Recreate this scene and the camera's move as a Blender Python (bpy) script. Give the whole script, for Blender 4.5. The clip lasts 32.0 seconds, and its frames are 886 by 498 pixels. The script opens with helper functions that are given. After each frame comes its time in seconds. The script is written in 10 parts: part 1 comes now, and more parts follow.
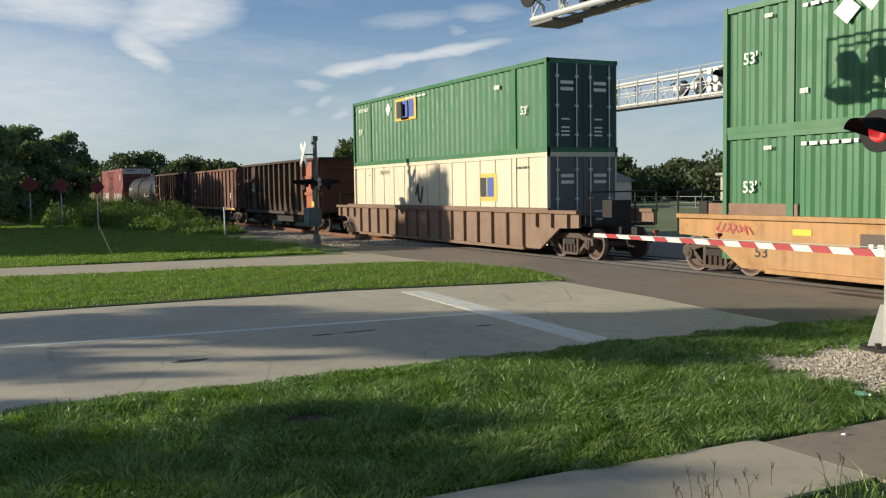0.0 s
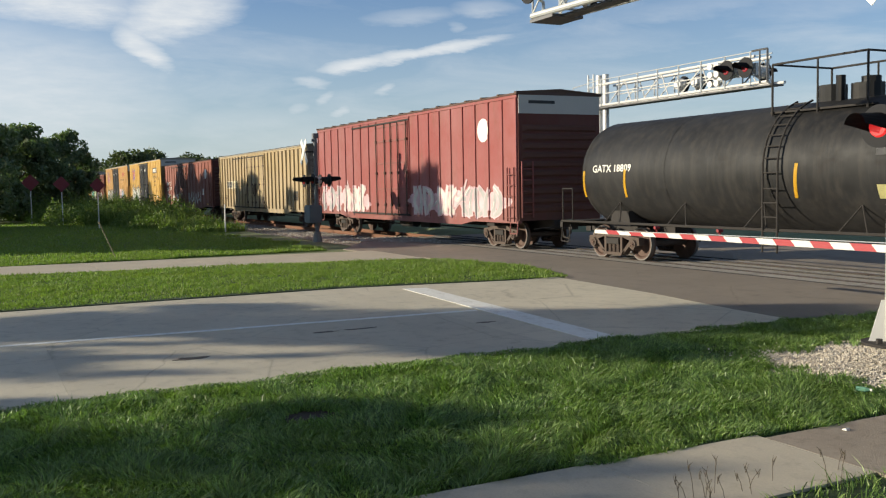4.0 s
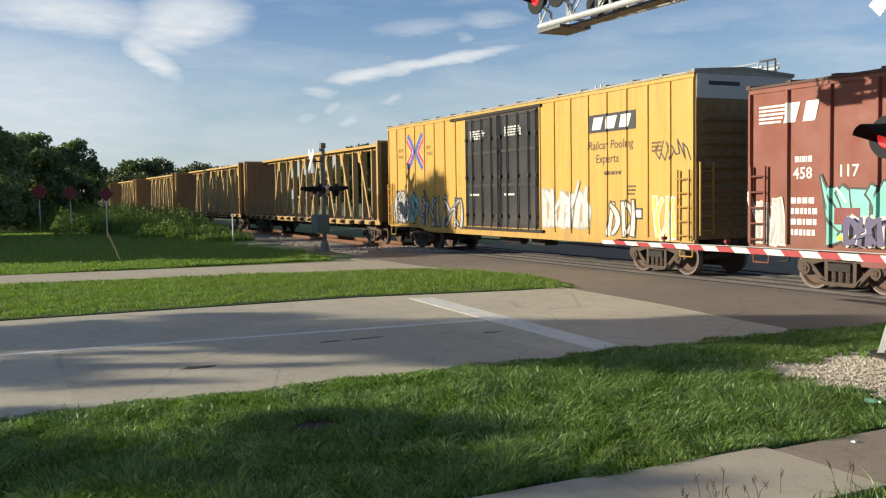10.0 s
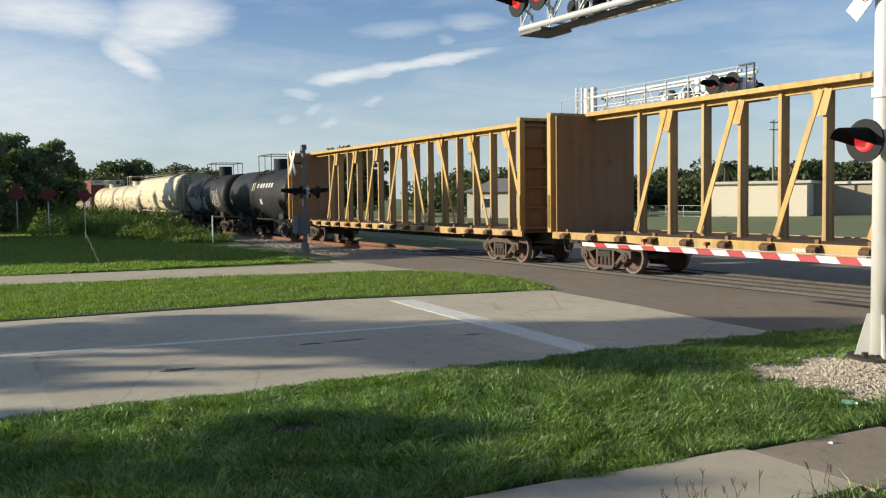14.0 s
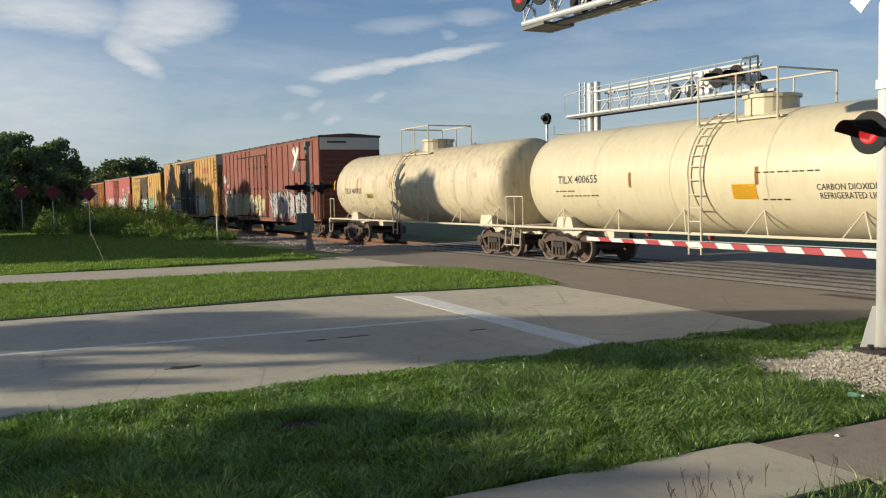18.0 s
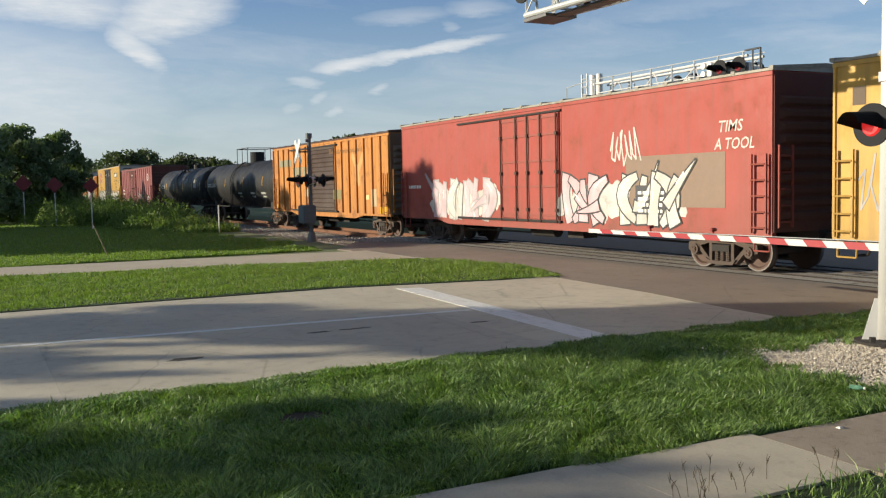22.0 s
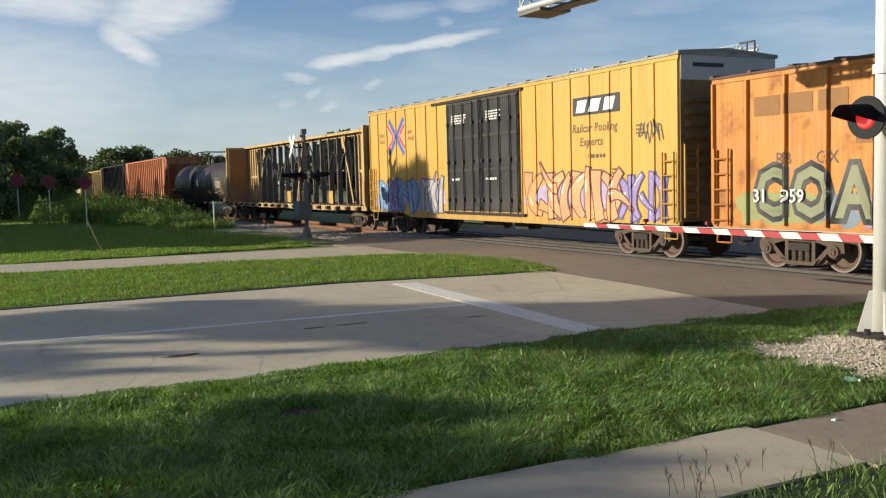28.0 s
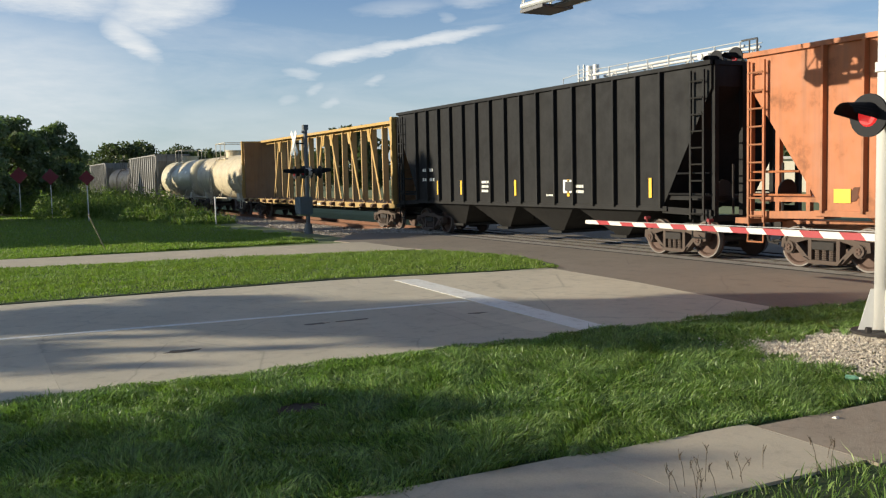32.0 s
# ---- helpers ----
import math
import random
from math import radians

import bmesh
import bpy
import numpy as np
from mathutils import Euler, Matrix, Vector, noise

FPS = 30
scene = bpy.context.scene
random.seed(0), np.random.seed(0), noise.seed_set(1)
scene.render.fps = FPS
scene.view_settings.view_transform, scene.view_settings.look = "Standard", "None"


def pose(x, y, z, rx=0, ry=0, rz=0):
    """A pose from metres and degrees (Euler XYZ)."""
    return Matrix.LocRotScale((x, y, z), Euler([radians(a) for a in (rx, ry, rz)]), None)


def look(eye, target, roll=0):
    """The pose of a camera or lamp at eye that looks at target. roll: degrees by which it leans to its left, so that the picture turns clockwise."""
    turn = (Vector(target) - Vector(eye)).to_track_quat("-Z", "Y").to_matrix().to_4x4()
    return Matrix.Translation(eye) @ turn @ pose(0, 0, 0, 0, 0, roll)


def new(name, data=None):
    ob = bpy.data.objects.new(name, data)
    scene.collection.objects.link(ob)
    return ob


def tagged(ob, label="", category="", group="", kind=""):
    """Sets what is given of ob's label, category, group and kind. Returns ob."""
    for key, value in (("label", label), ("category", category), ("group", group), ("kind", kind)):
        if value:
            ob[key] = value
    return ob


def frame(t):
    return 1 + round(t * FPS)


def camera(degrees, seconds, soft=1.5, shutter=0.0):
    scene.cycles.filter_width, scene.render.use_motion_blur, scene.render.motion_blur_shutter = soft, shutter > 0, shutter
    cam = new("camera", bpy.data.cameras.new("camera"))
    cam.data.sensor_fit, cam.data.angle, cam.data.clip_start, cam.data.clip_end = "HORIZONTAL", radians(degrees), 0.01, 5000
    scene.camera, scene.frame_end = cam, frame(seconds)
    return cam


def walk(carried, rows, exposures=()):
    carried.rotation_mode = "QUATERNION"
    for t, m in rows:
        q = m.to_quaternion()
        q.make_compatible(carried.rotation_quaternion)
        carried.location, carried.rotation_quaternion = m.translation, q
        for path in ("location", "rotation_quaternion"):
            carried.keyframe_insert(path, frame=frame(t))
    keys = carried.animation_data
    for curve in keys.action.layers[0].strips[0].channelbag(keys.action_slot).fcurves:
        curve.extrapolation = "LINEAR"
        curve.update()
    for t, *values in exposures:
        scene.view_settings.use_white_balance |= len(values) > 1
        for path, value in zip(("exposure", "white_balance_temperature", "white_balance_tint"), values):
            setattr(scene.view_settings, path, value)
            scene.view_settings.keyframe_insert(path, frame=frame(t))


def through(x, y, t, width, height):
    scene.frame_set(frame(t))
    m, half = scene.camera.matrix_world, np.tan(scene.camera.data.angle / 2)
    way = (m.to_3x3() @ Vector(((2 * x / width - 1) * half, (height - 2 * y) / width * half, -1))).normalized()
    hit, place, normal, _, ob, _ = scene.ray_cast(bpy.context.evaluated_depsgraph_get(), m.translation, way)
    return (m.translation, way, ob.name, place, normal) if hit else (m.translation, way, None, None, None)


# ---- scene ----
EXPO = 0.17
cam = camera(51.243, 32.0, 1.25)
# ---- the camera: held by hand at one spot, turning a little ----
EYE = (0.0, 0.0, 2.166)
TURNS = [
    (0, 63.145, -3.747, -0.853), (0.5, 63.182, -3.754, -0.828), (1, 63.236, -3.717, -0.861), (1.5, 63.258, -3.763, -0.945), (2, 63.238, -3.901,
    -1.031), (2.5, 63.258, -3.967, -1.054), (3, 63.266, -3.977, -1.032), (3.5, 63.214, -3.974, -1.042), (5.5, 63.316, -3.760, -1.139), (6, 63.438,
    -3.681, -1.093), (6.5, 63.552, -3.545, -1.071), (7, 63.542, -3.385, -1.081), (7.5, 63.485, -3.312, -1.090), (8, 63.499, -3.368, -1.085), (8.5,
    63.601, -3.422, -1.101), (9, 63.643, -3.414, -1.084), (9.5, 63.602, -3.368, -0.982), (10, 63.622, -3.324, -0.912), (10.5, 63.696, -3.253, -0.908),
    (11, 63.681, -3.227, -0.869), (11.5, 63.568, -3.275, -0.796), (12, 63.463, -3.308, -0.764), (12.5, 63.269, -3.277, -0.736), (13, 62.912, -3.237,
    -0.675), (13.5, 62.537, -3.183, -0.662), (14, 62.441, -3.209, -0.773), (14.5, 62.489, -3.331, -0.995), (16.5, 62.626, -3.423, -1.129), (17,
    62.653, -3.404, -1.103), (17.5, 62.672, -3.409, -1.188), (18, 62.711, -3.478, -1.226), (18.5, 62.723, -3.626, -1.201), (19, 62.709, -3.778,
    -1.200), (19.5, 62.655, -3.849, -1.146), (20, 62.612, -3.882, -1.062), (20.5, 62.623, -3.849, -1.090), (21, 62.720, -3.805, -1.139), (21.5,
    62.829, -3.883, -1.141), (22, 62.835, -3.963, -1.201), (22.5, 62.780, -3.979, -1.251), (23, 62.752, -3.969, -1.199), (23.5, 62.734, -3.972,
    -1.164), (24, 62.693, -3.993, -1.213), (24.5, 62.705, -4.036, -1.260), (25, 62.726, -4.052, -1.284), (25.5, 62.690, -4.063, -1.340), (27.5,
    62.633, -4.240, -1.782), (28, 62.563, -4.284, -1.521), (28.5, 62.546, -4.266, -1.301), (29, 62.544, -4.259, -1.232), (29.5, 62.550, -4.237,
    -1.217), (30, 62.522, -4.225, -1.177), (30.5, 62.494, -4.284, -1.190), (31, 62.537, -4.408, -1.259), (31.5, 62.617, -4.479, -1.307), (32, 62.654,
    -4.501, -1.317)
]
# the camera's own slow brightening and darkening
EXPOSURE = [(0, -0.08), (1, -0.18), (2, -0.08), (4, 0.05), (6, 0.14), (8, -0.04), (9, 0.0), (10, 0.08), (11, -0.06), (12, 0.0), (13, 0.06), (14, 0.12), (16, 0.0), (17, -0.08), (18, -0.16), (19, -0.24), (20, -0.08), (21, -0.02), (22, 0.0), (24, 0.10), (27, 0.04), (29, 0.0), (31, 0.08), (32, 0.08)]
walk(cam, [(t, pose(*EYE) @ pose(0, 0, 0, 0, 0, yaw) @ pose(0, 0, 0, 90 + pitch) @ pose(0, 0, 0, 0, 0, roll))
           for t, yaw, pitch, roll in TURNS], exposures=[(t, EXPO + e) for t, e in EXPOSURE])

# the track runs along x, the road along y; z = 0 is the top of the rail
TRACK = 17.109
SUN_EL, SUN_AZ = 14.5, 24.0


# ---- sky and sun ----
def sky():
    world = bpy.data.worlds.new("sky")
    scene.world = world
    world.use_nodes = True
    nt = world.node_tree
    nt.nodes.clear()
    N, L = nt.nodes.new, nt.links.new
    out, bg = N("ShaderNodeOutputWorld"), N("ShaderNodeBackground")
    tex = N("ShaderNodeTexSky")
    tex.sky_type, tex.sun_disc = "NISHITA", False
    tex.sun_elevation, tex.sun_rotation = radians(SUN_EL), radians(180 + SUN_AZ)
    tex.air_density, tex.dust_density, tex.ozone_density = 1.0, 0.5, 2.4
    bg.inputs["Strength"].default_value = SKY_STRENGTH
    geo = N("ShaderNodeTexCoord")
    sep = N("ShaderNodeSeparateXYZ")
    L(geo.outputs["Generated"], sep.inputs[0])

    def math_node(op, a, b=0.0, c=0.0, clamp=False):
        n = N("ShaderNodeMath")
        n.operation, n.use_clamp = op, clamp
        for i, v in enumerate((a, b, c)):
            if isinstance(v, (int, float)):
                n.inputs[i].default_value = v
            else:
                L(v, n.inputs[i])
        return n.outputs[0]
    # sky seen on a flat sheet overhead: x/z, y/z stretch the clouds towards the horizon
    up = math_node("MAXIMUM", sep.outputs[2], 0.015)
    az = math_node("ARCTAN2", sep.outputs[1], math_node("MULTIPLY", sep.outputs[0], -1.0))
    el = math_node("ARCSINE", sep.outputs[2])
    comb = N("ShaderNodeCombineXYZ")
    L(math_node("MULTIPLY_ADD", el, 0.5, az), comb.inputs[0])
    L(math_node("MULTIPLY", el, 4.2), comb.inputs[1])
    wisp = N("ShaderNodeTexNoise")
    wisp.inputs["Scale"].default_value, wisp.inputs["Detail"].default_value = 5.0, 9.0
    wisp.inputs["Roughness"].default_value, wisp.inputs["Distortion"].default_value = 0.62, 0.6
    L(comb.outputs[0], wisp.inputs["Vector"])
    fine = N("ShaderNodeTexNoise")
    fine.inputs["Scale"].default_value, fine.inputs["Detail"].default_value = 22.0, 8.0
    fine.inputs["Roughness"].default_value = 0.65
    L(comb.outputs[0], fine.inputs["Vector"])
    cover = math_node("SUBTRACT", wisp.outputs[0], 0.44, clamp=True)
    cover = math_node("MULTIPLY", cover, 1.25, clamp=True)
    # the few clouds with a shape of their own: azimuth, elevation, half length, half width, slant, strength
    wob = math_node("MULTIPLY", math_node("SUBTRACT", fine.outputs[0], 0.5), 0.014)
    wob2 = math_node("MULTIPLY", math_node("SUBTRACT", wisp.outputs[0], 0.5), 0.06)
    for a0, e0, ha, he, slant, amount in CLOUDS:
        a, e = math_node("SUBTRACT", math_node("ADD", az, wob2), radians(a0)), math_node("SUBTRACT", math_node("ADD", el, wob), radians(e0))
        c, s = math.cos(radians(slant)), math.sin(radians(slant))
        u = math_node("DIVIDE", math_node("ADD", math_node("MULTIPLY", a, c), math_node("MULTIPLY", e, s)), radians(ha))
        v = math_node("DIVIDE", math_node("SUBTRACT", math_node("MULTIPLY", e, c), math_node("MULTIPLY", a, s)), radians(he))
        d = math_node("ADD", math_node("MULTIPLY", u, u), math_node("MULTIPLY", v, v))
        m = math_node("MULTIPLY", math_node("SUBTRACT", 1.0, d, clamp=True), amount)
        # ragged edges: the noise eats into the rim
        m = math_node("MULTIPLY_ADD", m, 1.0, math_node("MULTIPLY_ADD", fine.outputs[0], 0.34, -0.2))
        m = math_node("MULTIPLY", m, 0.72, clamp=True)
        cover = math_node("MAXIMUM", cover, m)
    cover = math_node("MULTIPLY", cover, math_node("MULTIPLY_ADD", fine.outputs[0], 0.7, 0.5), clamp=True)
    cover = math_node("MULTIPLY", cover, math_node("SUBTRACT", 1.6, math_node("DIVIDE", el, 0.30), clamp=True))
    # thin haze low over the horizon
    low = math_node("SUBTRACT", 1.0, math_node("DIVIDE", el, 0.26), clamp=True)
    low = math_node("MULTIPLY", math_node("POWER", low, 1.5), 0.74)
    mix1, mix2 = N("ShaderNodeMixRGB"), N("ShaderNodeMixRGB")
    tint = N("ShaderNodeMixRGB")
    tint.blend_type, tint.inputs[0].default_value, tint.inputs[2].default_value = "MULTIPLY", 1.0, SKY_TINT
    L(tex.outputs[0], tint.inputs[1])
    L(tint.outputs[0], mix1.inputs[1])
    L(low, mix1.inputs[0])
    mix1.inputs[2].default_value = HAZE
    L(mix1.outputs[0], mix2.inputs[1])
    L(cover, mix2.inputs[0])
    mix2.inputs[2].default_value = CLOUD
    # unseen sky overhead, pulled to a dim grey to set the fill in shade
    zenith = math_node("MULTIPLY", math_node("DIVIDE", math_node("SUBTRACT", el, 0.30), 0.4, clamp=True), 0.45)
    mix3 = N("ShaderNodeMixRGB")
    L(zenith, mix3.inputs[0])
    L(mix2.outputs[0], mix3.inputs[1])
    mix3.inputs[2].default_value = ZENITH
    L(mix3.outputs[0], bg.inputs["Color"])
    L(bg.outputs[0], out.inputs["Surface"])
    lamp = bpy.data.lights.new("sun", "SUN")
    lamp.energy, lamp.angle, lamp.color = SUN_STRENGTH, radians(0.53), (1.0, 0.90, 0.70)
    sun = new("sun", lamp)
    a, e = radians(SUN_AZ), radians(SUN_EL)
    way = Vector((math.sin(a) * math.cos(e), math.cos(a) * math.cos(e), -math.sin(e)))
    sun.matrix_world = look(-60 * way, (0, 0, 0))


SKY_STRENGTH, SUN_STRENGTH = 0.096, 5.7
SKY_TINT = (0.80, 0.95, 1.20, 1)
HAZE, CLOUD, ZENITH = (5.4, 6.2, 6.6, 1), (7.0, 7.3, 7.5, 1), (2.0, 2.05, 1.9, 1)
CLOUDS = [(21.9, 7.45, 2.8, 0.5, 9, 1.5), (27.3, 8.35, 4.5, 0.45, 8, 1.5), (24.4, 7.9, 2.8, 0.42, 9, 1.5), (18.8, 6.4, 1.21, 0.38, -10, 0.9), (19.8, 5.4, 0.83, 0.41, 25, 0.75), (18.1, 4.8, 0.76, 0.48, 10, 0.55),
          (20.9, 4.6, 0.97, 0.35, 22, 0.85), (23.5, 5.9, 0.76, 0.31, 22, 0.85), (4.4, 10.6, 6.6, 1.6, -4, 1.35), (11.2, 10.4, 4.2, 2.1, 12, 1.6), (9.4, 8.3, 2.3, 1.1, -38, 1.5), (10.1, 6.4, 1.38, 1.17, -60, 0.45),
          (7.0, 4.4, 2.59, 0.48, 2, 0.5), (3.2, 6.8, 4.49, 0.9, 2, 0.4), (14.4, 3.9, 5.87, 1.17, 2, 0.4), (2.8, 8.1, 0.76, 0.62, 20, 0.55), (29.3, 10.6, 2.42, 0.62, 0, 0.6), (24.8, 10.2, 3.45, 0.59, 3, 0.5),
          (32.0, 5.5, 8.97, 0.97, 3, 0.32), (36.4, 8.1, 5.87, 1.04, 4, 0.28), (27.5, 9.5, 0.62, 0.38, 0, 0.45), (0.5, 5.6, 12.5, 4.9, 0, 1.05), (19.1, 3.0, 8.97, 1.38, 0, 0.35), (42.0, 10.1, 6.9, 0.83, 4, 0.32)]
sky()


# ---- materials ----
MATS = {}


def nodes_of(name):
    m = bpy.data.materials.new(name)
    m.use_nodes = True
    return m, m.node_tree.nodes, m.node_tree.links, m.node_tree.nodes["Principled BSDF"]


def ramp(nd, lk, src, stops):
    r = nd.new("ShaderNodeValToRGB")
    e = r.color_ramp.elements
    e[0].position, e[0].color = stops[0][0], (*stops[0][1], 1)
    e[1].position, e[1].color = stops[-1][0], (*stops[-1][1], 1)
    for p, c in stops[1:-1]:
        x = e.new(p)
        x.color = (*c, 1)
    lk.new(src, r.inputs[0])
    return r.outputs[0]


def noise_tex(nd, lk, vec, scale, detail=5, rough=0.6, stretch=None):
    n = nd.new("ShaderNodeTexNoise")
    n.inputs["Scale"].default_value, n.inputs["Detail"].default_value, n.inputs["Roughness"].default_value = scale, detail, rough
    if stretch:
        mp = nd.new("ShaderNodeMapping")
        mp.inputs["Scale"].default_value = stretch
        lk.new(vec, mp.inputs[0])
        vec = mp.outputs[0]
    lk.new(vec, n.inputs["Vector"])
    return n.outputs[0]


def mixc(nd, lk, fac, a, b, mode="MIX"):
    m = nd.new("ShaderNodeMixRGB")
    m.blend_type = mode
    for i, v in enumerate((fac, a, b)):
        if isinstance(v, (int, float)):
            m.inputs[i].default_value = v
        elif isinstance(v, tuple):
            m.inputs[i].default_value = (*v, 1)[:4]
        else:
            lk.new(v, m.inputs[i])
    return m.outputs[0]


def bumped(nd, lk, bsdf, height, strength, dist=0.02):
    b = nd.new("ShaderNodeBump")
    b.inputs["Strength"].default_value, b.inputs["Distance"].default_value = strength, dist
    lk.new(height, b.inputs["Height"])
    lk.new(b.outputs[0], bsdf.inputs["Normal"])


def plain(name, color, rough=0.6, metal=0.0, vary=0.25, scale=6.0, emit=0.0):
    """A worn plain surface: two scales of mottling and a little relief."""
    if name in MATS:
        return MATS[name]
    m, nd, lk, b = nodes_of(name)
    tc = nd.new("ShaderNodeTexCoord").outputs["Object"]
    n1, n2 = noise_tex(nd, lk, tc, scale, 6), noise_tex(nd, lk, tc, scale * 9, 3)
    dark = tuple(c * (1 - vary) for c in color)
    lite = tuple(min(1, c * (1 + vary * 0.6)) for c in color)
    c = mixc(nd, lk, n1, dark, lite)
    c = mixc(nd, lk, 0.35, c, mixc(nd, lk, n2, dark, lite))
    lk.new(c, b.inputs["Base Color"])
    b.inputs["Roughness"].default_value, b.inputs["Metallic"].default_value = rough, metal
    bumped(nd, lk, b, n2, 0.15, 0.01)
    if emit:
        b.inputs["Emission Color"].default_value, b.inputs["Emission Strength"].default_value = (*color, 1), emit
    MATS[name] = m
    return m


def paint(name, color, rust=0.25, streak=0.35, fade=0.25, rough=0.55, dirt=(0.10, 0.075, 0.05), low=1.0, dents=0.0):
    """Railcar paint: faded in patches, streaked downwards, road dirt near the sill, rust breaking through."""
    if name in MATS:
        return MATS[name]
    m, nd, lk, b = nodes_of(name)
    color = tuple(c * 0.77 for c in color)
    tco = nd.new("ShaderNodeTexCoord")
    tc = tco.outputs["Object"]
    info = nd.new("ShaderNodeObjectInfo")
    big = noise_tex(nd, lk, tc, 0.35, 4)
    mid = noise_tex(nd, lk, tc, 1.7, 8, 0.68)
    run = noise_tex(nd, lk, tc, 1.0, 6, 0.6, (5.0, 5.0, 0.28))
    grain = noise_tex(nd, lk, tc, 22, 4)
    pale = tuple(min(1.0, c * (1 - fade) + fade * 0.62) for c in color)
    c = mixc(nd, lk, ramp(nd, lk, big, [(0.35, (0, 0, 0)), (0.7, (1, 1, 1))]), color, pale)
    f = ramp(nd, lk, run, [(0.45, (0, 0, 0)), (0.66, (streak,) * 3)])
    c = mixc(nd, lk, f, c, dirt)
    f = ramp(nd, lk, mid, [(0.60 - 0.12 * rust, (0, 0, 0)), (0.74 - 0.14 * rust, (min(1, rust * 1.6),) * 3)])
    c = mixc(nd, lk, f, c, (0.16, 0.065, 0.03))
    f = nd.new("ShaderNodeMath")
    f.operation = "MULTIPLY"
    sep = nd.new("ShaderNodeSeparateXYZ")
    lk.new(tc, sep.inputs[0])
    mr = nd.new("ShaderNodeMapRange")
    mr.inputs["From Min"].default_value, mr.inputs["From Max"].default_value = 1.9, 0.7
    mr.inputs["To Min"].default_value, mr.inputs["To Max"].default_value = 0.0, 0.55 * low
    lk.new(sep.outputs[2], mr.inputs["Value"])
    lk.new(mr.outputs[0], f.inputs[0])
    lk.new(mid, f.inputs[1])
    c = mixc(nd, lk, f.outputs[0], c, dirt)
    lk.new(c, b.inputs["Base Color"])
    r = ramp(nd, lk, mid, [(0.3, (rough - 0.1,) * 3), (0.8, (min(1, rough + 0.25),) * 3)])
    lk.new(r, b.inputs["Roughness"])
    b.inputs["Specular IOR Level"].default_value = 0.5 if max(color) > 0.12 else 0.22
    if dents:
        bumped(nd, lk, b, mixc(nd, lk, 0.25, noise_tex(nd, lk, tc, 1.4, 3, 0.5), mid), dents, 0.12)
    else:
        bumped(nd, lk, b, mixc(nd, lk, 0.5, grain, mid), 0.12, 0.012)
    MATS[name] = m
    return m


def ground_mat(name, base, second, scale, rough=0.9, bump=0.4, crack=0.0, spots=0.75, grain=60.0):
    if name in MATS:
        return MATS[name]
    m, nd, lk, b = nodes_of(name)
    geo = nd.new("ShaderNodeNewGeometry").outputs["Position"]
    info = nd.new("ShaderNodeObjectInfo")
    n1, n2, n3 = noise_tex(nd, lk, geo, scale, 7, 0.65), noise_tex(nd, lk, geo, grain, 4), noise_tex(nd, lk, geo, scale * 6, 6, 0.7)
    c = mixc(nd, lk, ramp(nd, lk, n1, [(0.3, (0, 0, 0)), (0.7, (1, 1, 1))]), base, second)
    c = mixc(nd, lk, 0.35, c, mixc(nd, lk, n2, tuple(v * 0.5 for v in base), tuple(min(1, v * 1.4) for v in second)))
    c = mixc(nd, lk, ramp(nd, lk, n3, [(0.52, (0, 0, 0)), (0.70, (spots,) * 3)]), c, tuple(v * 0.5 for v in base))
    v = nd.new("ShaderNodeMath")
    v.operation = "MULTIPLY_ADD"
    v.inputs[1].default_value, v.inputs[2].default_value = 0.16, 0.0
    lk.new(info.outputs["Random"], v.inputs[0])
    c = mixc(nd, lk, v.outputs[0], c, (0.12, 0.11, 0.10))
    if crack:
        vo = nd.new("ShaderNodeTexVoronoi")
        vo.feature = "DISTANCE_TO_EDGE"
        vo.inputs["Scale"].default_value = 0.35
        w = mixc(nd, lk, 0.12, geo, noise_tex(nd, lk, geo, 1.5, 6), "ADD")
        lk.new(w, vo.inputs["Vector"])
        c = mixc(nd, lk, ramp(nd, lk, vo.outputs[0], [(0.0, (crack * 0.6,) * 3), (0.006, (0, 0, 0))]), c, tuple(k * 0.35 for k in base))
    lk.new(c, b.inputs["Base Color"])
    b.inputs["Roughness"].default_value = rough
    bumped(nd, lk, b, mixc(nd, lk, 0.5, n2, n3), bump, 0.018)
    MATS[name] = m
    return m


def leaf_mat(name, dark, lite, through=0.35, rough=0.62):
    if name in MATS:
        return MATS[name]
    m, nd, lk, b = nodes_of(name)
    geo = nd.new("ShaderNodeNewGeometry")
    pos = noise_tex(nd, lk, geo.outputs["Position"], 0.7, 4)
    c = ramp(nd, lk, geo.outputs["Random Per Island"], [(0.0, dark), (0.82, lite), (0.93, tuple(min(1, a * k) for a, k in zip(lite, (1.25, 1.15, 1.1)))), (1.0, tuple(min(1, a * k) for a, k in zip(lite, (1.5, 1.15, 1.5))))])
    c = mixc(nd, lk, ramp(nd, lk, pos, [(0.35, (0, 0, 0)), (0.75, (0.6,) * 3)]), c, tuple(0.5 * (a + k) * s for a, k, s in zip(dark, lite, (1.25, 1.05, 0.7))))
    lk.new(c, b.inputs["Base Color"])
    b.inputs["Roughness"].default_value = rough
    tr = nd.new("ShaderNodeBsdfTranslucent")
    lk.new(mixc(nd, lk, 1.0, c, (1.0, 1.25, 0.5), "MULTIPLY"), tr.inputs["Color"])
    ms = nd.new("ShaderNodeMixShader")
    ms.inputs[0].default_value = through
    lk.new(b.outputs[0], ms.inputs[1])
    lk.new(tr.outputs[0], ms.inputs[2])
    lk.new(ms.outputs[0], nd["Material Output"].inputs["Surface"])
    MATS[name] = m
    return m


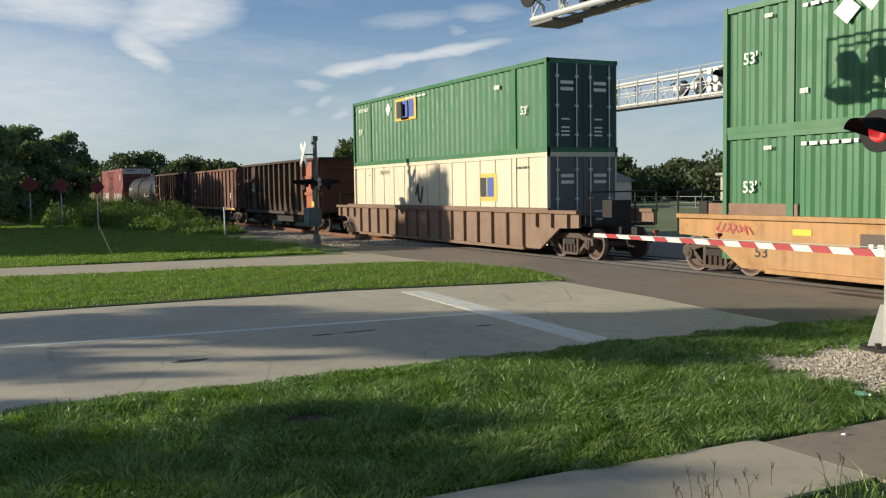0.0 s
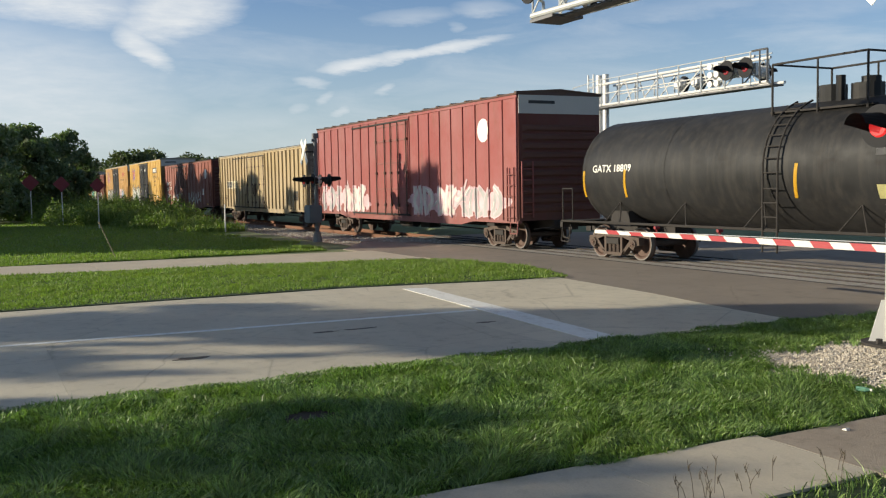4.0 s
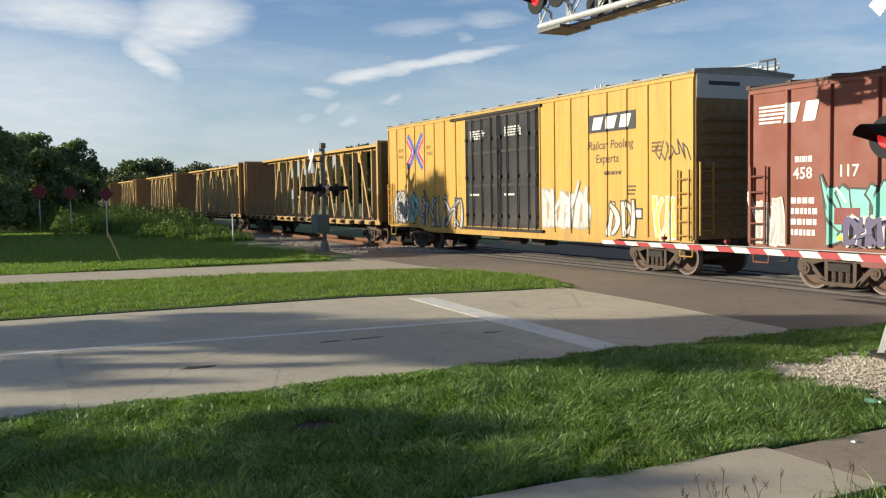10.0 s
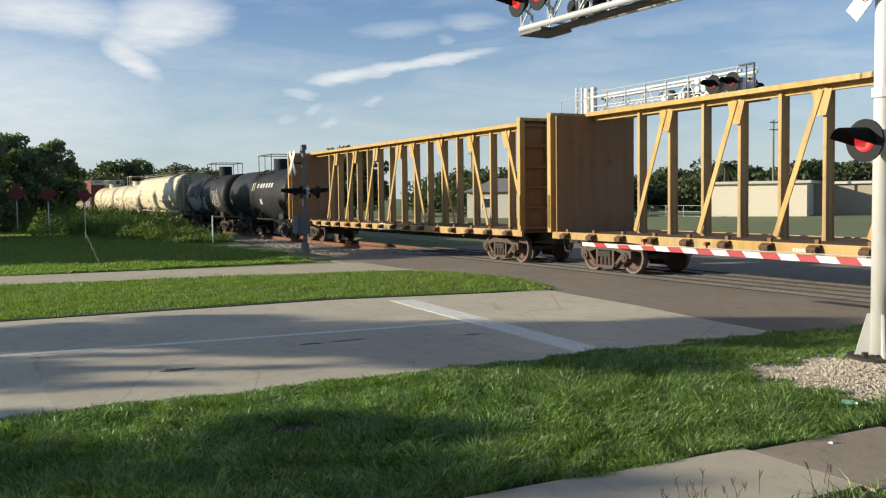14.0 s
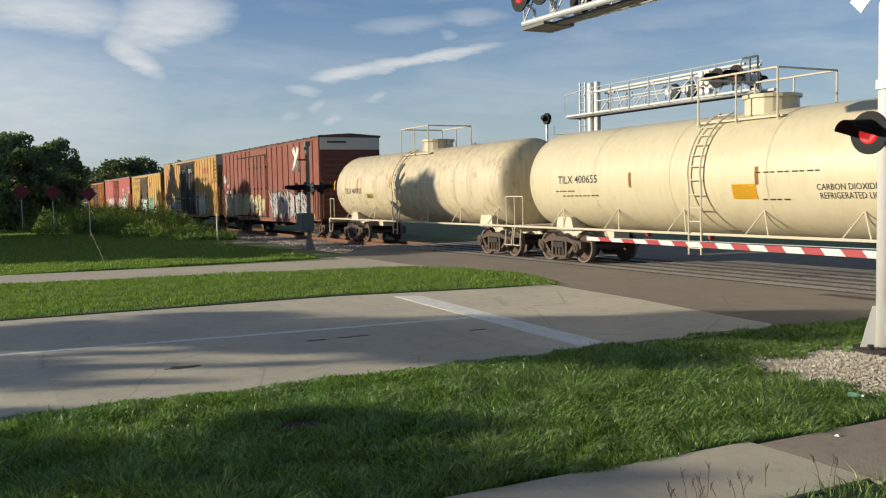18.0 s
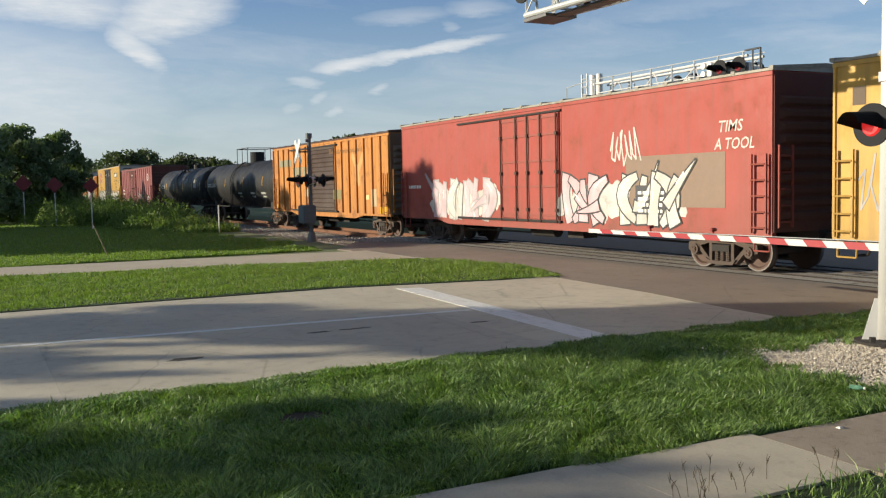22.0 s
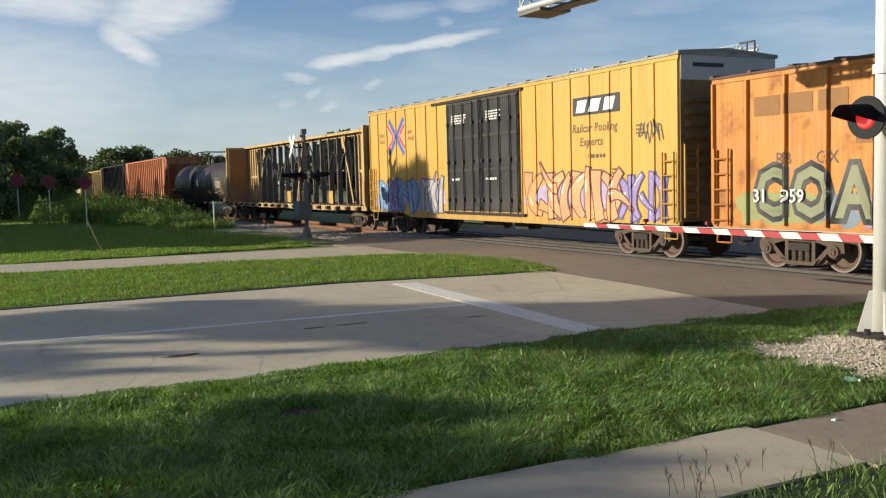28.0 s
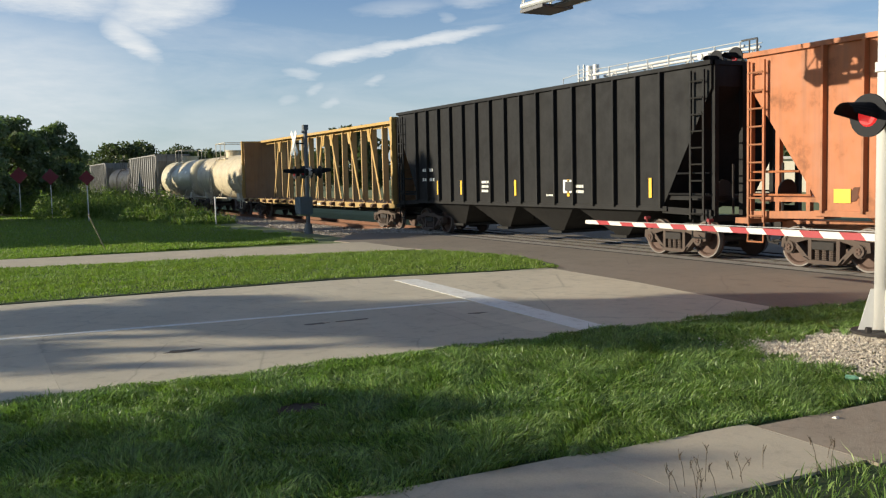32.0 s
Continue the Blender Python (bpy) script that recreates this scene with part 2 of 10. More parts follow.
def rust_steel():
    return plain("rusty_steel", (0.085, 0.055, 0.04), 0.8, 0.15, 0.5, 3)


def glow(name, color, strength):
    if name in MATS:
        return MATS[name]
    m, nd, lk, b = nodes_of(name)
    b.inputs["Base Color"].default_value = (*color, 1)
    b.inputs["Emission Color"].default_value, b.inputs["Emission Strength"].default_value = (*color, 1), strength
    b.inputs["Roughness"].default_value = 0.25
    MATS[name] = m
    return m


WHITE = plain("white_lettering", (0.78, 0.76, 0.70), 0.6, 0, 0.15, 9)
BLACK = plain("black_lettering", (0.025, 0.025, 0.027), 0.6, 0, 0.2, 9)
DARKSTEEL = plain("dark_underframe", (0.035, 0.030, 0.027), 0.85, 0.1, 0.5, 3)
DOORROD = plain("door_rod_steel", (0.045, 0.045, 0.05), 0.5, 0.3, 0.3, 5)
TRUCK = plain("truck_casting", (0.098, 0.070, 0.055), 0.85, 0.1, 0.5, 5)
WHEEL = plain("wheel_plate", (0.10, 0.060, 0.045), 0.7, 0.3, 0.4, 6)
TREAD = plain("worn_tread", (0.17, 0.15, 0.135), 0.5, 0.3, 0.3, 6)
RAILTOP = plain("dull_rail_top", (0.13, 0.10, 0.085), 0.6, 0.3, 0.3, 6)
GALV = plain("galvanised_steel", (0.60, 0.61, 0.60), 0.42, 0.35, 0.2, 5)
ALU = plain("white_aluminium", (0.68, 0.665, 0.63), 0.45, 0.1, 0.12, 4)
MATBLACK = plain("matt_black_metal", (0.014, 0.014, 0.016), 0.85, 0, 0.2, 6)
YELLOWTAPE = plain("yellow_reflector", (0.85, 0.50, 0.03), 0.5, 0, 0.12, 9)
REDTAPE = plain("red_reflector", (0.36, 0.022, 0.03), 0.45, 0, 0.2, 9)
WHITETAPE = plain("white_reflector", (0.66, 0.63, 0.57), 0.45, 0, 0.12, 9)


# ---- mesh helpers ----
def box(bm, x0, x1, y0, y1, z0, z1):
    v = [bm.verts.new((x, y, z)) for x in (x0, x1) for y in (y0, y1) for z in (z0, z1)]
    for f in ((0, 1, 3, 2), (4, 6, 7, 5), (0, 4, 5, 1), (2, 3, 7, 6), (0, 2, 6, 4), (1, 5, 7, 3)):
        bm.faces.new([v[i] for i in f])
    return v


def cyl(bm, p, q, r, n=8, r2=None, caps=True):
    p, q = Vector(p), Vector(q)
    d = (q - p).normalized()
    u = d.orthogonal().normalized()
    w = d.cross(u)
    r2 = r if r2 is None else r2
    a, b = [], []
    for i in range(n):
        t = 2 * math.pi * i / n
        k = u * math.cos(t) + w * math.sin(t)
        a.append(bm.verts.new(p + k * r))
        b.append(bm.verts.new(q + k * r2))
    for i in range(n):
        j = (i + 1) % n
        bm.faces.new((a[i], a[j], b[j], b[i]))
    if caps:
        bm.faces.new(a[::-1])
        bm.faces.new(b)


def rod(bm, pts, r, n=6):
    for p, q in zip(pts, pts[1:]):
        cyl(bm, p, q, r, n)


def beam(bm, p, q, w, h):
    """A flat bar from p to q, w wide across the plane of x and z, h deep along y."""
    p, q = Vector(p), Vector(q)
    d = (q - p).normalized()
    s = d.cross(Vector((0, 1, 0)))
    s = (s.normalized() if s.length > 1e-4 else Vector((1, 0, 0))) * (w / 2)
    t = Vector((0, h / 2, 0)) if abs(d.y) < 0.9 else Vector((0, 0, h / 2))
    v = [bm.verts.new(o + i * s + j * t) for o in (p, q) for i, j in ((-1, -1), (1, -1), (1, 1), (-1, 1))]
    for f in ((0, 1, 2, 3), (7, 6, 5, 4), (0, 4, 5, 1), (1, 5, 6, 2), (2, 6, 7, 3), (3, 7, 4, 0)):
        bm.faces.new([v[i] for i in f])


def prism(bm, outline, y0, y1):
    """A plate with an outline in x and z, from y0 to y1."""
    a = [bm.verts.new((x, y0, z)) for x, z in outline]
    b = [bm.verts.new((x, y1, z)) for x, z in outline]
    n = len(a)
    bm.faces.new(a)
    bm.faces.new(b[::-1])
    for i in range(n):
        j = (i + 1) % n
        bm.faces.new((a[j], a[i], b[i], b[j]))


def hull(bm, sections, cap=True):
    """A skin through cross sections, each a list of points of the same number."""
    rings = [[bm.verts.new(p) for p in s] for s in sections]
    n = len(rings[0])
    for a, b in zip(rings, rings[1:]):
        for i in range(n):
            j = (i + 1) % n
            bm.faces.new((a[i], a[j], b[j], b[i]))
    if cap:
        bm.faces.new(rings[0][::-1])
        bm.faces.new(rings[-1])


def mesh_of(bm, name, material, smooth=False):
    bmesh.ops.recalc_face_normals(bm, faces=bm.faces)
    me = bpy.data.meshes.new(name)
    bm.to_mesh(me)
    bm.free()
    for m in (material if isinstance(material, (list, tuple)) else [material]):
        me.materials.append(m)
    if smooth:
        me.polygons.foreach_set("use_smooth", [True] * len(me.polygons))
    return me


def part(name, bm, material, parent=None, label="", smooth=False, at=None):
    ob = new(name, mesh_of(bm, name, material, smooth))
    if parent:
        ob.parent = parent
    if at is not None:
        ob.matrix_basis = at
    if label:
        ob["label"] = label
    return ob


def piece(name, me, parent, at):
    ob = new(name, me)
    ob.parent = parent
    ob.matrix_basis = at
    return ob


def thing(name, label, category, at=None, group="", kind=""):
    ob = new(name)
    ob.empty_display_size = 0.3
    if at is not None:
        ob.matrix_basis = at
    return tagged(ob, label, category, group, kind)


def raw_mesh(name, verts, faces, material):
    me = bpy.data.meshes.new(name)
    me.from_pydata(verts, [], faces)
    for m in (material if isinstance(material, (list, tuple)) else [material]):
        me.materials.append(m)
    return me


# lettering, drawn with the built-in font
TEXTS = {}


def lettering(parent, words, x, z, size, material, y=-1.66, wide=1.0, lean=0.0, name="lettering"):
    """Words on the side of a car that faces -y; x, z: the lower left corner; size: height of the capitals."""
    key = (words,)
    if key not in TEXTS:
        cu = bpy.data.curves.new("text", "FONT")
        cu.body, cu.size, cu.resolution_u, cu.offset = words, 1.42, 2, 0.014 if size >= 0.2 else 0.0
        ob = bpy.data.objects.new("text", cu)
        scene.collection.objects.link(ob)
        me = bpy.data.meshes.new_from_object(ob.evaluated_get(bpy.context.evaluated_depsgraph_get()))
        bpy.data.objects.remove(ob)
        TEXTS[key] = me
    me = TEXTS[key].copy()
    me.transform(Matrix(((size * wide, size * lean, 0, x), (0, 0, -size, 0), (0, size, 0, z), (0, 0, 0, 1))))
    me.transform(Matrix.Translation((0, y, 0)))
    me.materials.clear()
    me.materials.append(material)
    ob = new(name, me)
    ob.parent = parent
    return ob


def bars(bm, x, z, w, h, rows, y=-1.655, rng=None):
    """Small print that cannot be read, as rows of bars."""
    rng = rng or random
    dz = h / rows
    for i in range(rows):
        zz, xx = z + h - (i + 1) * dz, x
        while xx < x + w:
            k = rng.uniform(0.06, 0.2) * w
            if xx + k > x + w:
                break
            box(bm, xx, xx + k, y, y + 0.004, zz, zz + dz * 0.55)
            xx += k + 0.05 * w


def blob(bm, cx, cz, rx, rz, y, rng, n=18, rough=0.25):
    pts = []
    ph = [rng.uniform(0, 6.28) for _ in range(4)]
    for i in range(n):
        t = 2 * math.pi * i / n
        k = 1 + rough * (math.sin(2 * t + ph[0]) * 0.4 + math.sin(3 * t + ph[1]) * 0.4 + math.sin(5 * t + ph[2]) * 0.35 + math.sin(7 * t + ph[3]) * 0.3)
        pts.append((cx + rx * k * math.cos(t), cz + rz * k * math.sin(t)))
    prism(bm, pts, y, y + 0.004)


def spray(name, color):
    if "spray_" + name in MATS:
        return MATS["spray_" + name]
    m, nd, lk, b = nodes_of("spray_" + name)
    tc = nd.new("ShaderNodeTexCoord").outputs["Object"]
    n1, n2, n3 = noise_tex(nd, lk, tc, 1.3, 3), noise_tex(nd, lk, tc, 4, 9, 0.75), noise_tex(nd, lk, tc, 40, 3)
    shade = tuple(c * 0.62 + 0.03 for c in color)
    c = mixc(nd, lk, ramp(nd, lk, n1, [(0.38, (0, 0, 0)), (0.62, (1, 1, 1))]), color, shade)
    c = mixc(nd, lk, ramp(nd, lk, n2, [(0.56, (0, 0, 0)), (0.72, (0.6,) * 3)]), c, (0.22, 0.15, 0.10))
    c = mixc(nd, lk, 0.2, c, mixc(nd, lk, n3, shade, color))
    lk.new(c, b.inputs["Base Color"])
    b.inputs["Roughness"].default_value = 0.55
    MATS["spray_" + name] = m
    return m


def stroke(bm, pts, w, y, step=0.0008):
    """A band of paint along a bent line; each stretch lies a little over the one before."""
    for i, ((ax, az), (bx, bz)) in enumerate(zip(pts, pts[1:])):
        dx, dz = bx - ax, bz - az
        k = math.hypot(dx, dz) or 1
        ux, uz = dx / k * w / 2, dz / k * w / 2
        nx, nz = -uz, ux
        out = []
        for cx, cz, s in ((ax, az, -1), (bx, bz, 1)):
            for t in (-0.9, -0.5, 0, 0.5, 0.9):
                c, q = math.cos(t * math.pi / 2), math.sin(t * math.pi / 2)
                out.append((cx + s * (ux * c * 0.8 + nx * q), cz + s * (uz * c * 0.8 + nz * q)))
        prism(bm, out, y - step * i, y - step * i + 0.004)


def ribbon(bm, pts, widths, y, extra=0.0):
    """A flat band of paint of changing width along a curve."""
    last, n = None, len(pts)
    for i, ((x, z), w) in enumerate(zip(pts, widths)):
        (ax, az), (bx, bz) = pts[max(0, i - 1)], pts[min(n - 1, i + 1)]
        dx, dz = bx - ax, bz - az
        k = math.hypot(dx, dz) or 1
        nx, nz = -dz / k * (w / 2 + extra), dx / k * (w / 2 + extra)
        ex, ez = (dx / k * extra, dz / k * extra) if i in (0, n - 1) else (0, 0)
        s = -1 if i == 0 else 1
        yy = y - 0.0004 * i
        cur = (bm.verts.new((x + nx + s * ex, yy, z + nz + s * ez)), bm.verts.new((x - nx + s * ex, yy, z - nz + s * ez)))
        if last:
            bm.faces.new((last[0], last[1], cur[1], cur[0]))
        last = cur


def arc(a, b, c, n=9):
    """Points on a bent line from a by b to c."""
    out = []
    for i in range(n):
        u = i / (n - 1)
        out.append(tuple((1 - u) ** 2 * p + 2 * u * (1 - u) * q + u * u * r for p, q, r in zip(a, b, c)))
    return out


def graffiti(car, x0, x1, z0, z1, fills, outline, seed, letters=5, cloud=None, y=-1.655, fat=0.5, label="spray-painted graffiti lettering", bold=1.0):
    """A row of interlocking flared and spiked letter forms, with thin outlines and a cloud of overspray behind."""
    rng = random.Random(seed)
    if cloud:
        bm = bmesh.new()
        for i in range(9):
            cx = x0 + (i + 0.5) * (x1 - x0) / 9
            blob(bm, cx, (z0 + z1) / 2 + rng.uniform(-0.12, 0.05) * (z1 - z0), (x1 - x0) / 11, (z1 - z0) * rng.uniform(0.26, 0.42), y + 0.0012 * (i % 3), rng, 26, 0.35)
        mist = part("graffiti_cloud", bm, cloud, car)
    w, h = (x1 - x0) / letters, z1 - z0
    line = min(0.045, 0.04 * h + 0.008) * bold
    bo, bh, bf = bmesh.new(), bmesh.new(), [bmesh.new() for _ in fills]
    for i in range(letters):
        cx = x0 + (i + 0.5) * w
        at = lambda u, v: (cx + u * w, z0 + v * h)
        j9 = lambda k=0.1: rng.uniform(-k, k)
        fw = min(w * 0.75, h * 0.5) * fat
        runs = []
        # a flared stem, a bent bowl, a cross stroke and a long spike
        lean = rng.uniform(-0.22, 0.22)
        runs.append((arc(at(-0.25 + j9(), -0.02), at(-0.3 + lean, 0.5), at(-0.22 + lean + j9(), 1.0 + j9(0.06))), [fw * (0.75 + 0.6 * abs(u / 8 - 0.45)) for u in range(9)]))
        side = rng.choice((-1, 1))
        runs.append((arc(at(-0.2 * side, 0.95 + j9(0.05)), at(0.75 * side, rng.uniform(0.3, 0.7)), at(-0.1 * side + j9(), 0.03 + j9(0.05))), [fw * (0.45 + 0.65 * math.sin(math.pi * u / 8)) for u in range(9)]))
        if rng.random() < 0.75:
            runs.append((arc(at(0.30 + j9(), 0.0), at(0.2 + j9(0.3), 0.5), at(0.36 + j9(0.15), 0.98 + j9(0.1))), [fw * (1.05 - 0.55 * u / 8) for u in range(9)]))
        if rng.random() < 0.6:
            d = rng.choice((-1, 1))
            runs.append((arc(at(0.1 * d, 0.45 + j9(0.2)), at(0.4 * d, 0.5 + j9(0.3)), at(0.95 * d + j9(), rng.choice((-0.05, 0.2, 0.9, 1.22)))), [fw * 0.75 * (1 - u / 8) ** 0.8 for u in range(9)]))
        bb = bf[rng.randrange(len(bf))] if len(bf) > 1 and rng.random() < 0.35 else bf[i * len(bf) // letters]
        lift = 0.004 + 0.030 * (i % 2)
        for k, (pts, ws) in enumerate(runs):
            ribbon(bo, pts, ws, y - lift - 0.0072 * k, line)
            ribbon(bb, pts, ws, y - lift - 0.0072 * k - 0.0036)
            if rng.random() < 0.7:
                q = rng.randrange(5)
                ribbon(bh, [(u - fw * 0.2, v + fw * 0.1) for u, v in pts[q:q + 3]], [fw * 0.12] * 3, y - lift - 0.0072 * k - 0.0055)
        if rng.random() < 0.6:
            u = cx + j9(0.3) * w
            ribbon(bo, [(u, z0 + 0.05), (u + j9(0.02), z0 - rng.uniform(0.1, 0.25) * h)], [0.03, 0.012], y - 0.003)
    ob = part("graffiti", bo, outline, car, label)
    if cloud:
        mist.parent = ob
    for b, c in zip(bf, fills):
        if b.faces:
            part("graffiti_fill", b, c, ob)
        else:
            b.free()
    if bh.faces:
        part("graffiti_highlight", bh, plain("spray_highlight", (0.74, 0.72, 0.68), 0.5, 0, 0.2), ob)
    else:
        bh.free()
    return ob


def wash_of(car, x0, x1, z0, z1, paints, seed, y=-1.65):
    """Soft clouds of sprayed paint side by side along a wall."""
    rng = random.Random(seed)
    n = len(paints)
    for i, p in enumerate(paints):
        bm = bmesh.new()
        w = (x1 - x0) / n
        for k in range(4):
            blob(bm, x0 + (i + 0.2 + 0.2 * k) * w, (z0 + z1) / 2 + rng.uniform(-0.12, 0.1) * (z1 - z0), w * 0.38, (z1 - z0) * rng.uniform(0.34, 0.5), y - 0.002 * i - 0.0005 * k, rng, 26, 0.35)
        part("graffiti_cloud", bm, p, car, "cloud of sprayed paint")


def block_tag(car, words, x0, x1, z0, z1, fill, outline, label="white block-letter graffiti with black outlines"):
    """Fat block letters with a heavy outline, one row, stretched to the given box."""
    tops = []
    for k, (fat, mat) in enumerate(((0.16, outline), (0.04, fill))):
        cu = bpy.data.curves.new("text", "FONT")
        cu.body, cu.size, cu.resolution_u, cu.offset, cu.space_character = words, 1.42, 2, fat, 1.25
        ob = bpy.data.objects.new("text", cu)
        scene.collection.objects.link(ob)
        me = bpy.data.meshes.new_from_object(ob.evaluated_get(bpy.context.evaluated_depsgraph_get()))
        bpy.data.objects.remove(ob)
        xs, ys = [v.co.x for v in me.vertices], [v.co.y for v in me.vertices]
        if not tops:
            tops = [min(xs), max(xs), min(ys), max(ys)]
        a, b = (x1 - x0) / (tops[1] - tops[0]), (z1 - z0) / (tops[3] - tops[2])
        y = -1.662 - 0.012 * k
        me.transform(Matrix(((a, 0, 0, x0 - a * tops[0]), (0, 0, -0.01, y), (0, b, 0, z0 - b * tops[2]), (0, 0, 0, 1))))
        me.materials.clear()
        me.materials.append(mat)
        ob = new("graffiti" if k == 0 else "graffiti_fill", me)
        ob.parent = car if k == 0 else last
        if k == 0:
            ob["label"] = label
        last = ob


def scrawl(car, x0, x1, z0, z1, material, seed, width=0.06, y=-1.66, loops=4):
    """A quick tag in one line."""
    rng = random.Random(seed)
    bm = bmesh.new()
    n = loops * 5
    pts = []
    for i in range(n):
        u = i / (n - 1)
        pts.append((x0 + (x1 - x0) * (u + 0.07 * math.sin(i * 2.1)), z0 + (z1 - z0) * (0.5 + 0.5 * math.sin(i * 1.9 + rng.uniform(-0.5, 0.5)) * rng.uniform(0.6, 1))))
    stroke(bm, pts, width, y)
    return part("graffiti", bm, material, car, "spray-painted scrawled tag")


# ---- the train ----
SPEED, SLOWING = 21.7823, 0.001458
CARS = []


def car_thing(name, label, trail, lead):
    """An empty at the middle of a car on the track; trail and lead: the ends of its body when the clip starts."""
    ob = thing(name, label, "railcar", pose((trail + lead) / 2, TRACK, 0))
    CARS.append((ob, (trail + lead) / 2))
    return ob


SHARED = {}
RELIEF = {}


def drape(ob, relief):
    """Lays painted marks onto a ribbed side: close to the sheet, over each rib and onto the door."""
    ribs, w, d, dx0, dx1, door, base = relief
    me = ob.data
    co = np.empty(3 * len(me.vertices))
    me.vertices.foreach_get("co", co)
    co = co.reshape(-1, 3)
    if not len(co) or co[:, 1].max() > -1.60 or co[:, 1].min() < -1.80:
        return
    a, b = co[:, 0].min(), co[:, 0].max()
    steps = [(-w / 2 - 0.001, 0.0), (-w * 0.3, d), (w * 0.3, d), (w / 2 + 0.001, 0.0)]
    knots = sorted([(x + u, v) for x in ribs for u, v in steps] + [(dx0 - 0.004, 0.0), (dx0, door), (dx1, door), (dx1 + 0.004, 0.0)])
    bm = bmesh.new()
    bm.from_mesh(me)
    for x, v in knots:
        if a < x < b:
            bmesh.ops.bisect_plane(bm, geom=bm.verts[:] + bm.edges[:] + bm.faces[:], plane_co=(x, 0, 0), plane_no=(1, 0, 0))
    kx, kv = [k[0] for k in knots], [k[1] for k in knots]
    for v in bm.verts:
        v.co.y = -1.604 - base - float(np.interp(v.co.x, kx, kv)) + (v.co.y + 1.655) * 0.4
    bm.to_mesh(me)
    bm.free()


def drape_all():
    marks = ("lettering", "graffiti", "rust_patch", "emblem", "stencil", "plate", "reflector", "sign", "number_panel", "patch", "repaint_patch", "data_panel")
    for ob in list(scene.objects):
        top = ob.parent.parent or ob.parent if ob.parent else None
        if ob.type == "MESH" and top and top.name in RELIEF and ob.name.startswith(marks) and not ob.parent.name.startswith(("door", "end_wall")):
            drape(ob, RELIEF[top.name])




def box_piece(name, parent, material, x0, x1, y0, y1, z0, z1):
    """A small box as an object of its own; alike ones share a mesh."""
    k = ("box", name, round(x1 - x0, 3), round(y1 - y0, 3), round(z1 - z0, 3), material.name)
    if k not in SHARED:
        bm = bmesh.new()
        box(bm, 0, x1 - x0, 0, y1 - y0, 0, z1 - z0)
        SHARED[k] = mesh_of(bm, name, material)
    return piece(name, SHARED[k], parent, pose(x0, y0, z0))


def rod_piece(name, parent, material, p, q, r):
    k = ("rodp", name, round((Vector(q) - Vector(p)).length, 3), r, material.name)
    if k not in SHARED:
        bm = bmesh.new()
        L = (Vector(q) - Vector(p)).length
        cyl(bm, (0, 0, 0), (0, 0, L), r, 6)
        for f in (0.1, 0.45, 0.8):
            box(bm, -r * 2, r * 2, -r * 1.2, r * 3, L * f, L * f + 0.1)
        SHARED[k] = mesh_of(bm, name, material)
    return piece(name, SHARED[k], parent, pose(*p))


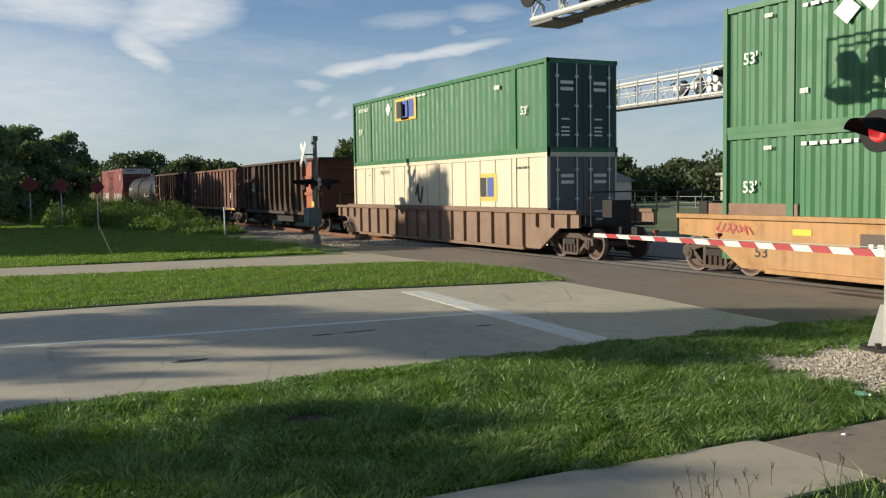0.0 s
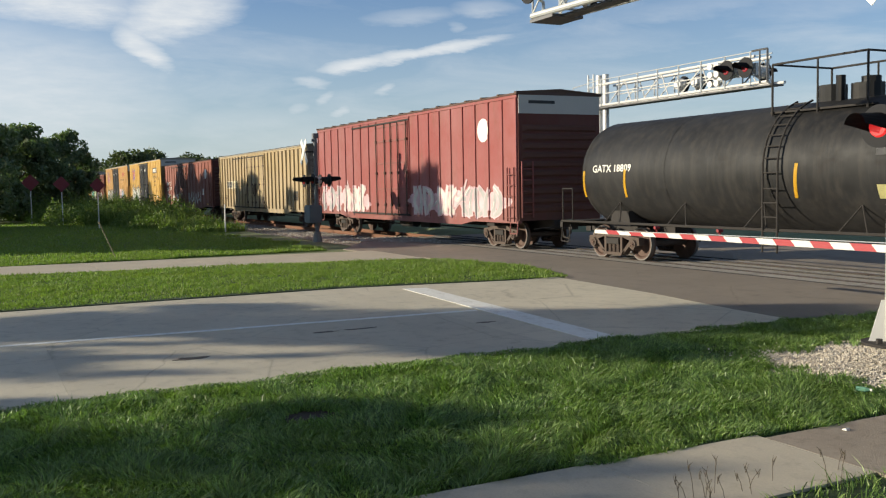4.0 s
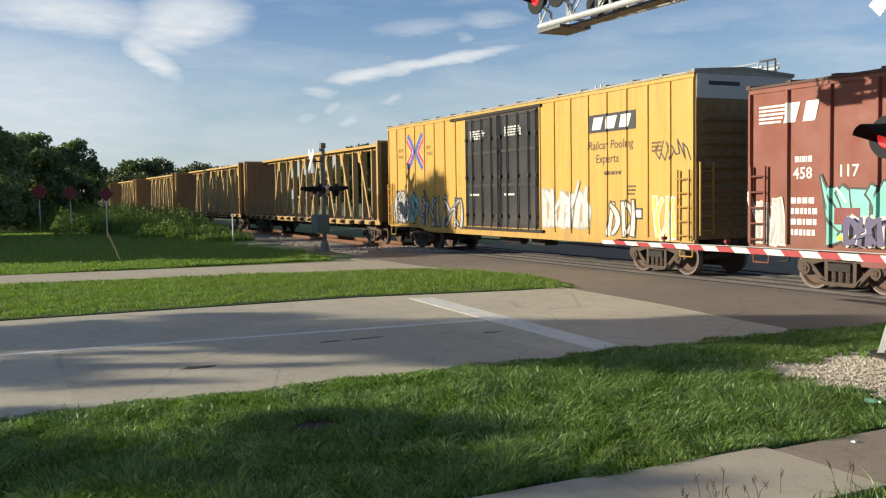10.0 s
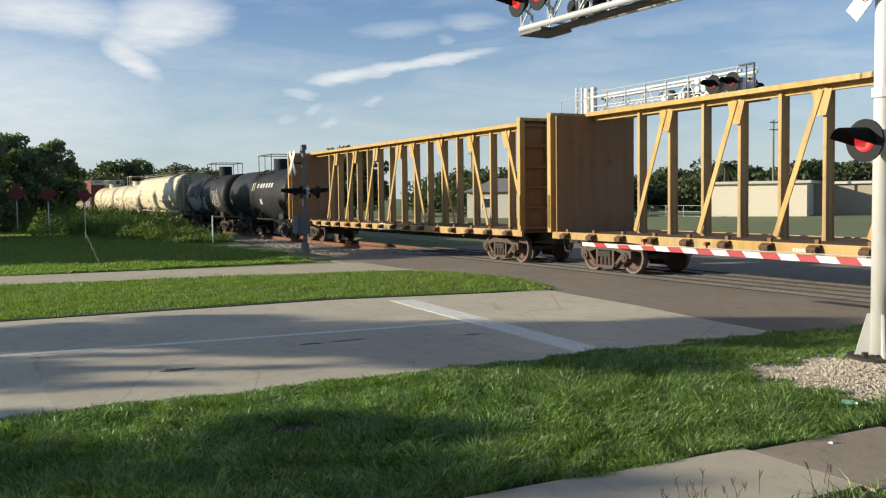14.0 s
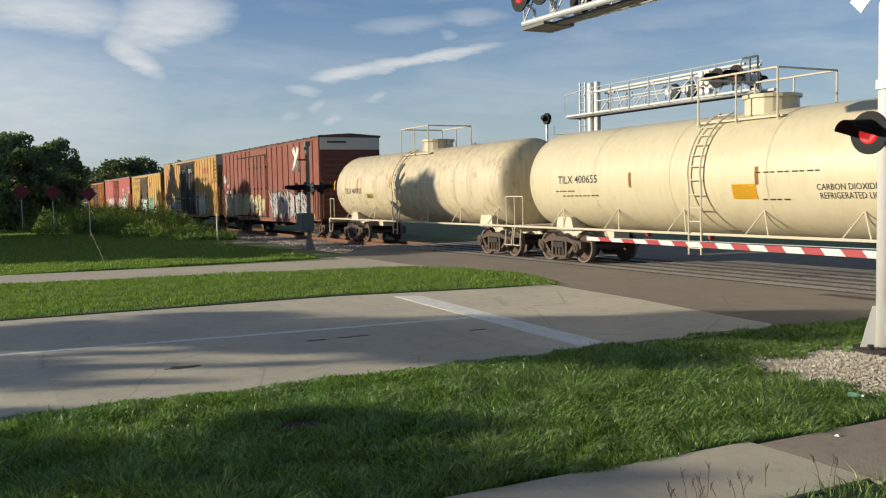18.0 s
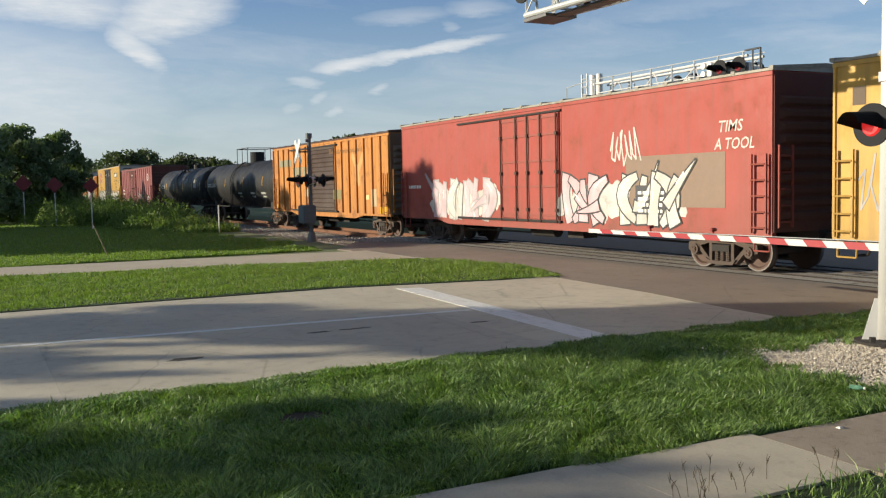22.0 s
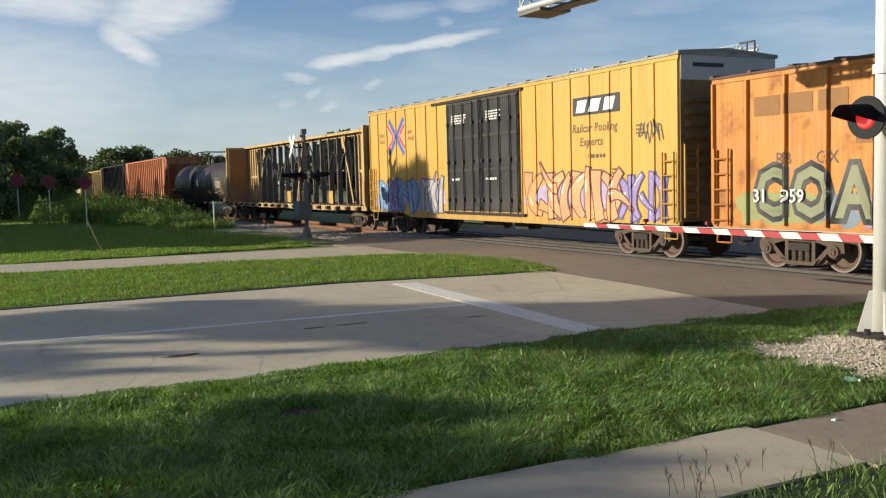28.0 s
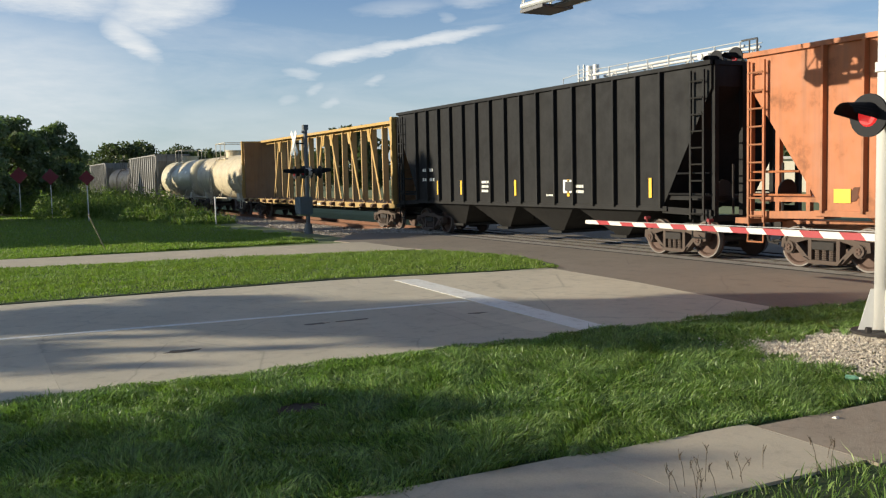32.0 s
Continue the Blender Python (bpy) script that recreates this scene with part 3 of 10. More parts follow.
def truck_meshes():
    if "frame" in SHARED:
        return SHARED
    bm = bmesh.new()
    prism(bm, [(-1.14, 0.44), (-1.12, 0.64), (-0.76, 0.67), (-0.44, 0.77), (0.44, 0.77), (0.76, 0.67), (1.12, 0.64), (1.14, 0.44), (1.03, 0.42), (1.0, 0.54), (0.78, 0.54),
               (0.44, 0.63), (-0.44, 0.63), (-0.78, 0.54), (-1.0, 0.54), (-1.03, 0.42)], -0.09, 0.09)
    prism(bm, [(-0.50, 0.27), (-0.38, 0.13), (0.38, 0.13), (0.50, 0.27), (0.36, 0.21), (-0.36, 0.21)], -0.13, 0.13)
    for k in (-1, 1):
        beam(bm, (k * 0.80, 0, 0.56), (k * 0.42, 0, 0.20), 0.10, 0.17)
        beam(bm, (k * 0.36, 0, 0.18), (k * 0.36, 0, 0.68), 0.09, 0.19)
        cyl(bm, (k * 0.89, -0.10, 0.457), (k * 0.89, 0.10, 0.457), 0.155, 12)
    SHARED["frame"] = mesh_of(bm, "side_frame", TRUCK)
    bm = bmesh.new()
    box(bm, -0.24, 0.24, -1.0, 1.0, 0.46, 0.72)
    for y in (-1.13, 0.93):
        box(bm, -0.28, 0.28, y, y + 0.2, 0.44, 0.60)
    for k in (-0.62, 0.62):
        beam(bm, (k * 0.75, -0.85, 0.42), (k * 0.75, 0.85, 0.42), 0.12, 0.12)
    SHARED["bolster"] = mesh_of(bm, "bolster", DARKSTEEL)
    bm = bmesh.new()
    hull(bm, [[(r * math.cos(t * math.pi / 4), r * math.sin(t * math.pi / 4), 0.20 + 0.024 * k) for t in range(8)] for k, r in enumerate((0.062, 0.078, 0.062, 0.078, 0.062, 0.078, 0.062, 0.078, 0.062, 0.078, 0.062))])
    SHARED["spring"] = mesh_of(bm, "spring", TRUCK)
    # wheel: plate, tread and flange, hub
    bm = bmesh.new()
    prof = [(0.0, 0.09), (0.07, 0.09), (0.10, 0.04), (0.17, -0.01), (0.34, 0.00), (0.375, 0.05), (0.42, 0.055), (0.455, 0.055), (0.46, -0.045), (0.482, -0.06), (0.482, -0.085), (0.36, -0.08), (0.0, -0.05)]
    n = 24
    rings = []
    for r, y in prof:
        rings.append([bm.verts.new((r * math.cos(2 * math.pi * i / n), -y, r * math.sin(2 * math.pi * i / n))) for i in range(n)] if r else [bm.verts.new((0, -y, 0))])
    for k, (a, b) in enumerate(zip(rings, rings[1:])):
        for i in range(n):
            j = (i + 1) % n
            if len(a) == 1:
                f = bm.faces.new((a[0], b[j], b[i]))
            elif len(b) == 1:
                f = bm.faces.new((a[i], a[j], b[0]))
            else:
                f = bm.faces.new((a[i], a[j], b[j], b[i]))
            f.material_index = 1 if k in (6, 7) else 0
    SHARED["wheel"] = mesh_of(bm, "wheel", [WHEEL, TREAD])
    bm = bmesh.new()
    cyl(bm, (0, -0.95, 0), (0, 0.95, 0), 0.085, 10)
    for s in (-1, 1):
        cyl(bm, (0, s * 0.98, 0), (0, s * 1.14, 0), 0.135, 10)
    SHARED["axle"] = mesh_of(bm, "axle", TRUCK)
    bm = bmesh.new()
    cyl(bm, (0, -0.02, 0), (0, 0, 0), 0.075, 8)
    for i in range(3):
        a = i * 2.09
        cyl(bm, (0.045 * math.cos(a), -0.04, 0.045 * math.sin(a)), (0.045 * math.cos(a), -0.01, 0.045 * math.sin(a)), 0.016, 6)
    SHARED["cap"] = mesh_of(bm, "bearing_cap", WHEEL)
    bm = bmesh.new()
    box(bm, -0.42, 0.35, -0.08, 0.08, 0.72, 0.92)
    box(bm, 0.3, 0.55, -0.14, 0.12, 0.68, 0.98)
    rod(bm, [(0.1, -1.25, 0.72), (0.12, -0.2, 0.78)], 0.018)
    rod(bm, [(0.2, -0.25, 0.78), (0.35, -0.3, 0.45), (0.62, -0.28, 0.42)], 0.03)
    SHARED["coupler"] = mesh_of(bm, "coupler", DARKSTEEL)
    bm = bmesh.new()
    prism(bm, [(-0.045, 0), (0.045, 0), (0.045, 1), (-0.045, 1)], 0, 0.06)
    return SHARED


def trucks(car, centres):
    S = truck_meshes()
    for cx in centres:
        t = piece("truck", S["bolster"], car, pose(cx, 0, 0))
        t["label"] = "cast steel two-axle truck, rust brown"
        for s in (-1, 1):
            piece("side_frame", S["frame"], t, pose(0, s * 1.0, 0))
            for x in (-0.18, 0, 0.18):
                piece("spring", S["spring"], t, pose(x, s * 1.03, 0))
        for k in (-0.89, 0.89):
            piece("axle", S["axle"], t, pose(k, 0, 0.457))
            piece("bearing_cap", S["cap"], t, pose(k, -1.14, 0.457))
            piece("wheel", S["wheel"], t, pose(k, -0.78, 0.457))
            piece("wheel", S["wheel"], t, pose(k, 0.78, 0.457, 0, 0, 180))


def couplers(car, half):
    S = truck_meshes()
    piece("coupler", S["coupler"], car, pose(half, 0, 0))
    piece("coupler", S["coupler"], car, pose(-half, 0, 0, 0, 0, 180))


def ladder(car, x, y, z0, z1, material, rungs=5, w=0.42, along="x", name="ladder"):
    """A stile with its fellow and the rungs under it."""
    k = ("rung", round(w, 2), along, material.name)
    if k not in SHARED:
        bm = bmesh.new()
        cyl(bm, (0, -0.02, 0), (w, -0.02, 0), 0.022, 6) if along == "x" else cyl(bm, (0, 0, 0), (0, w, 0), 0.022, 6)
        SHARED[k] = mesh_of(bm, "rung", material)
    m = ("stile", round(z1 - z0, 2), material.name)
    if m not in SHARED:
        bm = bmesh.new()
        beam(bm, (0, 0, 0), (0, 0, z1 - z0), 0.055, 0.05)
        SHARED[m] = mesh_of(bm, "stile", material)
    dx, dy = (w, 0) if along == "x" else (0, w)
    a = piece(name, SHARED[m], car, pose(x - dx / 2, y - dy / 2, z0))
    piece("stile", SHARED[m], a, pose(dx, dy, 0))
    for i in range(rungs):
        piece("rung", SHARED[k], a, pose(0, 0, (i + 0.35) * (z1 - z0) / rungs))
    return a


def rib_mesh(h, w, d, material, key):
    k = ("rib", round(h, 2), w, d, material.name)
    if k not in SHARED:
        bm = bmesh.new()
        prism_pts = [(-w / 2, 0), (w / 2, 0), (w * 0.3, -d), (-w * 0.3, -d)]
        a = [bm.verts.new((x, y, 0)) for x, y in prism_pts]
        b = [bm.verts.new((x, y, h)) for x, y in prism_pts]
        bm.faces.new(a)
        bm.faces.new(b[::-1])
        for i in range(4):
            bm.faces.new((a[i], a[(i + 1) % 4], b[(i + 1) % 4], b[i]))
        SHARED[k] = mesh_of(bm, "rib", material)
    return SHARED[k]


def doors_ridged(car, x0, x1, z0, z1, material, y=-1.60, lim=0.0, leaves=2, ridges=9):
    """Flat steel doors stiffened by pressed horizontal ridges, in a dark frame."""
    for i in range(leaves):
        a, b = x0 + (x1 - x0) * i / leaves + 0.05, x0 + (x1 - x0) * (i + 1) / leaves - 0.05
        bm = bmesh.new()
        box(bm, a, b, y - 0.04, y + 0.02, z0, z1)
        d = part("door", bm, material, car, "steel sliding door with pressed horizontal ridges")
        key = ("door_ridge", round(b - a, 3), material.name)
        if key not in SHARED:
            e = b - a - 0.3
            bm = bmesh.new()
            hull(bm, [[(0, 0, 0), (e, 0, 0), (e, 0, 0.17), (0, 0, 0.17)], [(0.07, -0.06, 0.01), (e - 0.07, -0.06, 0.01), (e - 0.07, -0.06, 0.04), (0.07, -0.06, 0.04)]])
            SHARED[key] = mesh_of(bm, "ridge", material)
        for q in range(ridges):
            piece("ridge", SHARED[key], d, pose(a + 0.15, y - 0.04, z0 + 0.12 + q * (z1 - z0 - 0.2) / ridges))
        for u in (a + 0.03, b - 0.09):
            box_piece("door_stile", d, material, u, u + 0.06, y - 0.085, y - 0.04, z0 + 0.02, z1 - 0.02)
        rod_piece("locking_rod", d, DARKSTEEL, (b - 0.14, y - 0.1, z0 + 0.1), (b - 0.14, y - 0.1, z0 + 1.15), 0.022)
        box_piece("latch", d, DARKSTEEL, (a + b) / 2 - 0.09, (a + b) / 2 + 0.09, y - 0.1, y - 0.04, z0 + (z1 - z0) * 0.47, z0 + (z1 - z0) * 0.47 + 0.05)
        box_piece("latch", d, DARKSTEEL, (a + b) / 2 - 0.03, (a + b) / 2 + 0.03, y - 0.1, y - 0.04, z1 - 0.3, z1 - 0.14)
    for u in (x0 - 0.04, x1 - 0.03):
        box_piece("door_post", car, DARKSTEEL, u, u + 0.07, y - 0.03, y + 0.02, z0 - 0.02, z1 + 0.02)
    box_piece("door_track", car, DARKSTEEL, x0 - 0.4, x1 + 0.4, y - 0.06, y + 0.02, z0 - 0.08, z0 - 0.02)
    box_piece("door_track", car, material, x0 - 0.2, x1 + 0.2, y - 0.07, y + 0.02, z1 + 0.025, z1 + 0.08)


def doors_plug_pair(car, x0, x1, z0, z1, material, y=-1.60, lim=0.0):
    """Two plug doors side by side, with their locking rods, plates and stencils."""
    mid = (x0 + x1) / 2
    for a, b in ((x0, mid - 0.02), (mid + 0.02, x1)):
        bm = bmesh.new()
        box(bm, a, b, y - 0.035, y + 0.02, z0, z1)
        d = part("door", bm, material, car, "black-painted steel plug door with locking rods")
        for z in (z0 + 0.05, z0 + (z1 - z0) * 0.36, z0 + (z1 - z0) * 0.66, z1 - 0.10):
            box_piece("stiffener", d, material, a + 0.04, b - 0.04, y - 0.065, y - 0.03, z, z + 0.09)
        for k in (0.03, 0.22, 0.5, 0.78, 0.97):
            x = a + k * (b - a)
            rod_piece("locking_rod", d, DOORROD, (x, y - 0.085, z0 - 0.05), (x, y - 0.085, z1 - 0.05), 0.025)
        bm = bmesh.new()
        bars(bm, a + 0.35, z1 - 0.75, (b - a) * 0.45, 0.34, 4, y - 0.066)
        bars(bm, a + 0.3, z0 + 1.05, (b - a) * 0.3, 0.12, 1, y - 0.066)
        part("stencil", bm, WHITE, d)
    box_piece("door_track", car, DARKSTEEL, x0 - 1.2, x1 + 0.2, y - 0.07, y + 0.02, z1 + 0.02, z1 + 0.11)
    box_piece("door_track", car, DARKSTEEL, x0 - 0.3, x1 + 0.3, y - 0.09, y + 0.02, z0 - 0.12, z0 - 0.04)


def door_plug(car, x0, x1, z0, z1, material, y=-1.60, wheel=False, lim=0.0):
    bm = bmesh.new()
    box(bm, x0, x1, y - 0.05, y + 0.02, z0, z1)
    d = part("door", bm, material, car, "steel plug door with latch rods")
    for z in (z0 + 0.08, z0 + 0.95, z0 + (z1 - z0) * 0.55, z0 + (z1 - z0) * 0.8, z1 - 0.12):
        box_piece("stiffener", d, material, x0 + 0.05, x1 - 0.05, y - 0.075, y - 0.045, z, z + 0.06)
    for k in (0.02, 0.3, 0.5, 0.72, 0.98):
        x = x0 + k * (x1 - x0)
        rod_piece("latch_rod", d, plain("latch_steel", (0.10, 0.06, 0.045), 0.75, 0.2, 0.4), (x, y - 0.10, z0 - 0.1), (x, y - 0.10, z1), 0.026)
    if wheel:
        bm = bmesh.new()
        cx, cz, n = x0 + 0.5 * (x1 - x0), z0 + 1.0, 16
        ring = [(cx + 0.36 * math.cos(2 * math.pi * i / n), y - 0.14, cz + 0.36 * math.sin(2 * math.pi * i / n)) for i in range(n + 1)]
        rod(bm, ring, 0.022)
        for i in range(0, n, 4):
            cyl(bm, (cx, y - 0.13, cz), ring[i], 0.018, 5)
        cyl(bm, (cx, y - 0.16, cz), (cx, y - 0.02, cz), 0.07, 8)
        part("hand_wheel", bm, plain("latch_steel", (0.10, 0.06, 0.045)), d)
    box_piece("door_track", car, DARKSTEEL, max(x0 - (x1 - x0) * 0.9, lim), x1 + 0.1, y - 0.08, y + 0.02, z0 - 0.1, z0 - 0.03)
    box_piece("door_track", car, DARKSTEEL, max(x0 - (x1 - x0) * 0.9, lim), x1 + 0.1, y - 0.06, y + 0.02, z1 + 0.02, z1 + 0.08)


def door_slide(car, x0, x1, z0, z1, material, y=-1.60, waves=13, lim=0.0):
    """A sliding door pressed into horizontal corrugations."""
    bm = bmesh.new()
    sec, n = [], waves * 4
    for i in range(n + 1):
        z = z0 + 0.1 + (z1 - z0 - 0.2) * i / n
        sec.append((y - 0.05 - (0.045 if i % 4 in (1, 2) else 0.0), z))
    for (ya, za), (yb, zb) in zip(sec, sec[1:]):
        v = [bm.verts.new(p) for p in ((x0 + 0.06, ya, za), (x1 - 0.06, ya, za), (x1 - 0.06, yb, zb), (x0 + 0.06, yb, zb))]
        bm.faces.new(v)
    bmesh.ops.remove_doubles(bm, verts=bm.verts[:], dist=0.0005)
    d = part("door", bm, material, car, "corrugated dark steel sliding door")
    for a, b in ((x0, x0 + 0.07), (x1 - 0.07, x1)):
        box_piece("door_stile", d, material, a, b, y - 0.1, y + 0.02, z0, z1)
    for a, b in ((z0, z0 + 0.1), (z1 - 0.1, z1)):
        box_piece("door_rail", d, material, x0 + 0.07, x1 - 0.07, y - 0.1, y + 0.02, a, b)
    box_piece("door_track", car, DARKSTEEL, max(x0 - (x1 - x0), lim), x1 + 0.3, y - 0.1, y + 0.02, z0 - 0.09, z0 - 0.02)
    box_piece("door_track", car, DARKSTEEL, max(x0 - (x1 - x0), lim), x1 + 0.3, y - 0.09, y + 0.02, z1 + 0.02, z1 + 0.09)
    bm = bmesh.new()
    cyl(bm, (x0 + 0.16, y - 0.13, z0 + 0.4), (x0 + 0.16, y - 0.13, z1 - 0.3), 0.02, 6)
    box(bm, x1 - 0.3, x1 - 0.12, y - 0.14, y - 0.08, z0 + 1.4, z0 + 1.6)
    part("latch", bm, DARKSTEEL, d)


def boxcar(label, trail, lead, top, body, roof, end, door, ribs=1.0, rib_w=0.085, rib_d=0.042, sill=0.98, gap=(0, 0), capband=None, roof_ribs=True,
           panels=False, skirt=0.82, roofmat2=None):
    car = car_thing("boxcar", label, trail, lead)
    L = lead - trail
    h = L / 2
    Y = 1.60
    # body shell
    bm = bmesh.new()
    box(bm, -h, h, -Y, Y, sill, top)
    for z in (top - 0.03,):
        box(bm, -h - 0.01, h + 0.01, -Y - 0.03, -Y + 0.02, z - 0.09, z)
    part("body", bm, body, car)
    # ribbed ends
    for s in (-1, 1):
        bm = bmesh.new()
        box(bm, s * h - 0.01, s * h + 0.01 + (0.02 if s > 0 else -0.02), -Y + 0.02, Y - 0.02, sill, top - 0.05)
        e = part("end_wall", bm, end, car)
        key = ("endrib", end.name)
        if key not in SHARED:
            br = bmesh.new()
            v = [br.verts.new(p) for p in ((0, -Y + 0.15, 0), (0, Y - 0.15, 0), (0, Y - 0.15, 0.22), (0, -Y + 0.15, 0.22),
                                           (0.06, -Y + 0.3, 0.06), (0.06, Y - 0.3, 0.06), (0.06, Y - 0.3, 0.16), (0.06, -Y + 0.3, 0.16))]
            for f in ((0, 1, 5, 4), (1, 2, 6, 5), (2, 3, 7, 6), (3, 0, 4, 7), (4, 5, 6, 7)):
                br.faces.new([v[j] for j in f])
            SHARED[key] = mesh_of(br, "end_rib", end)
        k = 10
        for i in range(k if s > 0 else 0):
            piece("end_rib", SHARED[key], e, pose(h + 0.03, 0, sill + 0.25 + i * (top - sill - 0.75 - (0.4 if capband else 0)) / k))
        if capband:
            bm = bmesh.new()
            box(bm, s * (h + 0.035), s * (h + 0.05), -Y + 0.03, Y - 0.03, top - 0.62, top - 0.03)
            part("end_panel", bm, capband, e, "pale painted upper end panel")
            bm = bmesh.new()
            box(bm, s * (h + 0.05), s * (h + 0.056), -1.2, -0.2, top - 0.3, top - 0.2)
            part("stencil", bm, BLACK, e)
        ladder(car, s * (h + 0.07), -1.28, sill + 0.1, sill + 1.9, body, 5, 0.4, "y")
    # roof: low gable of panels with seams
    bm = bmesh.new()
    prof = [(-Y - 0.05, top - 0.02), (-Y - 0.05, top + 0.035), (0, top + 0.14), (Y + 0.05, top + 0.035), (Y + 0.05, top - 0.02)]
    hull(bm, [[(x, y, z) for y, z in prof] for x in (-h - 0.04, h + 0.04)])
    r = part("roof", bm, roof, car)
    if roof_ribs:
        n = max(6, round(L / 1.15))
        rm = roofmat2 or roof
        key = ("roofseam", rm.name)
        if key not in SHARED:
            bm = bmesh.new()
            prof = [(-Y - 0.06, 0.0), (-Y - 0.06, 0.075), (0, 0.185), (Y + 0.06, 0.075), (Y + 0.06, 0.0), (0, 0.10)]
            hull(bm, [[(x, y, z) for y, z in prof] for x in (-0.06, 0.06)])
            SHARED[key] = mesh_of(bm, "roof_seam", rm)
        for i in range(n + 1):
            piece("roof_seam", SHARED[key], r, pose(-h + i * L / n, 0, top))
    # side ribs: one mesh, many pieces
    dx0, dx1 = door["x0"] - h, door["x1"] - h
    mat_rib = body
    spots = []
    me = rib_mesh(top - sill - 0.14, rib_w, rib_d, mat_rib, 0)
    for a, b in ((-h, dx0), (dx1, h)):
        n = max(1, round((b - a) / ribs))
        for i in range(n + 1):
            x = a + (b - a) * i / n
            if (i == 0 and a > -h) or (i == n and b < h):
                x += 0.08 if i == 0 else -0.08
            x = min(max(x, -h + rib_w / 2), h - rib_w / 2)
            piece("rib", me, car, pose(x, -Y, sill + 0.02))
            spots.append(x)
    RELIEF[car.name] = (spots, rib_w, rib_d, dx0, dx1, {"pair": 0.037, "plug": 0.052, "slide": 0.097, "ridged": 0.097}[door["kind"]], 0.036 if panels else 0.0)
    if panels:
        for a, b in ((-h, dx0), (dx1, h)):
            n = max(1, round((b - a) / ribs))
            key = ("side_panel", round((b - a) / n, 3), body.name)
            if key not in SHARED:
                bm = bmesh.new()
                e = (b - a) / n - 0.28
                hull(bm, [[(0, 0, 0), (e, 0, 0), (e, 0, 0.16), (0, 0, 0.16)], [(0.06, -0.035, 0.05), (e - 0.06, -0.035, 0.05), (e - 0.06, -0.035, 0.11), (0.06, -0.035, 0.11)]])
                SHARED[key] = mesh_of(bm, "side_panel", body)
            for i in range(n):
                for q in range(9):
                    piece("side_panel", SHARED[key], car, pose(a + (b - a) * i / n + 0.14, -Y, sill + 0.22 + q * (top - sill - 0.5) / 9))
    {"pair": doors_plug_pair, "plug": door_plug, "slide": door_slide, "ridged": doors_ridged}[door["kind"]](car, dx0, dx1, sill + 0.1, top - door.get("drop", 0.28), door["mat"], lim=-h + 0.1, **door.get("more", {}))
    # side sill, deeper between the trucks
    t = 3.4
    for s in (-1, 1):
        bm = bmesh.new()
        y0, y1 = sorted((s * (Y + 0.012), s * (Y - 0.12)))
        prism(bm, [(-h, sill), (-h, sill - 0.08), (-h + t - 0.4, sill - 0.08), (-h + t + 0.5, skirt - 0.06), (h - t - 0.5, skirt - 0.06), (h - t + 0.4, sill - 0.08), (h, sill - 0.08), (h, sill)], y0, y1)
        part("side_sill", bm, body, car)
    underframe(car, h, sill)
    ladder(car, h - 0.32, -Y - 0.09, sill - 0.02, sill + 1.72, body, 5)
    ladder(car, -h + 0.32, -Y - 0.09, sill - 0.02, sill + 1.72, body, 5)
    steps(car, h, body, sill)
    trucks(car, (-h + 2.05, h - 2.05))
    couplers(car, h + 0.3)
    return car, h


def steps(car, h, material, sill):
    for s in (-1, 1):
        bm = bmesh.new()
        x0, x1 = s * (h - 0.1), s * (h - 0.55)
        rod(bm, [(x0, -1.55, sill), (x0, -1.58, sill - 0.42), (x1, -1.58, sill - 0.42), (x1, -1.55, sill)], 0.02)
        part("step", bm, material, car)


def underframe(car, h, sill):
    bm = bmesh.new()
    box(bm, -h - 0.1, h + 0.1, -0.28, 0.28, 0.66, 0.97)
    for x in (-h + 2.05, h - 2.05):
        box(bm, x - 0.25, x + 0.25, -1.45, 1.45, 0.76, sill - 0.03)
    n = 7
    for i in range(n):
        x = -h + 3.6 + i * (2 * h - 7.2) / (n - 1)
        box(bm, x - 0.07, x + 0.07, -1.45, 1.45, 0.78, sill - 0.03)
    cyl(bm, (-1.2, -0.75, 0.66), (0.1, -0.75, 0.66), 0.2, 10)
    box(bm, 0.9, 1.7, -0.95, -0.45, 0.5, 0.85)
    rod(bm, [(-h + 2.8, -0.6, 0.55), (-1.2, -0.6, 0.55)], 0.03)
    rod(bm, [(1.7, -0.6, 0.6), (h - 2.8, -0.6, 0.55)], 0.03)
    part("underframe", bm, DARKSTEEL, car)


def plate(car, x, z, w, h, material, y=-1.66, name="plate", label=""):
    bm = bmesh.new()
    box(bm, x, x + w, y - 0.006, y, z, z + h)
    return part(name, bm, material, car, label)


def small_print(car, spots, material, y=-1.662, seed=1):
    rng = random.Random(seed)
    bm = bmesh.new()
    for x, z, w, h, n in spots:
        bars(bm, x, z, w, h, n, y, rng)
    return part("stencil", bm, material, car)


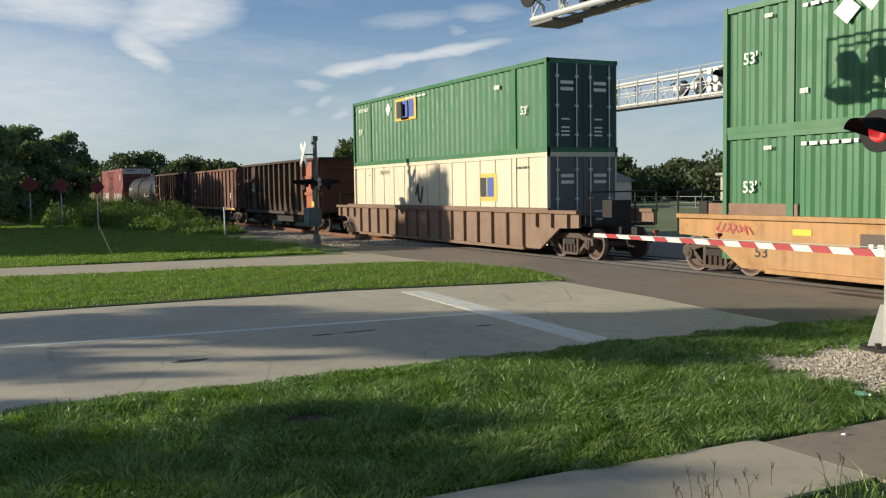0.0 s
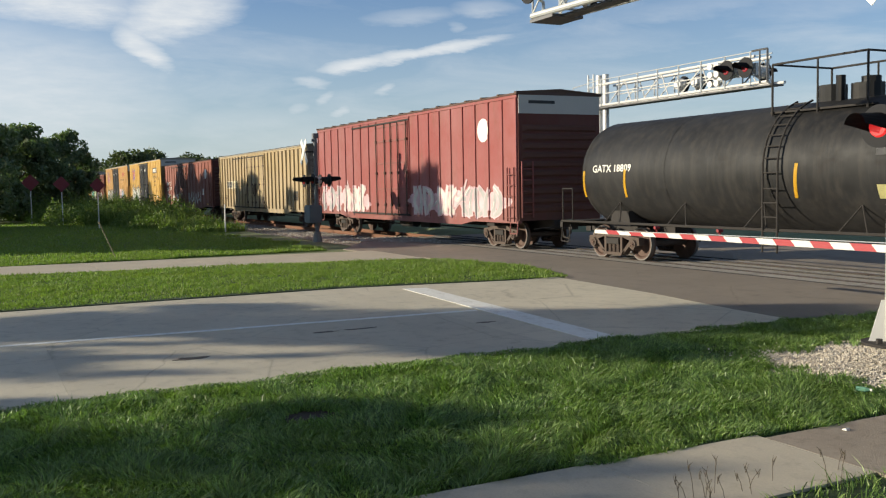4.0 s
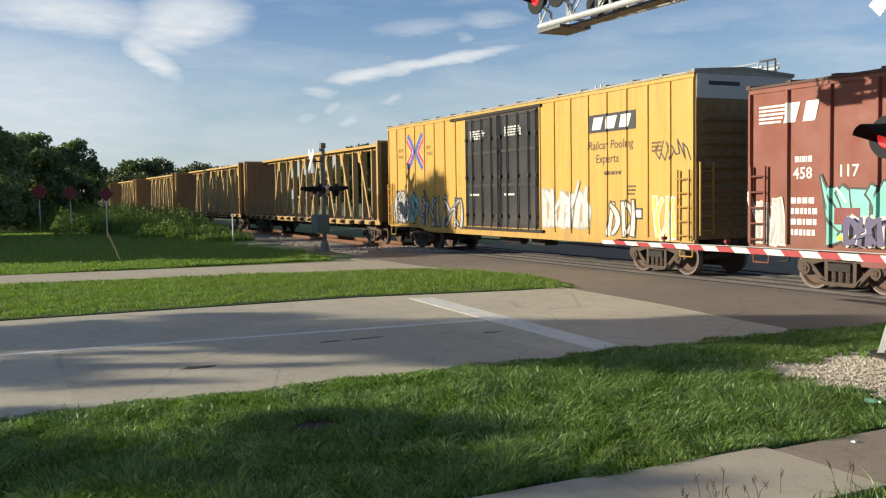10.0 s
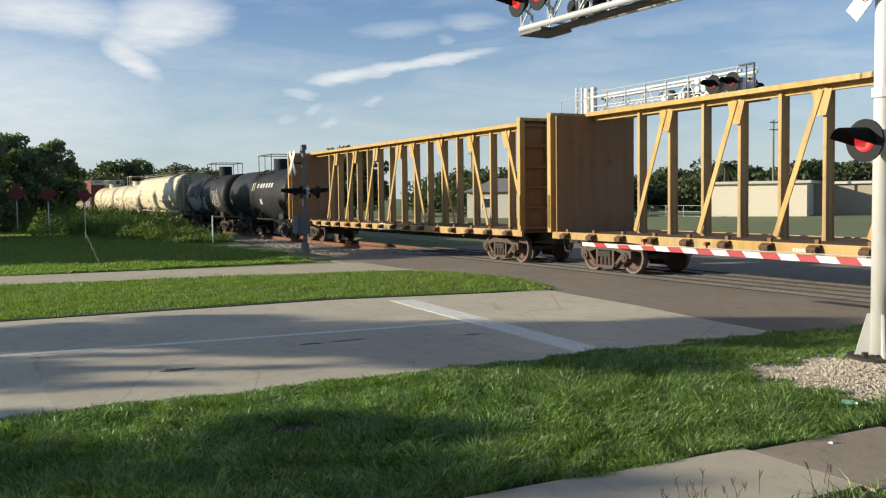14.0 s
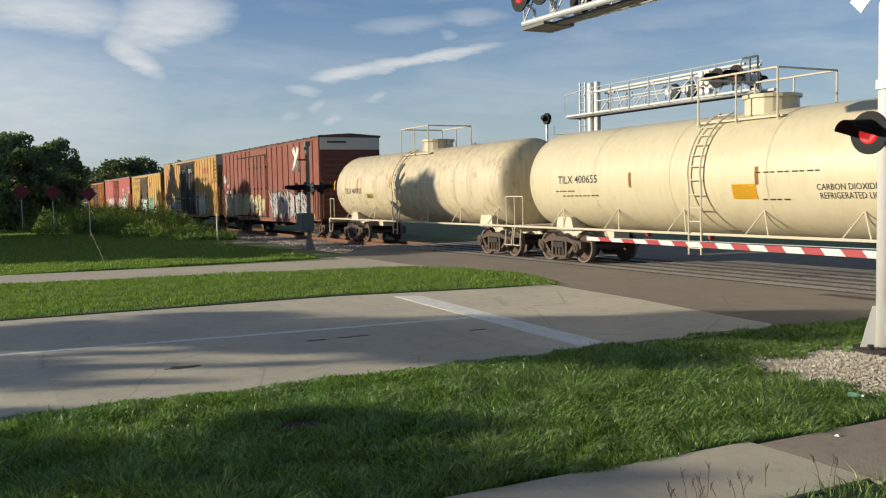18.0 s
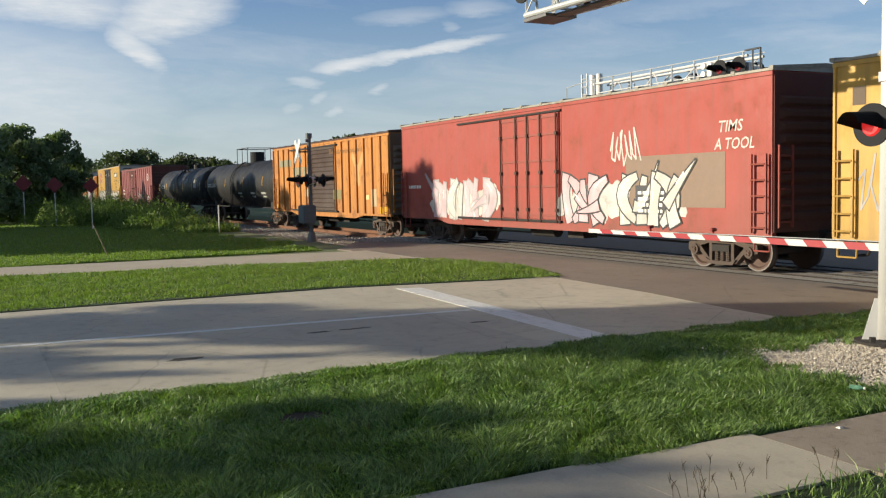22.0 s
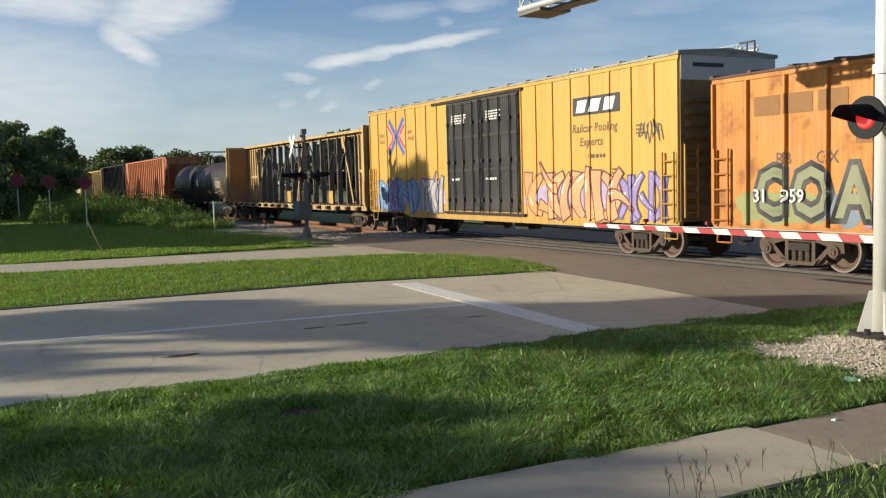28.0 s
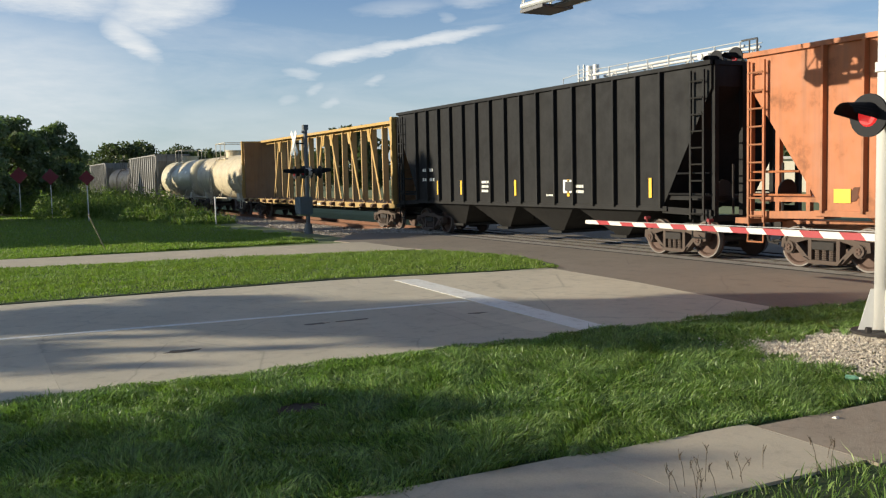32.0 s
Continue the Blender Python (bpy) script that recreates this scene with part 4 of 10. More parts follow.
def arrow_x(car, cx, cz, w, h, red, blue, y=-1.656):
    """The crossed arrows of the pool cars: a red chevron from either side, bordered white, between blue bent bands."""
    k = w * 0.125
    for s in (-1, 1):
        bw, br, bb = bmesh.new(), bmesh.new(), bmesh.new()
        bent = [(cx + s * 0.43 * w, cz + 0.47 * h), (cx + s * 0.09 * w, cz + 0.10 * h), (cx + s * 0.055 * w, cz), (cx + s * 0.09 * w, cz - 0.10 * h), (cx + s * 0.43 * w, cz - 0.47 * h)]
        ribbon(bb, bent, [k] * 5, y - 0.006 + 0.003 * s)
        inner = [(cx + s * 0.50 * w, cz + 0.33 * h), (cx + s * 0.22 * w, cz + 0.05 * h), (cx + s * 0.195 * w, cz), (cx + s * 0.22 * w, cz - 0.05 * h), (cx + s * 0.50 * w, cz - 0.33 * h)]
        ribbon(bw, inner, [k * 1.15] * 5, y)
        ribbon(br, inner, [k * 0.85] * 5, y - 0.012)
        a = part("emblem", bw, WHITE, car, "red and blue crossed-arrow emblem")
        part("emblem_band", br, red, a)
        part("emblem_band", bb, blue, a)


def tank_car(label, trail, lead, material, r=1.46, cz=2.42, band=None, frame=None, dome="rail", ladder_at=0.1, deck=True, head=0.44, jackets=()):
    car = car_thing("tank_car", label, trail, lead)
    L = lead - trail
    h = L / 2
    frame = frame or DARKSTEEL
    bm = bmesh.new()
    n = 40
    xs = [(-h + head * u, v) for u, v in ((0, 0.0), (0.06, 0.35), (0.24, 0.66), (0.52, 0.88), (0.85, 0.98), (1.1, 1.0))]
    prof = xs + [(x, 1.0) for x in np.linspace(-h + 1.2, h - 1.2, 9)] + [(-a, b) for a, b in xs[::-1]]
    rings = []
    for x, k in prof:
        rings.append([bm.verts.new((x, r * k * math.cos(2 * math.pi * i / n), cz + r * k * math.sin(2 * math.pi * i / n))) for i in range(n)] if k else [bm.verts.new((x, 0, cz))])
    for a, b in zip(rings, rings[1:]):
        for i in range(n):
            j = (i + 1) % n
            if len(a) == 1:
                bm.faces.new((a[0], b[i], b[j]))
            elif len(b) == 1:
                bm.faces.new((a[j], a[i], b[0]))
            else:
                bm.faces.new((a[i], a[j], b[j], b[i]))
    tank = part("tank", bm, material, car, smooth=True)
    # weld seams
    for x in np.linspace(-h + head + 0.1, h - head - 0.1, 6):
        bm = bmesh.new()
        cyl(bm, (x - 0.02, 0, cz), (x + 0.02, 0, cz), r + 0.006, n, caps=False)
        part("weld_seam", bm, material, tank, smooth=False)
    # sill and cradle
    bm = bmesh.new()
    box(bm, -h - 0.75, -h + 3.0, -0.28, 0.28, 0.72, 1.02)
    box(bm, h - 3.0, h + 0.75, -0.28, 0.28, 0.72, 1.02)
    for s in (-1, 1):
        for x in (s * (h - 1.75),):
            prism(bm, [(x - 0.45, 0.95), (x + 0.45, 0.95), (x + 0.35, cz - r * 0.72), (x - 0.35, cz - r * 0.72)], -1.15, 1.15)
        box(bm, s * (h + 0.3) - 0.3, s * (h + 0.3) + 0.3, -1.5, 1.5, 1.02, 1.07)
        box(bm, s * (h + 0.62) - 0.06, s * (h + 0.62) + 0.06, -1.5, 1.5, 0.86, 1.02)
    part("stub_sill", bm, frame, car)
    bm = bmesh.new()
    for s in (-1, 1):
        rod(bm, [(-h - 0.6, s * 1.5, 1.05), (h + 0.6, s * 1.5, 1.05)], 0.035)
        for x in np.arange(-h + 1.5, h - 1.0, 2.6):
            rod(bm, [(x, s * 1.5, 1.05), (x + 0.35, s * (r * 0.83), cz - r * 0.55), (x + 0.7, s * 1.5, 1.05)], 0.018)
    part("side_rail", bm, frame, car)
    for s in (-1, 1):
        for y in (-1.45, 1.45):
            bm = bmesh.new()
            rod(bm, [(s * (h + 0.6), y, 1.05), (s * (h + 0.6), y, 2.0), (s * (h + 0.1), y, 2.0), (s * (h + 0.1), y, 1.05)], 0.02)
            part("handrail", bm, frame, car)
        bm = bmesh.new()
        rod(bm, [(s * (h + 0.55), -1.5, 0.95), (s * (h + 0.55), -1.55, 0.45), (s * (h + 0.15), -1.55, 0.45), (s * (h + 0.15), -1.5, 0.95)], 0.018)
        part("step", bm, frame, car)
    # top fittings with a railed platform, and the side ladder
    x0 = ladder_at * L
    bm = bmesh.new()
    top = cz + r
    if dome == "bonnet":
        cyl(bm, (x0 + 0.9, 0, top - 0.12), (x0 + 0.9, 0, top + 0.62), 0.46, 20)
        cyl(bm, (x0 - 0.3, 0.2, top - 0.1), (x0 - 0.3, 0.2, top + 0.25), 0.2, 12)
    elif dome == "dish":
        cyl(bm, (x0 + 0.9, 0, top - 0.12), (x0 + 0.9, 0, top + 0.28), 0.62, 20)
        cyl(bm, (x0 + 0.9, 0, top + 0.28), (x0 + 0.9, 0, top + 0.36), 0.68, 20)
    else:
        cyl(bm, (x0 + 0.3, 0, top - 0.12), (x0 + 0.3, 0, top + 0.34), 0.3, 14)
        cyl(bm, (x0 + 1.2, 0, top - 0.12), (x0 + 1.2, 0, top + 0.3), 0.34, 14)
        cyl(bm, (x0 + 0.75, -0.3, top - 0.1), (x0 + 0.75, -0.3, top + 0.5), 0.1, 8)
        cyl(bm, (x0 + 1.2, 0.1, top + 0.3), (x0 + 1.2, 0.1, top + 0.45), 0.2, 10)
    part("manway", bm, material if dome != "bonnet" else MATBLACK, car)
    xa, xb, hz = x0 - 0.55, x0 + 1.95, top + 0.85
    for y in (-0.95, 0.95):
        bm = bmesh.new()
        rod(bm, [(xa, y, top - 0.3), (xa, y, hz), (xb, y, hz), (xb, y, top - 0.3)], 0.025)
        rod(bm, [((xa + xb) / 2, y, top - 0.3), ((xa + xb) / 2, y, hz)], 0.022)
        part("platform_rail", bm, frame, car)
    for x in (xa, xb):
        rod_key = ("endrail", frame.name)
        if rod_key not in SHARED:
            bm = bmesh.new()
            cyl(bm, (0, -0.95, 0), (0, 0.95, 0), 0.025, 6)
            SHARED[rod_key] = mesh_of(bm, "end_rail", frame)
        piece("end_rail", SHARED[rod_key], car, pose(x, 0, hz))
    for s in (-1, 1):
        box_piece("walkway", car, frame, xa - 0.1, xb + 0.1, s * 0.62 - 0.3, s * 0.62 + 0.3, top - 0.24, top - 0.2)
    bm = bmesh.new()
    xl = x0 - 0.25
    arc = [(xl, -1.55, 0.55), (xl, -1.55, cz - 0.3)] + [(xl, -(r + 0.09) * math.cos(a), cz + (r + 0.09) * math.sin(a)) for a in np.linspace(0.05, 1.25, 8)]
    for k in (0, 0.42):
        rod(bm, [(x + k, y, z) for x, y, z in arc], 0.024)
    pts = [Vector(p) for p in arc]
    for p, q in zip(pts, pts[1:]):
        m = max(1, round((q - p).length / 0.32))
        for i in range(m):
            c = p.lerp(q, (i + 0.5) / m)
            cyl(bm, c, c + Vector((0.42, 0, 0)), 0.016, 5)
    part("ladder", bm, frame, car)
    if band:
        for bx, bw in band:
            bm = bmesh.new()
            cyl(bm, (bx * L - bw / 2, 0, cz), (bx * L + bw / 2, 0, cz), r + 0.014, n, caps=False)
            part("band", bm, material, car)
    trucks(car, (-h + 1.35, h - 1.35))
    couplers(car, h + 0.75)
    return car, h, r, cz


def on_tank(r, cz, z):
    """How far the side of a tank stands from the middle at the height z."""
    return -math.sqrt(max(0.01, r * r - (z - cz) ** 2))


def tank_text(car, words, x, z, size, material, r, cz, wide=0.9):
    ob = lettering(car, words, x, z, size, material, 0.0, wide)
    for v in ob.data.vertices:
        v.co.y = on_tank(r + 0.006, cz, v.co.z)
    return ob


def tank_patch(car, x, z, w, h, material, r, cz, name="plate", slant=0.0):
    bm = bmesh.new()
    n = 5
    f, b = [], []
    for i in range(n + 1):
        zz = z + h * i / n
        sx = slant * i / n
        y = on_tank(r + 0.008, cz, zz)
        f.append((bm.verts.new((x + sx, y, zz)), bm.verts.new((x + w + sx, y, zz))))
    for (a, c), (d, e) in zip(f, f[1:]):
        bm.faces.new((a, c, e, d))
    bmesh.ops.solidify(bm, geom=list(bm.faces), thickness=0.005)
    return part(name, bm, material, car)


def bend_to_tank(ob, r, cz):
    """Lays painted marks onto the round side of a tank, cut into narrow strips so that they follow the curve."""
    for o in (ob, *ob.children):
        bm = bmesh.new()
        bm.from_mesh(o.data)
        zs = [v.co.z for v in bm.verts]
        for z in np.arange(min(zs) + 0.05, max(zs), 0.09):
            bmesh.ops.bisect_plane(bm, geom=bm.verts[:] + bm.edges[:] + bm.faces[:], plane_co=(0, 0, z), plane_no=(0, 0, 1))
        for v in bm.verts:
            v.co.y = on_tank(r, cz, v.co.z) + (v.co.y + 1.655) * 0.4 - 0.008
        bm.to_mesh(o.data)
        bm.free()


def centerbeam(label, trail, lead, yellow, panel, deckmat, style=0, seed=0, posts=None):
    posts = posts or CBPOST
    car = car_thing("centerbeam_flatcar", label, trail, lead)
    L = lead - trail
    h = L / 2
    rng = random.Random(seed)
    # deck with a side sill that deepens in the middle
    bm = bmesh.new()
    box(bm, -h, h, -1.42, 1.42, 1.0, 1.08)
    part("deck", bm, deckmat, car)
    bm = bmesh.new()
    for s in (-1, 1):
        y0, y1 = sorted((s * 1.50, s * 1.42))
        prism(bm, [(-h, 1.10), (-h, 0.90), (-h + 3.6, 0.90), (-h + 4.2, 0.86), (h - 4.2, 0.86), (h - 3.6, 0.90), (h, 0.90), (h, 1.10)], y0, y1)
    sill = part("side_sill", bm, yellow, car)
    bm = bmesh.new()
    box(bm, -h - 0.2, h + 0.2, -0.35, 0.35, 0.62, 1.0)
    for x in np.linspace(-h + 4, h - 4, 9):
        box(bm, x - 0.06, x + 0.06, -1.4, 1.4, 0.78, 1.0)
    part("underframe", bm, DARKSTEEL, car)
    # strap winches along the sill
    if "winch" not in SHARED:
        bm = bmesh.new()
        box(bm, -0.14, 0.14, -0.05, 0.04, -0.04, 0.10)
        cyl(bm, (-0.12, -0.09, 0.0), (0.12, -0.09, 0.0), 0.075, 8)
        cyl(bm, (0.02, -0.16, -0.02), (0.02, -0.03, -0.02), 0.05, 6)
        SHARED["winch"] = mesh_of(bm, "winch", plain("winch_steel", (0.11, 0.06, 0.035), 0.8, 0.1, 0.5))
        bm = bmesh.new()
        box(bm, -0.05, 0.05, -0.04, 0.04, 0, 0.09)
        SHARED["bracket"] = mesh_of(bm, "strap_bracket", plain("rusty_bracket", (0.20, 0.11, 0.06), 0.8, 0.1, 0.4))
    n = 18
    for i in range(n):
        x = -h + 0.75 + i * (L - 1.5) / (n - 1)
        piece("winch", SHARED["winch"], car, pose(x, -1.53, 0.98))
        piece("strap_bracket", SHARED["bracket"], car, pose(x, -1.46, 1.10))
    # end bulkheads
    top = 4.52
    for s in (-1, 1):
        bm = bmesh.new()
        x = s * (h - 0.12)
        box(bm, min(x, x - s * 0.05), max(x, x - s * 0.05), -1.44, 1.44, 1.08, top)
        b = part("bulkhead", bm, panel, car, "weathered plywood-brown end bulkhead")
        bm = bmesh.new()
        box(bm, s * h - 0.16, s * h + 0.05, -1.56, 1.56, top, top + 0.09)
        part("bulkhead_cap", bm, yellow, b)
        for y in (-1.47, 1.47):
            box_piece("bulkhead_post", b, yellow, s * h - 0.15, s * h + 0.02, y - 0.09, y + 0.09, 1.08, top)
        for y in (-0.5, 0.5):
            box_piece("bulkhead_post", b, panel, min(s * h, s * (h - 0.1)), max(s * h, s * (h - 0.1)), y - 0.06, y + 0.06, 1.08, top)
        for k in range(6):
            z = 1.12 + k * (top - 1.3) / 5
            box_piece("bulkhead_rib", b, panel, min(s * h, s * (h - 0.11)), max(s * h, s * (h - 0.11)), -1.4, 1.4, z, z + 0.09)
        bm = bmesh.new()
        rod(bm, [(s * (h + 0.05), -1.5, 1.2), (s * (h + 0.05), -1.6, 1.25), (s * (h + 0.05), -1.6, 2.2)], 0.02)
        part("handrail", bm, yellow, b)
    # the middle beam: top chord, posts, diagonals
    bm = bmesh.new()
    box(bm, -h + 0.1, h - 0.1, -0.36, 0.36, 4.52, 4.64)
    box(bm, -h + 0.1, h - 0.1, -0.06, 0.06, 4.40, 4.53)
    part("top_chord", bm, yellow, car)
    if style == 1:
        for a, b in ((-h + 0.3, -h + 2.4), (h - 3.9, h - 0.6)):
            bm = bmesh.new()
            box(bm, a, b, -0.1, 0.1, 1.08, 4.4)
            for x in np.linspace(a, b, 5):
                box(bm, x - 0.05, x + 0.05, -0.19, -0.1, 1.08, 4.4)
            box(bm, a, b, -0.16, -0.1, 2.6, 2.75)
            part("centre_panel", bm, yellow, car, "pale yellow steel centre panel")
    m = 16 if style == 0 else 14
    xs = [-h + 2.3 + i * (L - 4.0) / (m - 1) for i in range(m)] if style == 0 else [-h + 3.0 + i * (L - 7.5) / (m - 1) for i in range(m)]
    key = ("post", yellow.name, style)
    if key not in SHARED:
        bm = bmesh.new()
        w, q = (0.047, 0.135) if style == 0 else (0.05, 0.13)
        prism(bm, [(-w * 1.35, 0), (w * 1.35, 0), (w * 1.05, 0.28), (w, 3.4), (-w, 3.4), (-w * 1.05, 0.28)], -q, -q + 0.05)
        prism(bm, [(-w * 1.35, 0), (w * 1.35, 0), (w * 1.05, 0.28), (w, 3.4), (-w, 3.4), (-w * 1.05, 0.28)], q - 0.05, q)
        box(bm, -w * 0.8, w * 0.8, -q + 0.05, q - 0.05, 0, 3.4)
        SHARED[key] = mesh_of(bm, "post", posts or yellow)
    for x in xs:
        piece("post", SHARED[key], car, pose(x, 0, 1.08))
    step = xs[1] - xs[0]
    for i in range(0, m - 1):
        if style == 1 and i % 3:
            continue
        left = i < m // 2
        if i % 2 == 0:
            a, b = xs[i], xs[i + 1]
            bm = bmesh.new()
            up = (a, b) if left else (b, a)
            beam(bm, (up[0], -0.26, 1.15), (up[1], -0.26, 4.42), 0.14, 0.03)
            prism(bm, [(up[1] - 0.28, 4.42), (up[1] + 0.28, 4.42), (up[1] + 0.12, 3.85), (up[1] - 0.12, 3.85)], -0.25, -0.23)
            part("diagonal", bm, yellow, car)
    small_print(car, [(1.2, 0.91, 1.6, 0.14, 1), (-2.5, 0.92, 0.5, 0.12, 1)], WHITE, -1.506, seed)
    plate(car, 0.4, 0.86, 0.5, 0.26, WHITETAPE, -1.506, "sign")
    if style == 0:
        bm = bmesh.new()
        bars(bm, 0, 0, 1.2, 2.2, 9, 0, rng)
        me = mesh_of(bm, "bulkhead_print", plain("faint_print", (0.10, 0.07, 0.04)))
        for k in (-1.25, 0.15):
            ob = piece("stencil", me, car, Matrix(((0, 0, 0, -h + 0.175), (-0.9, 0, 0, k + 1.1), (0, 0, 1, 1.6), (0, 0, 0, 1))) @ pose(0, 0, 0))
    trucks(car, (-h + 2.0, h - 2.0))
    couplers(car, h + 0.3)
    return car, h


def gondola(label, trail, lead, top, body, rim, ribmat, ends=(None, None), ribs=13, taper=False, sillmat=None, sill=1.0, wide=1.52):
    car = car_thing("gondola", label, trail, lead)
    L = lead - trail
    h = L / 2
    t = 0.06
    Y = wide - (0.17 if taper else 0.08)
    for name, y0, y1, za, zb in (("side_wall", -Y, -Y + t, sill, top), ("side_wall", Y - t, Y, sill, top), ("floor_sheet", -Y + t, Y - t, sill - 0.02, sill + 0.05)):
        bm = bmesh.new()
        box(bm, -h, h, y0, y1, za, zb)
        part(name, bm, body, car)
    for s, em in zip((-1, 1), ends):
        bm = bmesh.new()
        box(bm, min(s * h, s * (h - t)), max(s * h, s * (h - t)), -Y + t, Y - t, sill, top)
        e = part("end_wall", bm, em or body, car)
        for k in range(4):
            z = sill + 0.3 + k * (top - sill - 0.5) / 3.4
            box_piece("end_rib", e, em or body, min(s * h, s * (h + 0.09)), max(s * h, s * (h + 0.09)), -Y, Y, z, z + 0.13)
        if em:
            em = ends[2] if len(ends) > 2 and s > 0 else em
            bm = bmesh.new()
            x0, x1 = sorted((s * (h - 0.95), s * h))
            box(bm, x0, x1, -Y - 0.02, -Y, sill, top - 0.05)
            part("end_panel", bm, em, e)
            x2, x3 = sorted((s * (h - 2.55), s * (h - 0.98)))
            if s > 0 and len(ends) > 2:
                bm = bmesh.new()
                box(bm, x2, x3, -Y - 0.012, -Y, sill, top - 0.05)
                part("end_panel", bm, em, e)
            for k in range(2):
                z = sill + 0.92 + k * 0.84
                box_piece("end_rib", e, em, x0, x1, -Y - 0.12, -Y - 0.02, z, z + 0.14)
                box_piece("end_rib", e, body if s < 0 else em, x2, x3, -Y - 0.10, -Y, z, z + 0.15)
    bm = bmesh.new()
    for s in (-1, 1):
        y0, y1 = sorted((s * (wide + 0.03), s * (Y - t)))
        box(bm, -h - 0.05, h + 0.05, y0, y1, top, top + 0.12)
    for s in (-1, 1):
        box(bm, min(s * h, s * (h + 0.1)), max(s * h, s * (h + 0.1)), -wide, wide, top, top + 0.12)
    part("top_rim", bm, rim, car)
    k = ("gonrib", ribmat.name, taper, round(top, 2))
    if k not in SHARED:
        bm = bmesh.new()
        if taper:
            prof = [(0, top), (-0.2, top), (-0.2, sill + 1.0), (-0.17, sill + 0.5), (-0.10, sill + 0.1), (-0.04, sill - 0.2), (0, sill - 0.2)]
            hull(bm, [[(x, y, z) for y, z in prof] for x in (-0.055, 0.055)])
        else:
            prism(bm, [(-0.075, top), (0.075, top), (0.075, sill), (-0.075, sill)], -0.10, 0)
        SHARED[k] = mesh_of(bm, "side_post", ribmat)
    if taper:
        n = round((L - 5.2) / 1.04)
        spots = [-h + 0.06, -h + 0.97] + [-h + 2.6 + i * (L - 5.2) / n for i in range(n + 1)] + [h - 0.97, h - 0.06]
    else:
        spots = [-h + 0.12 + i * (L - 0.24) / (ribs - 1) for i in range(ribs)]
    for x in spots:
        piece("side_post", SHARED[k], car, pose(x, -Y, 0))
    bm = bmesh.new()
    for s in (-1, 1):
        y0, y1 = sorted((s * (wide + 0.01), s * (Y - 0.05)))
        box(bm, -h, h, y0, y1, sill - 0.13, sill + 0.03)
    part("side_sill", bm, sillmat or body, car)
    bm = bmesh.new()
    box(bm, -h - 0.1, h + 0.1, -0.3, 0.3, 0.6, sill)
    # sloping belly between the trucks
    prism(bm, [(-h + 3.0, sill - 0.1), (h - 3.0, sill - 0.1), (h - 3.8, 0.42), (-h + 3.8, 0.42)], -1.1, 1.1)
    part("underframe", bm, DARKSTEEL, car)
    ladder(car, h - 0.3, -wide - 0.06, sill - 0.1, top - 0.1, ribmat, 9)
    if not taper:
        ladder(car, -h + 0.3, -wide - 0.06, sill - 0.1, sill + 1.5, ribmat, 4)
    steps(car, h, ribmat, sill)
    trucks(car, (-h + 1.75, h - 1.75))
    couplers(car, h + 0.3)
    return car, h


